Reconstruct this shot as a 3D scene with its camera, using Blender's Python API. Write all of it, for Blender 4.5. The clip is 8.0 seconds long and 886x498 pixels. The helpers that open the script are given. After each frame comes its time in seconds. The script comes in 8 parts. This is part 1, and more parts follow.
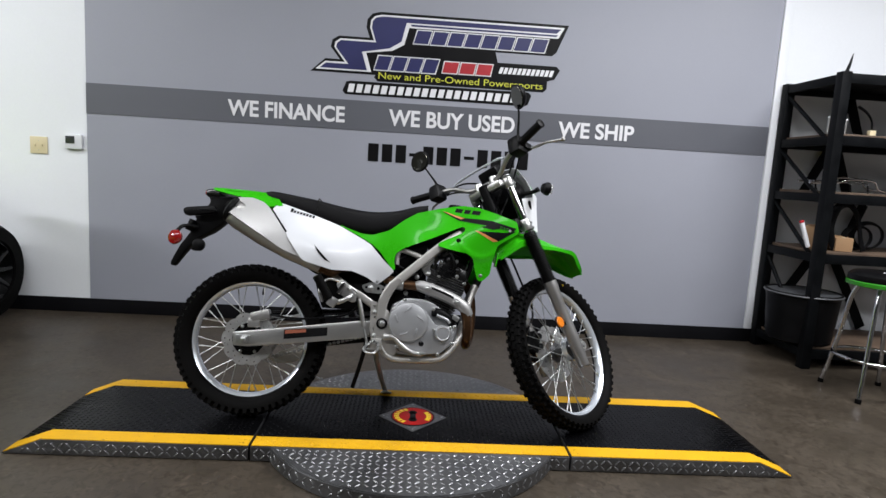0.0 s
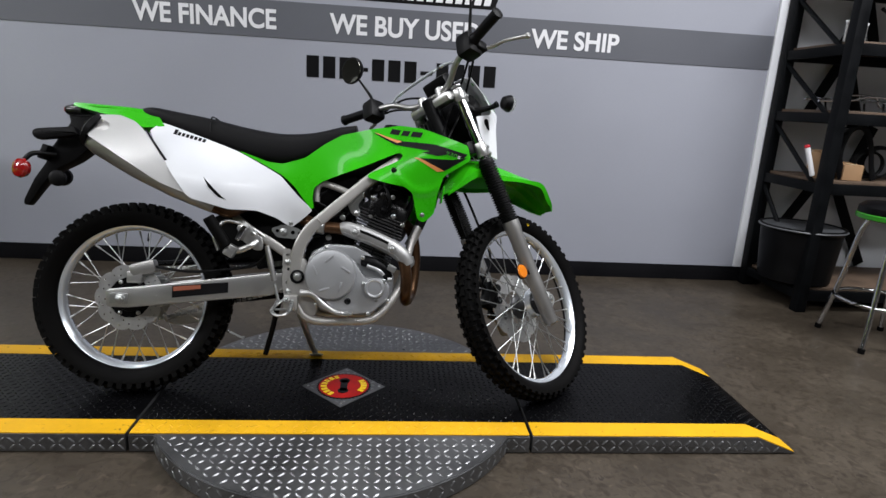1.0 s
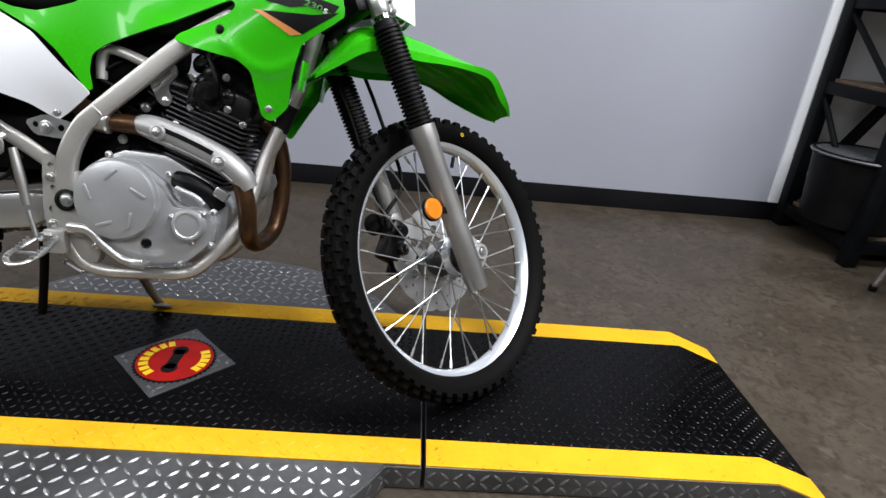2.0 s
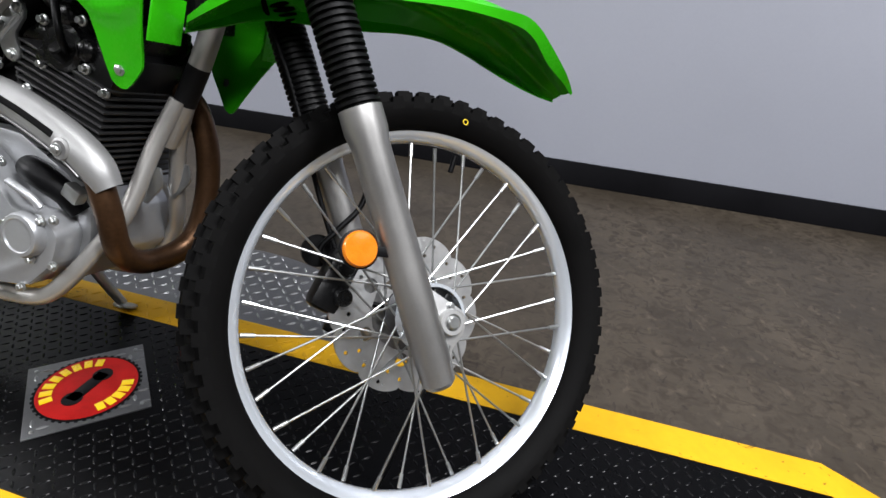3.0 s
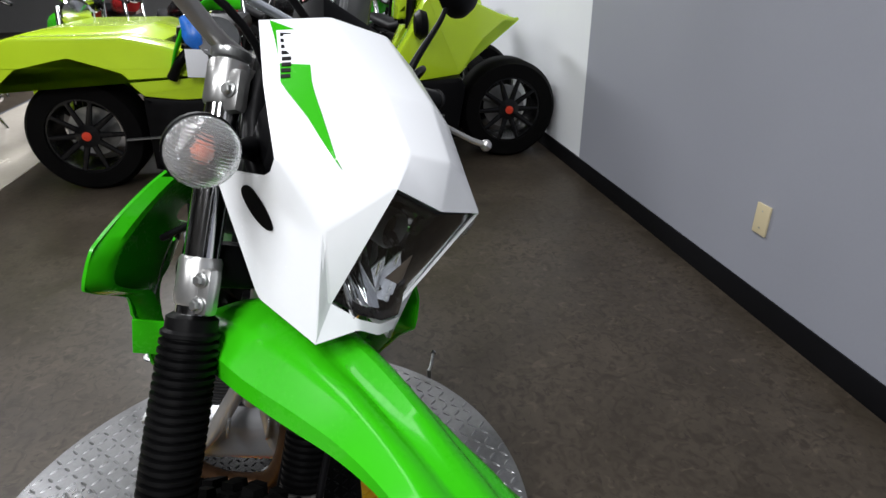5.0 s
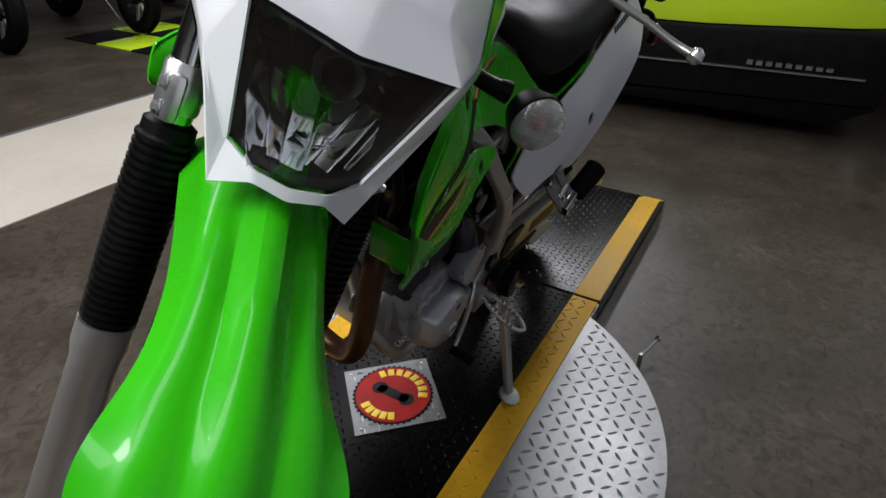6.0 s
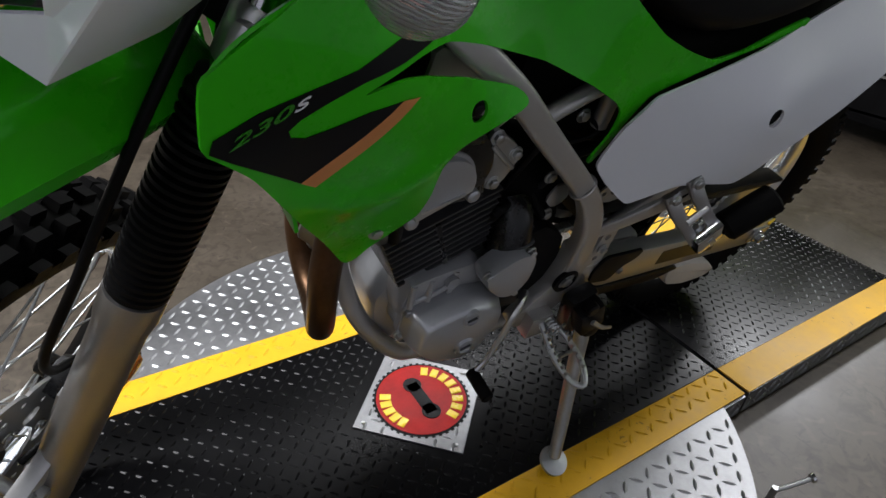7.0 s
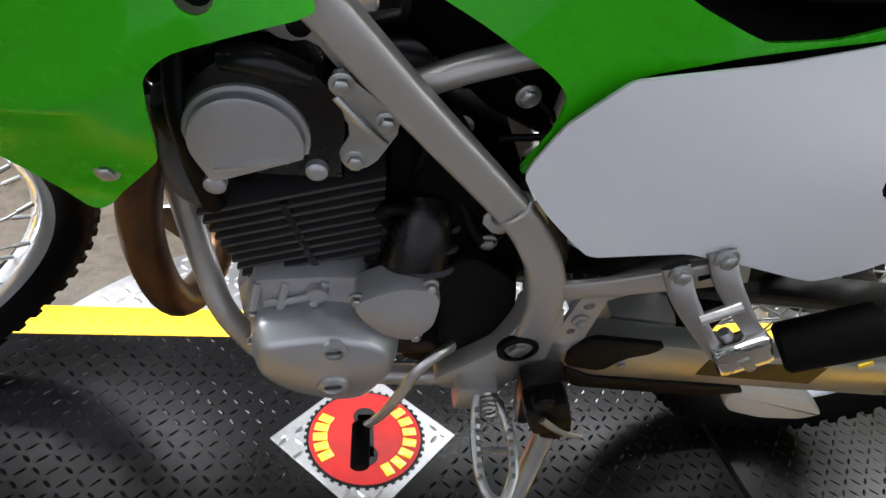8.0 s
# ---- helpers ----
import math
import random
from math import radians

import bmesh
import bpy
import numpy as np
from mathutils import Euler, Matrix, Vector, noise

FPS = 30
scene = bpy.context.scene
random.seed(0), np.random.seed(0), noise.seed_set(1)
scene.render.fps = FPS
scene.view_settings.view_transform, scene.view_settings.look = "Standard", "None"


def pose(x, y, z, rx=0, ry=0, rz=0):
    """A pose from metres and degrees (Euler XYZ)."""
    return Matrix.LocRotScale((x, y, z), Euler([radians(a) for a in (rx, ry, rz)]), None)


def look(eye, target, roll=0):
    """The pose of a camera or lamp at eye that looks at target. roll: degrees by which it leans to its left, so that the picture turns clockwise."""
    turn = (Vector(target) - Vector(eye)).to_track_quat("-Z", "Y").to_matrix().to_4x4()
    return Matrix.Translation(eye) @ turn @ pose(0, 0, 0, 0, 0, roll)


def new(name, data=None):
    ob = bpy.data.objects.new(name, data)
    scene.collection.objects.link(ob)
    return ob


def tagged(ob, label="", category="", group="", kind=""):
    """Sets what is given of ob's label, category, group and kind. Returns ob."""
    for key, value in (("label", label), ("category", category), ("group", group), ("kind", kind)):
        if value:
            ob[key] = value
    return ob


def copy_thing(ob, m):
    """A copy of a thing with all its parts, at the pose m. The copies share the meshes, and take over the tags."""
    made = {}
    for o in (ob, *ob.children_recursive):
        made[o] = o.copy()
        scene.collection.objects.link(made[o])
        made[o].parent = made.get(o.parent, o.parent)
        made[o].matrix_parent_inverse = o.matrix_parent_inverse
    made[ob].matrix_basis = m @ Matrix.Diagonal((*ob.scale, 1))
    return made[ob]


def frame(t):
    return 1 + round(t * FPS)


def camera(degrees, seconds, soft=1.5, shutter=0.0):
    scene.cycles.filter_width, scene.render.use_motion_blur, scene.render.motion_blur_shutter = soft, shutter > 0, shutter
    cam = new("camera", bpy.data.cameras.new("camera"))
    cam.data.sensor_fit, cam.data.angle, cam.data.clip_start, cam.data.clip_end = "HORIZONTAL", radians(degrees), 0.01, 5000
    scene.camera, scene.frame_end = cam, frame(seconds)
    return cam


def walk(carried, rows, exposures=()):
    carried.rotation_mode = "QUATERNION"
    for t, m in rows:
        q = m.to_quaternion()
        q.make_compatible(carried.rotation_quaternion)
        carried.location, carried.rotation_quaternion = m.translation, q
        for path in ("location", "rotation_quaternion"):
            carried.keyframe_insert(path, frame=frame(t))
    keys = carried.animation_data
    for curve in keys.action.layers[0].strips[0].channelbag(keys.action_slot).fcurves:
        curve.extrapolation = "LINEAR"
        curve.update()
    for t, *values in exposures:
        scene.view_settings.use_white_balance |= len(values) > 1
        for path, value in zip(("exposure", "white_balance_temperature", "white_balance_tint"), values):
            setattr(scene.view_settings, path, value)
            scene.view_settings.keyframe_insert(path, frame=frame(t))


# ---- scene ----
cam = camera(74.4, 8.0)
PATH = [
    (0, (-0.047, -2.465, 1.148), (0.063, -0.485, 0.886), 3.4),
    (0.2, (-0.04, -2.404, 1.146), (0.082, -0.43, 0.852), 3.6),
    (0.5, (0.013, -2.268, 1.121), (0.147, -0.302, 0.776), 3.0),
    (1, (0.15, -1.961, 1.092), (0.331, -0.03, 0.604), 3.3),
    (1.2, (0.228, -1.834, 1.044), (0.42, 0.084, 0.508), 3.8),
    (1.5, (0.349, -1.618, 0.98), (0.568, 0.266, 0.346), 4.3),
    (2, (0.558, -1.252, 0.96), (0.681, 0.583, 0.175), 5.8),
    (2.2, (0.638, -1.121, 0.916), (0.661, 0.691, 0.07), 5.6),
    (3.3, (0.928, -0.523, 0.905), (0.262, 1.097, -0.06), 3.2),
    (3.5, (0.947, -0.438, 0.951), (0.112, 1.105, -0.009), 2.2),
    (4, (1.031, -0.243, 1.064), (-0.237, 1.004, 0.149), 0.0),
    (4.4, (1.069, -0.037, 1.184), (-0.471, 0.872, 0.288), -1.6),
    (4.5, (1.078, 0.001, 1.202), (-0.524, 0.82, 0.33), -1.9),
    (4.7, (1.064, 0.098, 1.238), (-0.622, 0.728, 0.366), -1.9),
    (5.8, (0.878, 0.584, 1.134), (-0.747, -0.044, 0.152), 1.1),
    (6, (0.826, 0.615, 1.1), (-0.653, -0.242, 0.062), 0.4),
    (6.5, (0.602, 0.628, 0.997), (-0.613, -0.528, -0.092), 2.4),
    (7, (0.45, 0.677, 0.952), (-0.507, -0.702, -0.135), 5.1),
    (7.2, (0.39, 0.677, 0.942), (-0.458, -0.772, -0.144), 6.2),
    (7.5, (0.284, 0.663, 0.921), (-0.359, -0.885, -0.17), 7.2),
    (7.6, (0.242, 0.657, 0.911), (-0.33, -0.921, -0.176), 7.7),
    (8, (0.077, 0.622, 0.852), (-0.315, -1.013, -0.231), 10.2),
]
walk(cam, [(t, look(eye, target, roll)) for t, eye, target, roll in PATH],
     exposures=[(0.0, -0.02), (1.0, -0.05), (1.5, 0.08), (2.2, 0.36), (3.3, 0.40), (3.6, 0.40), (4.2, 0.02), (4.7, -0.10), (5.8, -0.25), (6.1, -0.22), (6.5, -0.06), (7.0, 0.42), (7.5, 0.95), (8.0, 1.62)])

# ---- light ----
world = bpy.data.worlds.new("world")
scene.world = world
world.use_nodes = True
world.node_tree.nodes["Background"].inputs[0].default_value = (0.9, 0.95, 1.0, 1)
world.node_tree.nodes["Background"].inputs[1].default_value = 0.15


def area(x, y, z, sx, sy, power, colour=(0.955, 0.962, 1.0)):
    data = bpy.data.lights.new("ceiling_lamp", "AREA")
    data.shape, data.size, data.size_y, data.energy, data.color = "RECTANGLE", sx, sy, power, colour
    ob = new("ceiling_lamp", data)
    ob.location = (x, y, z)
    return ob


for lx, ly, power, sx, sy in ((0.5, 0.1, 36, 2.4, 0.5), (-3.0, 0.1, 56, 1.2, 0.3), (2.7, -0.5, 190, 2.4, 0.5), (-1.0, -2.4, 46, 2.4, 0.5), (-3.2, -2.9, 74, 2.4, 0.5), (2.0, -2.6, 80, 1.2, 0.5), (-6.6, -1.5, 360, 2.4, 0.5)):
    area(lx, ly, 3.35, sx, sy, power)
scene.view_settings.exposure = 0.0

# ---- materials ----


def material(name, base, rough=0.5, metal=0.0, vary=0.12, size=6.0, bump=0.0, grain=180.0, coat=0.0, rvary=0.1, fleck=None, fleck_size=30.0, fleck_span=(0.60, 0.66), transmission=0.0, emit=0.0, specular=0.5):
    """A surface with large and fine variation of colour and gloss, and fine relief."""
    m = bpy.data.materials.new(name)
    m.use_nodes = True
    nodes, links = m.node_tree.nodes, m.node_tree.links
    bsdf = nodes["Principled BSDF"]
    where = nodes.new("ShaderNodeTexCoord")
    big, fine = nodes.new("ShaderNodeTexNoise"), nodes.new("ShaderNodeTexNoise")
    big.inputs["Scale"].default_value, big.inputs["Detail"].default_value = size, 4
    fine.inputs["Scale"].default_value, fine.inputs["Detail"].default_value = grain, 3
    for n in (big, fine):
        links.new(where.outputs["Object"], n.inputs["Vector"])
    both = nodes.new("ShaderNodeMath")
    both.operation = "MULTIPLY_ADD"
    both.inputs[1].default_value = 0.35
    links.new(fine.outputs[0], both.inputs[0])
    links.new(big.outputs[0], both.inputs[2])
    span = nodes.new("ShaderNodeMapRange")
    span.inputs[1].default_value, span.inputs[2].default_value = 0.4, 0.95
    span.inputs[3].default_value, span.inputs[4].default_value = 1 - vary, 1 + vary
    links.new(both.outputs[0], span.inputs[0])
    tint = nodes.new("ShaderNodeVectorMath")
    tint.operation = "SCALE"
    tint.inputs[0].default_value = base
    links.new(span.outputs[0], tint.inputs["Scale"])
    colour = tint.outputs[0]
    if fleck:
        spots = nodes.new("ShaderNodeTexNoise")
        spots.inputs["Scale"].default_value, spots.inputs["Detail"].default_value = fleck_size, 5
        spots.inputs["Distortion"].default_value = 1.5
        links.new(where.outputs["Object"], spots.inputs["Vector"])
        ramp = nodes.new("ShaderNodeValToRGB")
        ramp.color_ramp.elements[0].position, ramp.color_ramp.elements[1].position = fleck_span
        ramp.color_ramp.elements[0].color, ramp.color_ramp.elements[1].color = (0, 0, 0, 1), (1, 1, 1, 1)
        links.new(spots.outputs[0], ramp.inputs[0])
        mix = nodes.new("ShaderNodeMix")
        mix.data_type = "RGBA"
        mix.inputs[7].default_value = (*fleck, 1)
        links.new(ramp.outputs[0], mix.inputs[0])
        links.new(colour, mix.inputs[6])
        colour = mix.outputs[2]
    links.new(colour, bsdf.inputs["Base Color"])
    gloss = nodes.new("ShaderNodeMapRange")
    gloss.inputs[1].default_value, gloss.inputs[2].default_value = 0.35, 0.9
    gloss.inputs[3].default_value, gloss.inputs[4].default_value = max(0.02, rough - rvary), min(1, rough + rvary)
    links.new(both.outputs[0], gloss.inputs[0])
    links.new(gloss.outputs[0], bsdf.inputs["Roughness"])
    bsdf.inputs["Metallic"].default_value = metal
    bsdf.inputs["Coat Weight"].default_value = coat
    bsdf.inputs["Coat Roughness"].default_value = 0.04
    bsdf.inputs["Transmission Weight"].default_value = transmission
    bsdf.inputs["Specular IOR Level"].default_value = specular
    if bump:
        relief = nodes.new("ShaderNodeBump")
        relief.inputs["Strength"].default_value, relief.inputs["Distance"].default_value = bump, 0.002
        links.new(both.outputs[0], relief.inputs["Height"])
        links.new(relief.outputs[0], bsdf.inputs["Normal"])
    if emit:
        links.new(colour, bsdf.inputs["Emission Color"])
        bsdf.inputs["Emission Strength"].default_value = emit
    return m


FLOOR = material("sealed_concrete", (0.0475, 0.0383, 0.0280), 0.40, vary=0.36, size=3.2, grain=45, bump=0.14, rvary=0.10, fleck=(0.030, 0.0232, 0.0165), fleck_size=22, fleck_span=(0.46, 0.66), specular=0.28)
# short dark scuffs that lie two ways across the floor
nodes, links = FLOOR.node_tree.nodes, FLOOR.node_tree.links
bsdf = nodes["Principled BSDF"]
colour = bsdf.inputs["Base Color"].links[0].from_socket
for stretch, tone, span in (((13, 44, 1), (0.016, 0.012, 0.010), (0.650, 0.680)), ((40, 15, 1), (0.016, 0.012, 0.010), (0.655, 0.685)), ((16, 13, 1), (0.088, 0.070, 0.052), (0.60, 0.72))):
    turn, scuff, cut, mix = nodes.new("ShaderNodeMapping"), nodes.new("ShaderNodeTexNoise"), nodes.new("ShaderNodeMapRange"), nodes.new("ShaderNodeMix")
    turn.inputs["Scale"].default_value, turn.inputs["Rotation"].default_value = stretch, (0, 0, 0.5)
    scuff.inputs["Scale"].default_value, scuff.inputs["Detail"].default_value, scuff.inputs["Distortion"].default_value = 1.6, 3, 0.8
    cut.inputs[1].default_value, cut.inputs[2].default_value, cut.inputs[4].default_value = *span, 0.55
    mix.data_type, mix.inputs[7].default_value = "RGBA", (*tone, 1)
    links.new(nodes["Texture Coordinate"].outputs["Object"], turn.inputs[0])
    links.new(turn.outputs[0], scuff.inputs["Vector"])
    links.new(scuff.outputs[0], cut.inputs[0])
    links.new(cut.outputs[0], mix.inputs[0])
    links.new(colour, mix.inputs[6])
    colour = mix.outputs[2]
links.new(colour, bsdf.inputs["Base Color"])
LANE = material("white_floor_paint", (0.50, 0.46, 0.40), 0.22, vary=0.08, size=1.5, grain=30, rvary=0.06)
GREY_WALL = material("grey_wall_paint", (0.270, 0.280, 0.322), 0.55, vary=0.05, size=1.2, grain=90, bump=0.12)
BAND = material("dark_grey_wall_paint", (0.088, 0.092, 0.108), 0.5, vary=0.05, size=2, grain=90, bump=0.1)
WHITE_WALL = material("white_wall_paint", (0.70, 0.72, 0.745), 0.6, vary=0.04, size=1.0, grain=80, bump=0.1)
BASE = material("black_rubber_baseboard", (0.005, 0.005, 0.006), 0.5, vary=0.3, size=3, grain=60, specular=0.10)
# greys of the unseen ceiling and far walls, darkened to cut bounced light
CEILING = material("low_bounce_ceiling_grey", (0.20, 0.20, 0.20), 0.8, vary=0.05)
FAR_WALL = material("low_bounce_far_wall_grey", (0.20, 0.20, 0.20), 0.7, vary=0.05)
INK = material("black_vinyl", (0.005, 0.005, 0.0055), 0.4, vary=0.2, specular=0.12)
INK_BROWN = material("dark_amber_film", (0.030, 0.020, 0.006), 0.35, vary=0.2, specular=0.2)
INK_WHITE = material("white_vinyl", (0.70, 0.70, 0.72), 0.4, vary=0.04)
INK_BLUE = material("navy_vinyl", (0.010, 0.012, 0.085), 0.4, vary=0.15)
INK_RED = material("red_vinyl", (0.36, 0.012, 0.02), 0.4, vary=0.15)
INK_YELLOW = material("yellow_green_vinyl", (0.55, 0.56, 0.05), 0.4, vary=0.1)
IVORY = material("ivory_plastic", (0.58, 0.50, 0.32), 0.4, vary=0.04)
PLASTIC_WHITE = material("white_plastic", (0.60, 0.615, 0.64), 0.36, vary=0.02, size=4, coat=0.15, rvary=0.03)
MASK_WHITE = material("gloss_white_plastic", (0.80, 0.82, 0.84), 0.26, vary=0.015, size=4, coat=0.3, rvary=0.015)
GREEN = material("lime_green_plastic", (0.026, 0.37, 0.004), 0.27, vary=0.05, size=7, coat=0.22, rvary=0.03, specular=0.16)
GREEN_DARK = material("green_decal_film", (0.02, 0.19, 0.008), 0.3, vary=0.08)
ORANGE = material("copper_decal_film", (0.52, 0.20, 0.06), 0.35, vary=0.08)
BLACK = material("black_plastic", (0.0024, 0.0024, 0.0028), 0.42, vary=0.3, size=14, bump=0.06, grain=260, specular=0.11)
BLACK_GLOSS = material("gloss_black", (0.004, 0.004, 0.0045), 0.2, vary=0.2, specular=0.35)
ENGINE_BLACK = material("black_engine_paint", (0.0035, 0.0035, 0.0038), 0.27, vary=0.35, size=12, bump=0.08, grain=220, specular=0.34)
FIN = material("finned_cylinder_paint", (0.036, 0.036, 0.037), 0.36, vary=0.3, size=14, metal=0.35, specular=0.6)
RUBBER = material("tyre_rubber", (0.0024, 0.0023, 0.0023), 0.64, vary=0.35, size=9, bump=0.15, grain=160, specular=0.06)
SEAT = material("seat_vinyl", (0.0045, 0.0045, 0.005), 0.55, vary=0.25, size=10, bump=0.25, grain=420, specular=0.12)
ALU = material("cast_aluminium", (0.50, 0.50, 0.49), 0.30, metal=0.9, vary=0.10, size=12, bump=0.10, grain=300, rvary=0.03)
ALU_RIM = material("anodised_aluminium", (0.80, 0.85, 0.91), 0.23, metal=0.7, vary=0.03, size=9, rvary=0.03)
ENGINE_SILVER = material("silver_engine_paint", (0.39, 0.398, 0.41), 0.33, metal=0.62, vary=0.08, size=10, bump=0.03, grain=260, rvary=0.03)
FRAME = material("silver_frame_paint", (0.41, 0.40, 0.38), 0.38, metal=0.65, vary=0.07, size=8, bump=0.05, rvary=0.03)
SWING = material("brushed_aluminium_swingarm", (0.50, 0.50, 0.49), 0.30, metal=0.9, vary=0.07, size=8, rvary=0.04)
CHROME = material("chrome", (0.62, 0.62, 0.63), 0.09, metal=1.0, vary=0.06, rvary=0.03)
STEEL = material("zinc_steel", (0.42, 0.43, 0.425), 0.30, metal=0.9, vary=0.12, size=30, rvary=0.04)
STEEL_SATIN = material("brushed_stainless", (0.36, 0.355, 0.345), 0.38, metal=0.9, vary=0.10, size=9, grain=400, rvary=0.05)
PIPE = material("heat_tinted_pipe", (0.075, 0.038, 0.018), 0.36, metal=0.8, vary=0.5, size=14)
# near-black for dark parts such as the airbox, and for shade in slots and gaps
SHADOW_BLACK = material("dark_parts_and_gap_shade", (0.0025, 0.0025, 0.0025), 0.6, vary=0.3, specular=0.05)
AMBER = material("amber_reflector", (0.62, 0.17, 0.006), 0.18, vary=0.15, size=60, coat=0.6, bump=0.4, grain=500)
RED_LENS = material("red_lens", (0.24, 0.006, 0.006), 0.15, vary=0.2, size=50, coat=0.6)
GLASS = material("clear_lens", (0.95, 0.97, 0.97), 0.03, vary=0.01, transmission=1.0, rvary=0.0)
RIBBED = material("ribbed_clear_lens", (0.95, 0.96, 0.96), 0.05, vary=0.02, transmission=0.93, rvary=0.02)
nodes, links = RIBBED.node_tree.nodes, RIBBED.node_tree.links
ribs, relief = nodes.new("ShaderNodeTexWave"), nodes.new("ShaderNodeBump")
ribs.bands_direction = "Z"
ribs.inputs["Scale"].default_value, ribs.inputs["Distortion"].default_value = 110, 3.0
relief.inputs["Strength"].default_value, relief.inputs["Distance"].default_value = 0.35, 0.0015
links.new(nodes["Texture Coordinate"].outputs["Object"], ribs.inputs["Vector"])
links.new(ribs.outputs[1], relief.inputs["Height"])
links.new(relief.outputs[0], nodes["Principled BSDF"].inputs["Normal"])
GUARD_SILVER = material("satin_silver_guard", (0.44, 0.44, 0.435), 0.38, metal=0.7, vary=0.06, size=10, grain=300, rvary=0.04)
SHIELD_SILVER = material("satin_heat_shield", (0.31, 0.31, 0.306), 0.46, metal=0.6, vary=0.06, size=14, grain=300, rvary=0.04)
BOOT = material("ribbed_boot_rubber", (0.0018, 0.0018, 0.0020), 0.44, vary=0.3, size=12, specular=0.14)
# bright plating darkened: the bowls' dark reflections are put into the colour
BOWL = material("darkened_plated_bowl", (0.20, 0.205, 0.21), 0.14, metal=1.0, vary=0.15, size=40, rvary=0.05)
REFLECTOR = material("vacuum_plated_reflector", (0.90, 0.91, 0.92), 0.07, metal=1.0, vary=0.1, size=40, rvary=0.03)
BULB = material("orange_bulb", (0.20, 0.045, 0.02), 0.3, vary=0.2)
TREAD_PLATE = material("tread_plate_aluminium", (0.165, 0.167, 0.171), 0.35, metal=0.85, vary=0.35, size=4, grain=90, rvary=0.13)
LUG = material("worn_bright_lug", (0.26, 0.265, 0.27), 0.34, metal=0.85, vary=0.2, size=20, rvary=0.1)
DECK = material("black_rubber_deck", (0.0014, 0.0014, 0.0017), 0.30, vary=0.4, size=4, grain=120, bump=0.2, specular=0.08)
DECK_LUG = material("worn_black_lug", (0.0022, 0.0022, 0.0026), 0.22, vary=0.4, size=8, grain=120, specular=0.12)
YELLOW = material("yellow_safety_paint", (0.58, 0.315, 0.008), 0.5, vary=0.14, size=7, grain=60, fleck=(0.22, 0.12, 0.01), fleck_size=40, fleck_span=(0.66, 0.71), specular=0.18)
PLATE_RED = material("red_plate_enamel", (0.32, 0.008, 0.007), 0.36, vary=0.25, size=20, specular=0.12)
PLATE_YELLOW = material("yellow_plate_enamel", (0.78, 0.54, 0.01), 0.3, vary=0.1)
LIME = material("lime_car_paint", (0.50, 0.72, 0.02), 0.22, vary=0.05, size=3, coat=0.6, rvary=0.03)
SHELF_PAINT = material("black_shelf_paint", (0.003, 0.0034, 0.004), 0.45, vary=0.4, size=10, specular=0.08)
SHELF_WOOD = material("worn_particle_board", (0.09, 0.06, 0.04), 0.6, vary=0.4, size=9, grain=120)
CARD = material("brown_cardboard", (0.27, 0.16, 0.08), 0.8, vary=0.15)
TAG_WHITE = material("white_card", (0.75, 0.77, 0.80), 0.6, vary=0.03)
BLUE_FILM = material("blue_plastic_film", (0.02, 0.16, 0.62), 0.3, vary=0.2, size=30)
CARBON_GREY = material("dark_grey_plastic", (0.055, 0.058, 0.062), 0.4, vary=0.2)
MIRROR_GLASS = material("tinted_mirror_glass", (0.22, 0.22, 0.19), 0.03, metal=1.0, vary=0.01, rvary=0.0)
HUB_GREY = material("dark_cast_hub", (0.075, 0.075, 0.078), 0.4, metal=0.8, vary=0.2, size=20)
DISC_STEEL = material("ground_disc_steel", (0.62, 0.62, 0.615), 0.30, metal=0.85, vary=0.08, size=40, rvary=0.04)
CLAMP = material("sand_cast_aluminium", (0.42, 0.42, 0.415), 0.42, metal=0.6, vary=0.12, size=18, bump=0.12, grain=320, rvary=0.04)
RED_PAINT = material("red_fuel_tank_paint", (0.30, 0.015, 0.015), 0.2, vary=0.1, coat=0.7)
MIRROR_SCREEN = material("lcd_grey", (0.03, 0.035, 0.035), 0.2, vary=0.05)

# ---- shapes ----
from mathutils.bvhtree import BVHTree



def V(*p):
    return Vector(p)


def rounded(points, rounds=2, closed=True):
    """Corners of a flat outline cut and rounded a little."""
    pts = [Vector(p) for p in points]
    for _ in range(rounds):
        out = []
        count = len(pts)
        for i in range(count if closed else count - 1):
            a, b = pts[i], pts[(i + 1) % count]
            length = (b - a).length
            k = min(0.25, 0.006 / max(length, 1e-6)) if _ == 0 else 0.25
            out += [a.lerp(b, k), a.lerp(b, 1 - k)]
        pts = out
    return pts


def spline(points, step=6):
    """Points along a smooth curve through the given ones, of any dimension."""
    pts = [np.array(p, float) for p in points]
    ext = [2 * pts[0] - pts[1], *pts, 2 * pts[-1] - pts[-2]]
    out = []
    for i in range(1, len(ext) - 2):
        p0, p1, p2, p3 = ext[i - 1 : i + 3]
        for k in range(step):
            t = k / step
            out.append(0.5 * (2 * p1 + (p2 - p0) * t + (2 * p0 - 5 * p1 + 4 * p2 - p3) * t * t + (3 * p1 - p0 - 3 * p2 + p3) * t**3))
    out.append(pts[-1])
    return out


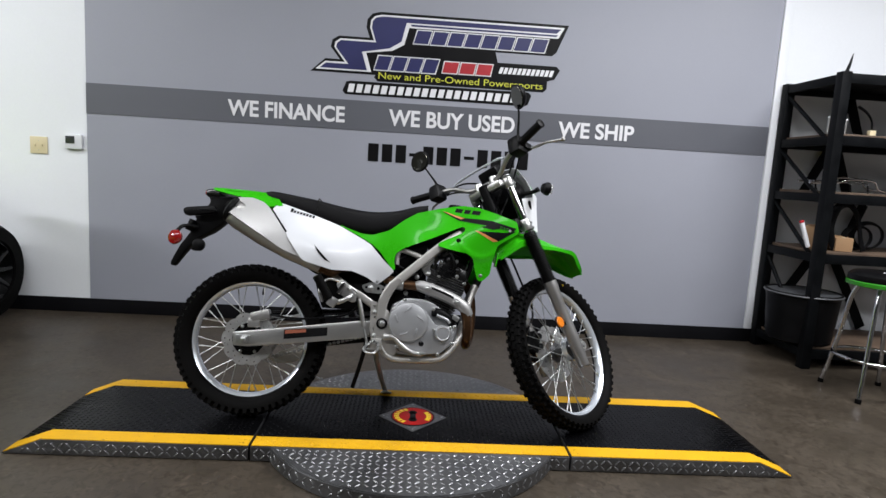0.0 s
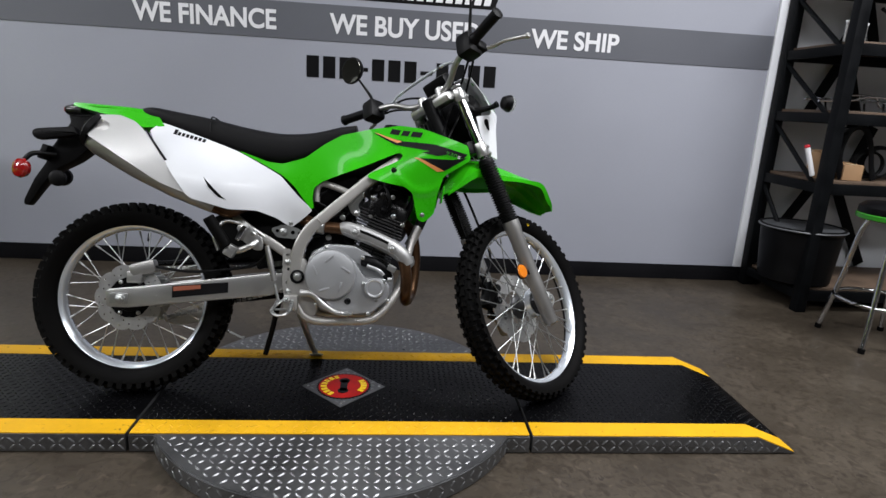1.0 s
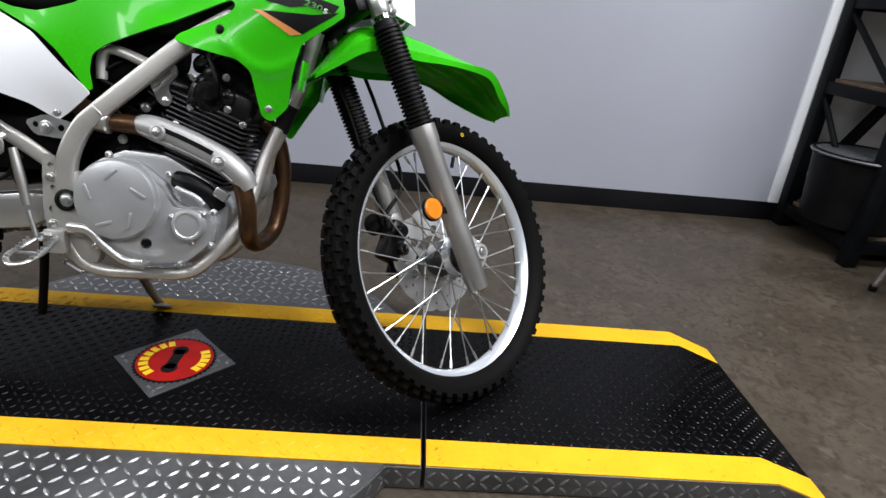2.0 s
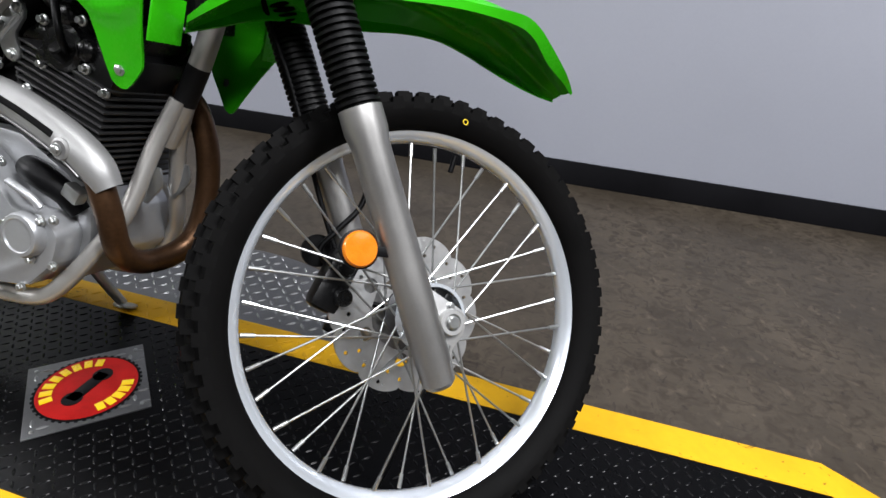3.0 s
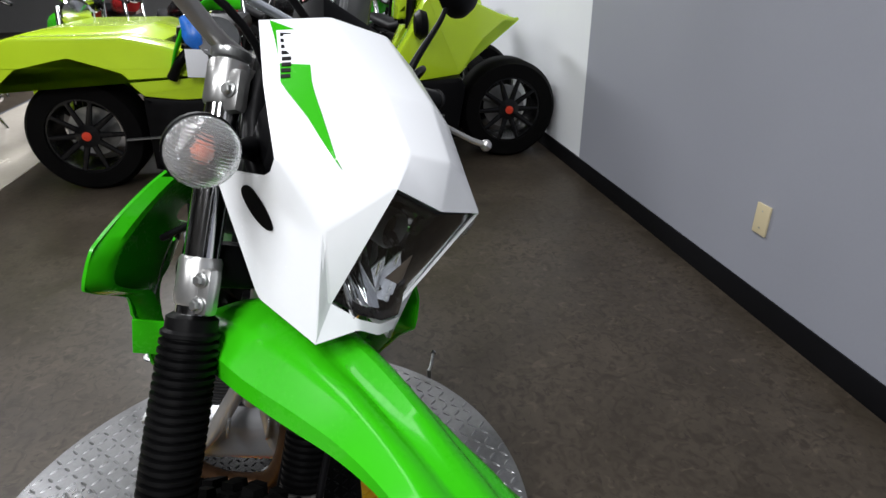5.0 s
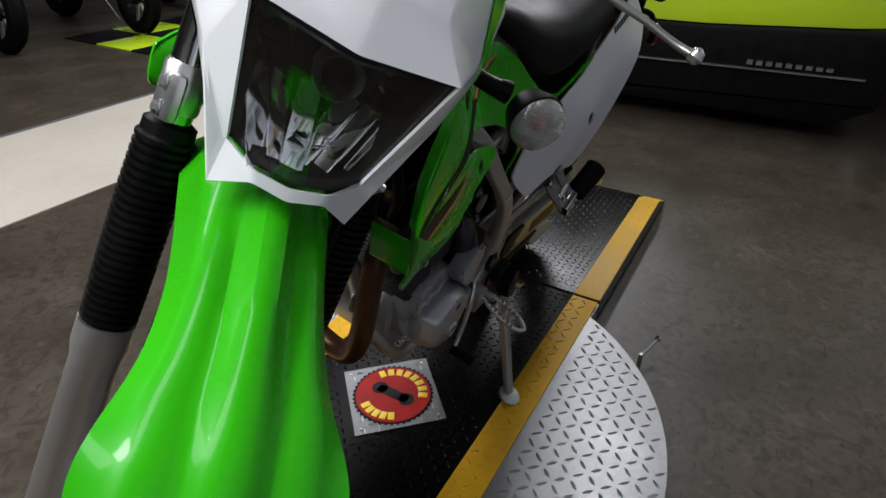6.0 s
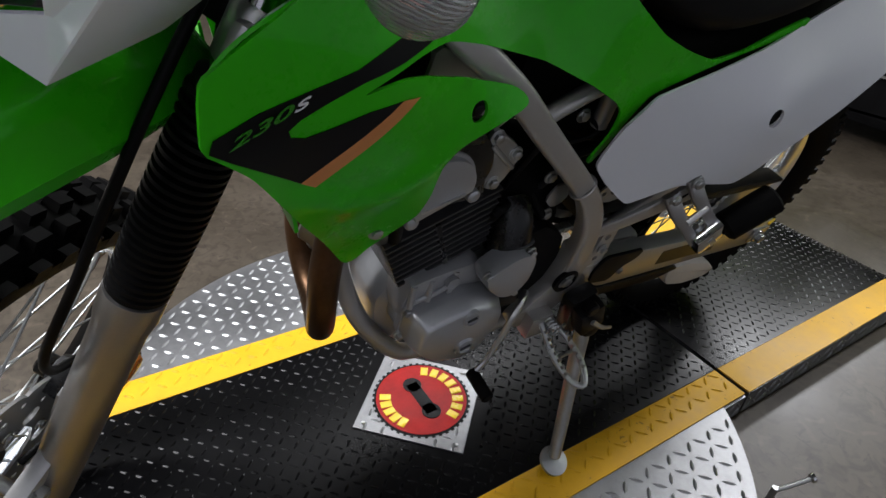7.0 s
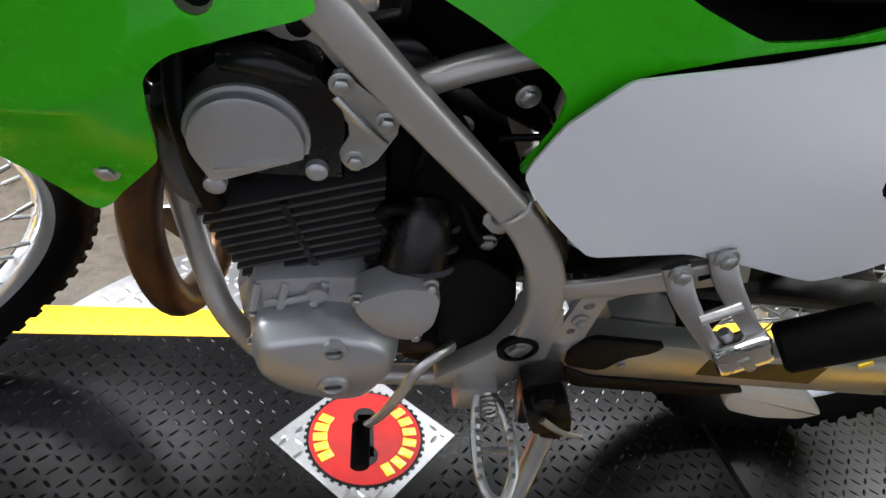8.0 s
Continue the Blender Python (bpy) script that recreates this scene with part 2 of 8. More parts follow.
def rings(bm, loops, closed=False, caps=True):
    """Skin a list of loops of points."""
    rows = [[bm.verts.new([float(c) for c in p]) for p in loop] for loop in loops]
    n = len(rows[0])
    pairs = list(zip(rows, rows[1:])) + ([(rows[-1], rows[0])] if closed else [])
    for a, b in pairs:
        for i in range(n):
            bm.faces.new((a[i], a[(i + 1) % n], b[(i + 1) % n], b[i]))
    if caps and not closed:
        bm.faces.new(rows[0][::-1])
        bm.faces.new(rows[-1])
    return rows


def tube(path, r, seg=12, step=5, flat=1.0, up=(0, 1, 0), closed=False, bm=None, power=2.0):
    """A pipe along a smooth curve. r: one radius, or one for each point. flat: its width along up, as a share of r."""
    bm = bm or bmesh.new()
    rs = list(r) if isinstance(r, (list, tuple)) else [r] * len(path)
    pts = spline([(*p, q) for p, q in zip(path, rs)], step)
    up, loops = Vector(up), []
    for i, p in enumerate(pts):
        a, b = pts[max(i - 1, 0)], pts[min(i + 1, len(pts) - 1)]
        along = Vector((b - a)[:3]).normalized()
        side = along.cross(up)
        if side.length < 0.05:
            side = along.cross(Vector((0.3, 0.2, 0.9)))
        side.normalize()
        over = side.cross(along).normalized()
        loops.append([Vector(p[:3]) + float(p[3]) * (math.copysign(abs(math.cos(t)) ** (2 / power), math.cos(t)) * side + math.copysign(abs(math.sin(t)) ** (2 / power), math.sin(t)) * flat * over) for t in (2 * math.pi * k / seg for k in range(seg))])
    rings(bm, loops, caps=not closed)
    return bm


def lathe(profile, centre=(0, 0, 0), axis=(0, 1, 0), seg=32, bm=None, hollow=False):
    """A turned shape: profile of (radius, height along the axis). hollow: the profile goes round a shell's wall."""
    bm = bm or bmesh.new()
    turn = Vector(axis).to_track_quat("Z", "Y").to_matrix()
    loops = []
    for r, h in profile:
        loops.append([Vector(centre) + turn @ Vector((max(r, 1e-4) * math.cos(2 * math.pi * k / seg), max(r, 1e-4) * math.sin(2 * math.pi * k / seg), h)) for k in range(seg)])
    rings(bm, loops, closed=hollow)
    return bm


def rod(a, b, r, r2=None, seg=16, bm=None):
    a, b = Vector(a), Vector(b)
    r2 = r if r2 is None else r2
    length = (b - a).length
    e = min(r, r2, length * 0.5) * 0.18
    return lathe([(r - e, 0), (r, e), (r2, length - e), (r2 - e, length)], a, b - a, seg, bm)


def bolt(p, axis, r=0.006, h=0.005, bm=None):
    bm = lathe([(r * 1.45, 0), (r * 1.45, h * 0.3), (r * 1.2, h * 0.4)], p, axis, 14, bm)
    return lathe([(r, h * 0.35), (r, h), (r * 0.75, h * 1.15)], p, axis, 6, bm)


def box(centre, size, bevel=0.004, turn=None, bm=None):
    bm = bm or bmesh.new()
    part_bm = bmesh.new()
    bmesh.ops.create_cube(part_bm, size=1)
    bmesh.ops.scale(part_bm, vec=size, verts=part_bm.verts)
    if bevel:
        bmesh.ops.bevel(part_bm, geom=part_bm.edges[:], offset=min(bevel, min(size) * 0.45), segments=2, affect="EDGES", profile=0.6)
    m = Matrix.Translation(centre) @ (turn.to_4x4() if turn else Matrix())
    bmesh.ops.transform(part_bm, matrix=m, verts=part_bm.verts)
    return merge(bm, part_bm)


def merge(bm, other):
    keep = bpy.data.meshes.new("tmp")
    other.to_mesh(keep)
    other.free()
    bm.from_mesh(keep)
    bpy.data.meshes.remove(keep)
    return bm


def plate(outline, y0, y1, bevel=0.002, round_corners=1, bm=None):
    """A flat plate cut to an outline of (x, z), from y0 to y1."""
    bm = bm or bmesh.new()
    pts = rounded(outline, round_corners) if round_corners else [Vector(p) for p in outline]
    part_bm = bmesh.new()
    verts = [part_bm.verts.new((p[0], y0, p[1])) for p in pts]
    face = part_bm.faces.new(verts)
    moved = bmesh.ops.extrude_face_region(part_bm, geom=[face])
    for v in moved["geom"]:
        if isinstance(v, bmesh.types.BMVert):
            v.co.y = y1
    bmesh.ops.recalc_face_normals(part_bm, faces=part_bm.faces)
    if bevel:
        flat_edges = [e for e in part_bm.edges if abs(e.verts[0].co.y - e.verts[1].co.y) < 1e-6]
        bmesh.ops.bevel(part_bm, geom=flat_edges, offset=bevel, segments=2, affect="EDGES", profile=0.6)
    return merge(bm, part_bm)


def inside(p, poly):
    hit = False
    for i in range(len(poly)):
        a, b = poly[i], poly[i - 1]
        if (a[1] > p[1]) != (b[1] > p[1]) and p[0] < (b[0] - a[0]) * (p[1] - a[1]) / (b[1] - a[1]) + a[0]:
            hit = not hit
    return hit


def field(controls):
    """A smooth function of (x, z) through values given at a few places."""
    c = np.array(controls, float)
    d = np.linalg.norm(c[:, None, :2] - c[None, :, :2], axis=-1)
    k = d * d * np.log(d + 1e-9) + 1e-4 * np.eye(len(c))
    p = np.c_[np.ones(len(c)), c[:, :2]]
    a = np.block([[k, p], [p.T, np.zeros((3, 3))]])
    w = np.linalg.solve(a, np.r_[c[:, 2], 0, 0, 0])

    def value(x, z):
        r = np.hypot(c[:, 0] - x, c[:, 1] - z)
        return float(w[: len(c)] @ (r * r * np.log(r + 1e-9)) + w[-3] + w[-2] * x + w[-1] * z)

    return value


def sheet(outline, depth, side=-1, thick=0.003, grid=0.016, out=0.0, rounds=2, holes=(), bm=None):
    """A curved skin: outline in (x, z), depth(x, z) away from the middle plane, on one side of it."""
    from mathutils.geometry import delaunay_2d_cdt
    ring = [Vector((p[0], p[1])) for p in rounded(outline, rounds)]
    dense = []
    for i, a in enumerate(ring):
        b = ring[(i + 1) % len(ring)]
        n = max(1, int((b - a).length / grid))
        dense += [a.lerp(b, k / n) for k in range(n)]
    pts, edges = list(dense), [(i, (i + 1) % len(dense)) for i in range(len(dense))]
    loops = []
    for hx, hz, hr in holes:
        loop = [Vector((hx + hr * math.cos(t), hz + hr * math.sin(t))) for t in (2 * math.pi * k / 14 for k in range(14))]
        loops.append(loop)
        start = len(pts)
        pts += loop
        edges += [(start + i, start + (i + 1) % 14) for i in range(14)]
    lo, hi = [min(p[k] for p in dense) for k in (0, 1)], [max(p[k] for p in dense) for k in (0, 1)]
    for i in range(int((hi[0] - lo[0]) / grid) + 1):
        for j in range(int((hi[1] - lo[1]) / grid) + 1):
            p = Vector((lo[0] + (i + 0.5 * (j % 2)) * grid, lo[1] + j * grid))
            if inside(p, dense) and min((p - q).length for q in dense) > grid * 0.45 and all(math.hypot(p[0] - h[0], p[1] - h[1]) > h[2] + grid * 0.3 for h in holes):
                pts.append(p)
    verts, _, faces, *_ = delaunay_2d_cdt(pts, edges, [], 1, 1e-6)
    part_bm = bmesh.new()
    made = [part_bm.verts.new((p[0], side * (depth(p[0], p[1]) + out), p[1])) for p in verts]
    for f in faces:
        c = sum((verts[i] for i in f), Vector((0, 0))) / len(f)
        if not inside(c, dense) or any(inside(c, loop) for loop in loops):
            continue
        part_bm.faces.new([made[i] for i in (f if side > 0 else f[::-1])])
    bmesh.ops.delete(part_bm, geom=[v for v in part_bm.verts if not v.link_faces], context="VERTS")
    bmesh.ops.recalc_face_normals(part_bm, faces=part_bm.faces)
    face = max(part_bm.faces, key=lambda q: q.calc_area())
    if face.normal.y * side < 0:
        bmesh.ops.reverse_faces(part_bm, faces=part_bm.faces)
    if thick:
        bmesh.ops.solidify(part_bm, geom=part_bm.faces[:], thickness=thick)
        bmesh.ops.recalc_face_normals(part_bm, faces=part_bm.faces)
    return merge(bm or bmesh.new(), part_bm)


def loft(sections, seg=20, bm=None, power=2.6):
    """A body along x: sections of (x, half width, bottom, top) with rounded corners."""
    loops = []
    for x, w, lo, hi in sections:
        loop = []
        for k in range(seg):
            t = 2 * math.pi * k / seg
            c, s = math.cos(t), math.sin(t)
            loop.append(Vector((x, w * math.copysign(abs(c) ** (2 / power), c), (lo + hi) / 2 + (hi - lo) / 2 * math.copysign(abs(s) ** (2 / power), s))))
        loops.append(loop)
    bm = bm or bmesh.new()
    rings(bm, loops)
    return bm


def part(name, bm, mat, parent=None, label="", m=None, angle=38):
    """One mesh object, under a thing or a part."""
    me = bpy.data.meshes.new(name)
    bmesh.ops.recalc_face_normals(bm, faces=bm.faces)
    bm.to_mesh(me)
    bm.free()
    me.materials.append(mat)
    me.polygons.foreach_set("use_smooth", [True] * len(me.polygons))
    me.set_sharp_from_angle(angle=radians(angle))
    ob = new(name, me)
    if parent:
        ob.parent = parent
    if m is not None:
        ob.matrix_basis = m
    if label:
        ob["label"] = label
    return ob


def again(name, ob, m, parent):
    """Another object on the same mesh."""
    twin = new(name, ob.data)
    twin.parent = parent
    twin.matrix_basis = m
    return twin


def thing(name, label, category, m=None, group="", kind=""):
    ob = new(name)
    ob.empty_display_size = 0.1
    if m is not None:
        ob.matrix_basis = m
    return tagged(ob, label, category, group, kind)


def structure(name, bm, mat, label, category="", angle=38):
    return tagged(part(name, bm, mat, None, "", None, angle), label, category or name.split("_")[0], kind="structure")


def grey_text(words, height, mat, name, parent, m, squeeze=0.82, fat=0.0):
    curve = bpy.data.curves.new(name, "FONT")
    curve.body, curve.size, curve.extrude, curve.offset = words, height / 0.72, 0.0012, fat
    made = new(name + "_curve", curve)
    dg = bpy.context.evaluated_depsgraph_get()
    me = bpy.data.meshes.new_from_object(made.evaluated_get(dg))
    bpy.data.objects.remove(made)
    bpy.data.curves.remove(curve)
    me.materials.clear()
    me.materials.append(mat)
    ob = new(name, me)
    if parent:
        ob.parent = parent
    ob.matrix_basis = m @ Matrix.Diagonal((squeeze, 1, 1, 1))
    return ob

# ---- the room ----
WALL_Y = 1.758


def slab(x0, x1, y0, y1, z0, z1, bevel=0.0):
    return box(((x0 + x1) / 2, (y0 + y1) / 2, (z0 + z1) / 2), (x1 - x0, y1 - y0, z1 - z0), bevel)


structure("floor", slab(-14, 6, -10, 2.0, -0.1, 0), FLOOR, "dark brown sealed concrete floor with flecks", "floor")
structure("floor_lane", slab(-13.9, 5.9, -2.83, -1.82, 0.0, 0.004), LANE, "glossy off-white painted lane on the floor", "floor paint")
structure("floor_lane_edge", slab(-13.9, 5.9, -2.862, -2.832, 0.0, 0.005), BAND, "dark edge line beside the white lane", "floor paint")
structure("wall_north", slab(-14, 6, WALL_Y, 2.0, 0, 3.7), WHITE_WALL, "white painted wall behind the display", "wall")
structure("wall_panel", slab(-2.32, 2.51, WALL_Y - 0.005, WALL_Y, 0.102, 3.7), GREY_WALL, "light grey painted section of the wall", "wall")
structure("wall_band", slab(-2.32, 2.51, WALL_Y - 0.0095, WALL_Y - 0.005, 1.404, 1.608), BAND, "dark grey painted stripe across the wall", "wall")
structure("baseboard", slab(-13.9, 5.9, WALL_Y - 0.012, WALL_Y, 0.0, 0.102, 0.003), BASE, "black rubber baseboard along the wall", "baseboard")
structure("trim", slab(2.512, 2.575, WALL_Y - 0.02, WALL_Y, 0.104, 3.7, 0.003), WHITE_WALL, "white vertical trim board at the panel's end", "trim")
# unseen walls and ceiling that close the room, grey to hold bounce down
structure("wall_south", slab(-14, 6, -10.2, -10, 0, 3.7), FAR_WALL, "plain unseen far wall, grey so that it bounces little light", "wall")
structure("wall_west", slab(-14.2, -14, -10, 2, 0, 3.7), FAR_WALL, "plain unseen far wall, grey so that it bounces little light", "wall")
structure("wall_east", slab(6, 6.2, -10, 2, 0, 3.7), FAR_WALL, "plain unseen far wall, grey so that it bounces little light", "wall")
structure("ceiling", slab(-14.2, 6.2, -10.2, 2, 3.7, 3.8), CEILING, "plain unseen ceiling, grey so that it bounces little light", "ceiling")


def wall_word(words, x0, x1, z0, z1, mat, label, y=WALL_Y - 0.0125):
    ob = grey_text(words, z1 - z0, mat, "lettering", None, Matrix(), 1.0, 0.0040)
    xs = [v.co.x for v in ob.data.vertices]
    ys = [v.co.y for v in ob.data.vertices]
    k, h = (x1 - x0) / (max(xs) - min(xs)), (z1 - z0) / (max(ys) - min(ys))
    ob.matrix_basis = pose(x0 - min(xs) * k, y, z0 - min(ys) * h, 90) @ Matrix.Diagonal((k, h, 1, 1))
    return tagged(ob, label, "lettering", kind="structure")


wall_word("WE FINANCE", -1.365, -0.558, 1.448, 1.560, INK_WHITE, "white capital lettering on the dark wall stripe")
wall_word("WE BUY USED", -0.250, 0.645, 1.447, 1.562, INK_WHITE, "white capital lettering on the dark wall stripe")
wall_word("WE SHIP", 0.960, 1.513, 1.442, 1.554, INK_WHITE, "white capital lettering on the dark wall stripe")


def bars(name, label, x0, x1, z0, z1, count, mat, y, slant=0.0, gap=0.25, skip=(), narrow=()):
    """Plain blocks in place of writing that is not spelt out."""
    owner = thing(name, label, "wall sign", kind="structure")
    step = (x1 - x0) / count
    for i in range(count):
        if i in skip:
            continue
        a = x0 + i * step
        b = a + step * (1 - gap)
        lo, hi = (z0, z1)
        if i in narrow:
            lo, hi = z0 + (z1 - z0) * 0.4, z0 + (z1 - z0) * 0.58
        k = slant * (z1 - z0)
        part("bar", plate([(a, lo), (b, lo), (b + k, hi), (a + k, hi)], y, y + 0.002, 0.0, 0), mat, owner)
    return owner


bars("phone_bars", "row of black blocks painted on the grey wall", -0.385, 0.785, 1.193, 1.318, 12, INK, WALL_Y - 0.0078, narrow=(3, 7))

# the sign above the stripe: dark shapes with blue, red and white blocks
sign = thing("wall_sign", "dark blue and black vinyl sign with red and yellow-green lines", "wall sign", pose(-0.006, 0, -0.026), kind="structure")
Y0 = WALL_Y - 0.0062


def flat(name, outline, mat, level, parent=sign, label=""):
    return part(name, plate(outline, Y0 - 0.0016 * level, Y0 - 0.0016 * level + 0.0012, 0.0, 0), mat, parent, label)


flat("backing", [(-0.80, 1.815), (-0.70, 1.905), (-0.60, 1.905), (-0.665, 1.985), (-0.655, 2.035), (-0.61, 2.062), (-0.40, 2.062), (-0.425, 2.13), (-0.42, 2.185), (-0.385, 2.225), (-0.33, 2.238), (0.985, 2.238), (0.955, 2.165), (0.91, 2.05), (0.88, 2.025), (0.48, 2.025), (0.50, 1.955), (0.92, 1.955), (0.945, 1.93), (0.91, 1.865), (0.86, 1.85), (0.86, 1.795), (0.835, 1.772), (-0.335, 1.772), (-0.36, 1.80), (-0.35, 1.815)], INK, 0)
flat("backing", [(-0.555, 1.672), (-0.575, 1.695), (-0.55, 1.758), (-0.52, 1.765), (0.735, 1.765), (0.755, 1.745), (0.735, 1.68), (0.71, 1.668)], INK, 0)
flat("white_edge", [(-0.765, 1.832), (-0.70, 1.888), (-0.565, 1.888), (-0.64, 1.985), (-0.635, 2.02), (-0.60, 2.045), (-0.37, 2.045), (-0.40, 2.13), (-0.395, 2.18), (-0.37, 2.208), (-0.32, 2.22), (0.955, 2.22), (0.915, 2.145), (-0.13, 2.145), (-0.16, 2.03), (-0.24, 1.985), (-0.42, 1.96), (-0.38, 1.832)], INK_WHITE, 1)
flat("blue_field", [(-0.735, 1.842), (-0.695, 1.876), (-0.54, 1.876), (-0.628, 1.985), (-0.622, 2.012), (-0.595, 2.033), (-0.355, 2.033), (-0.388, 2.13), (-0.383, 2.175), (-0.36, 2.198), (-0.315, 2.208), (0.932, 2.208), (0.90, 2.178), (-0.15, 2.178), (-0.18, 2.05), (-0.26, 2.0), (-0.45, 1.965), (-0.41, 1.842)], INK_BLUE, 2)
flat("blue_line", [(-0.12, 2.168), (-0.115, 2.156), (0.90, 2.156), (0.91, 2.168)], INK_BLUE, 2)


def sign_blocks(x0, x1, z0, z1, count, mat, edge, slant, gap=0.10):
    step = (x1 - x0) / count
    for i in range(count):
        a, b = x0 + i * step, x0 + (i + 1 - gap) * step
        k, e = slant * (z1 - z0), 0.007
        if edge:
            flat("block_edge", [(a - e, z0 - e), (b + e, z0 - e), (b + e + k, z1 + e), (a - e + k, z1 + e)], edge, 1)
        flat("block", [(a, z0), (b, z0), (b + k, z1), (a + k, z1)], mat, 2.5 if edge else 1)


sign_blocks(-0.095, 0.84, 2.045, 2.132, 8, INK_BLUE, INK_WHITE, 0.3, 0.16)
sign_blocks(-0.36, 0.08, 1.852, 1.945, 4, INK_BLUE, INK_WHITE, 0.3, 0.16)
sign_blocks(0.115, 0.47, 1.862, 1.935, 3, INK_RED, INK_WHITE, 0.2, 0.16)
sign_blocks(0.51, 0.90, 1.882, 1.925, 12, INK_WHITE, None, 0.3, 0.28)
sign_blocks(-0.54, 0.72, 1.688, 1.745, 22, INK_WHITE, None, 0.2, 0.3)
line = grey_text("New and Pre-Owned Powersports", 0.05, INK_YELLOW, "sign_line", sign, Matrix(), 1.0, 0.0)
xs = [v.co.x for v in line.data.vertices]
line.matrix_basis = pose(-0.335, Y0 - 0.0024, 1.792, 90) @ Matrix.Diagonal((1.16 / (max(xs) - min(xs)), 0.92, 1, 1))


def wall_plate(name, x, z, w, h, label, slots):
    owner = thing(name, label, name.split("_")[-1], pose(x, WALL_Y - 0.005 if abs(x) < 2.32 else WALL_Y, z))
    part("cover_plate", box((0, -0.004, 0), (w, 0.008, h), 0.003), IVORY, owner)
    for sx, sz in slots:
        part("toggle", box((sx, -0.011, sz), (0.008, 0.012, 0.018), 0.002), IVORY, owner)
    for sz in (-h * 0.28, h * 0.28):
        part("screw", bolt((0, -0.008, sz), (0, -1, 0), 0.0022, 0.002), STEEL, owner)
    return owner


wall_plate("light_switch", -2.645, 1.167, 0.116, 0.116, "ivory double light switch on the white wall", ((-0.023, 0), (0.023, 0)))
wall_plate("wall_outlet", -0.677, 0.367, 0.07, 0.114, "ivory wall outlet on the grey wall", ())
thermostat = thing("thermostat", "white thermostat with a dark display on the white wall", "thermostat", pose(-2.404, WALL_Y, 1.204))
part("housing", box((0, -0.013, 0), (0.115, 0.026, 0.10), 0.006), PLASTIC_WHITE, thermostat)
part("display", box((-0.02, -0.0275, 0.012), (0.06, 0.003, 0.05), 0.001), MIRROR_SCREEN, thermostat)

# ---- the turntable and its ramps ----
TOP, DISC_R, HALF, DECK_Y = 0.062, 0.632, 0.315, 0.233
SEAM = 0.622


def lugs(spots, name, mat, parent, lift=0.0024, length=0.028, width=0.0078, label=""):
    """Raised diamond marks: spots of (centre, along, across, out) directions."""
    verts, faces = [], []
    for c, u, v, n in spots:
        base = len(verts)
        c, u, v, n = Vector(c), Vector(u), Vector(v), Vector(n)
        for a, b in ((-0.5, 0), (-0.2, -0.5), (0.2, -0.5), (0.5, 0), (0.2, 0.5), (-0.2, 0.5)):
            verts.append(c + u * a * length + v * b * width)
        for a in (-0.24, 0.24):
            verts.append(c + u * a * length + n * lift)
        faces += [tuple(base + k for k in f) for f in ((0, 1, 6), (1, 2, 7, 6), (2, 3, 7), (3, 4, 7), (4, 5, 6, 7), (5, 0, 6))]
    me = bpy.data.meshes.new(name)
    me.from_pydata([tuple(v) for v in verts], [], faces)
    me.materials.append(mat)
    ob = new(name, me)
    ob.parent = parent
    return tagged(ob, label, kind="stuff")


def tread(x0, x1, y0, y1, keep, z, pitch=0.0295):
    spots, r = [], math.sqrt(0.5)
    for i in range(int((x1 - x0) / pitch) + 1):
        for j in range(int((y1 - y0) / pitch) + 1):
            x, y = x0 + i * pitch, y0 + j * pitch
            if keep(x, y):
                s = 1 if (i + j) % 2 else -1
                u, v = (r, r * s, 0), (-r * s, r, 0)
                spots.append(((x, y, z(x) if callable(z) else z), u, v, (0, 0, 1)))
    return spots


turntable = thing("motorcycle_turntable", "round tread-plate turntable with a black deck and yellow edge stripes", "turntable")
a0 = math.asin(HALF / DISC_R)
outline = []
for sx in (1, -1):
    outline += [(sx * SEAM, -HALF * sx), (sx * SEAM, HALF * sx)]
    arc = [a0 + (math.pi - 2 * a0) * k / 48 for k in range(49)]
    outline += [(DISC_R * math.cos(t) * sx, DISC_R * math.sin(t) * sx) for t in arc]
bm = bmesh.new()
face = bm.faces.new([bm.verts.new((x, y, 0.004)) for x, y in outline])
for v in bmesh.ops.extrude_face_region(bm, geom=[face])["geom"]:
    if isinstance(v, bmesh.types.BMVert):
        v.co.z = TOP
bmesh.ops.recalc_face_normals(bm, faces=bm.faces)
bmesh.ops.bevel(bm, geom=[e for e in bm.edges if all(v.co.z > 0.05 for v in e.verts)], offset=0.004, segments=2, affect="EDGES")
part("platter", bm, TREAD_PLATE, turntable, "worn aluminium tread plate")


def over_disc(x, y):
    return math.hypot(x, y) < DISC_R - 0.014 or (abs(x) < SEAM - 0.012 and abs(y) < HALF - 0.01)


part("deck", slab(-SEAM + 0.002, SEAM - 0.002, -DECK_Y, DECK_Y, TOP, TOP + 0.003, 0.001), DECK, turntable, "black textured rubber deck")
for s in (-1, 1):
    y0, y1 = sorted((s * (DECK_Y + 0.001), s * (HALF - 0.004)))
    part("edge_stripe", slab(-SEAM + 0.002, SEAM - 0.002, y0, y1, TOP, TOP + 0.0032, 0.001), YELLOW, turntable, "scuffed yellow edge stripe")
    lugs(tread(-0.6, 0.6, y0 + 0.012, y1 - 0.01, lambda x, y: True, TOP + 0.003), "stripe_tread", YELLOW, turntable)
lugs(tread(-0.63, 0.63, -0.63, 0.63, lambda x, y: over_disc(x, y) and abs(y) > HALF + 0.004, TOP), "platter_tread", LUG, turntable)
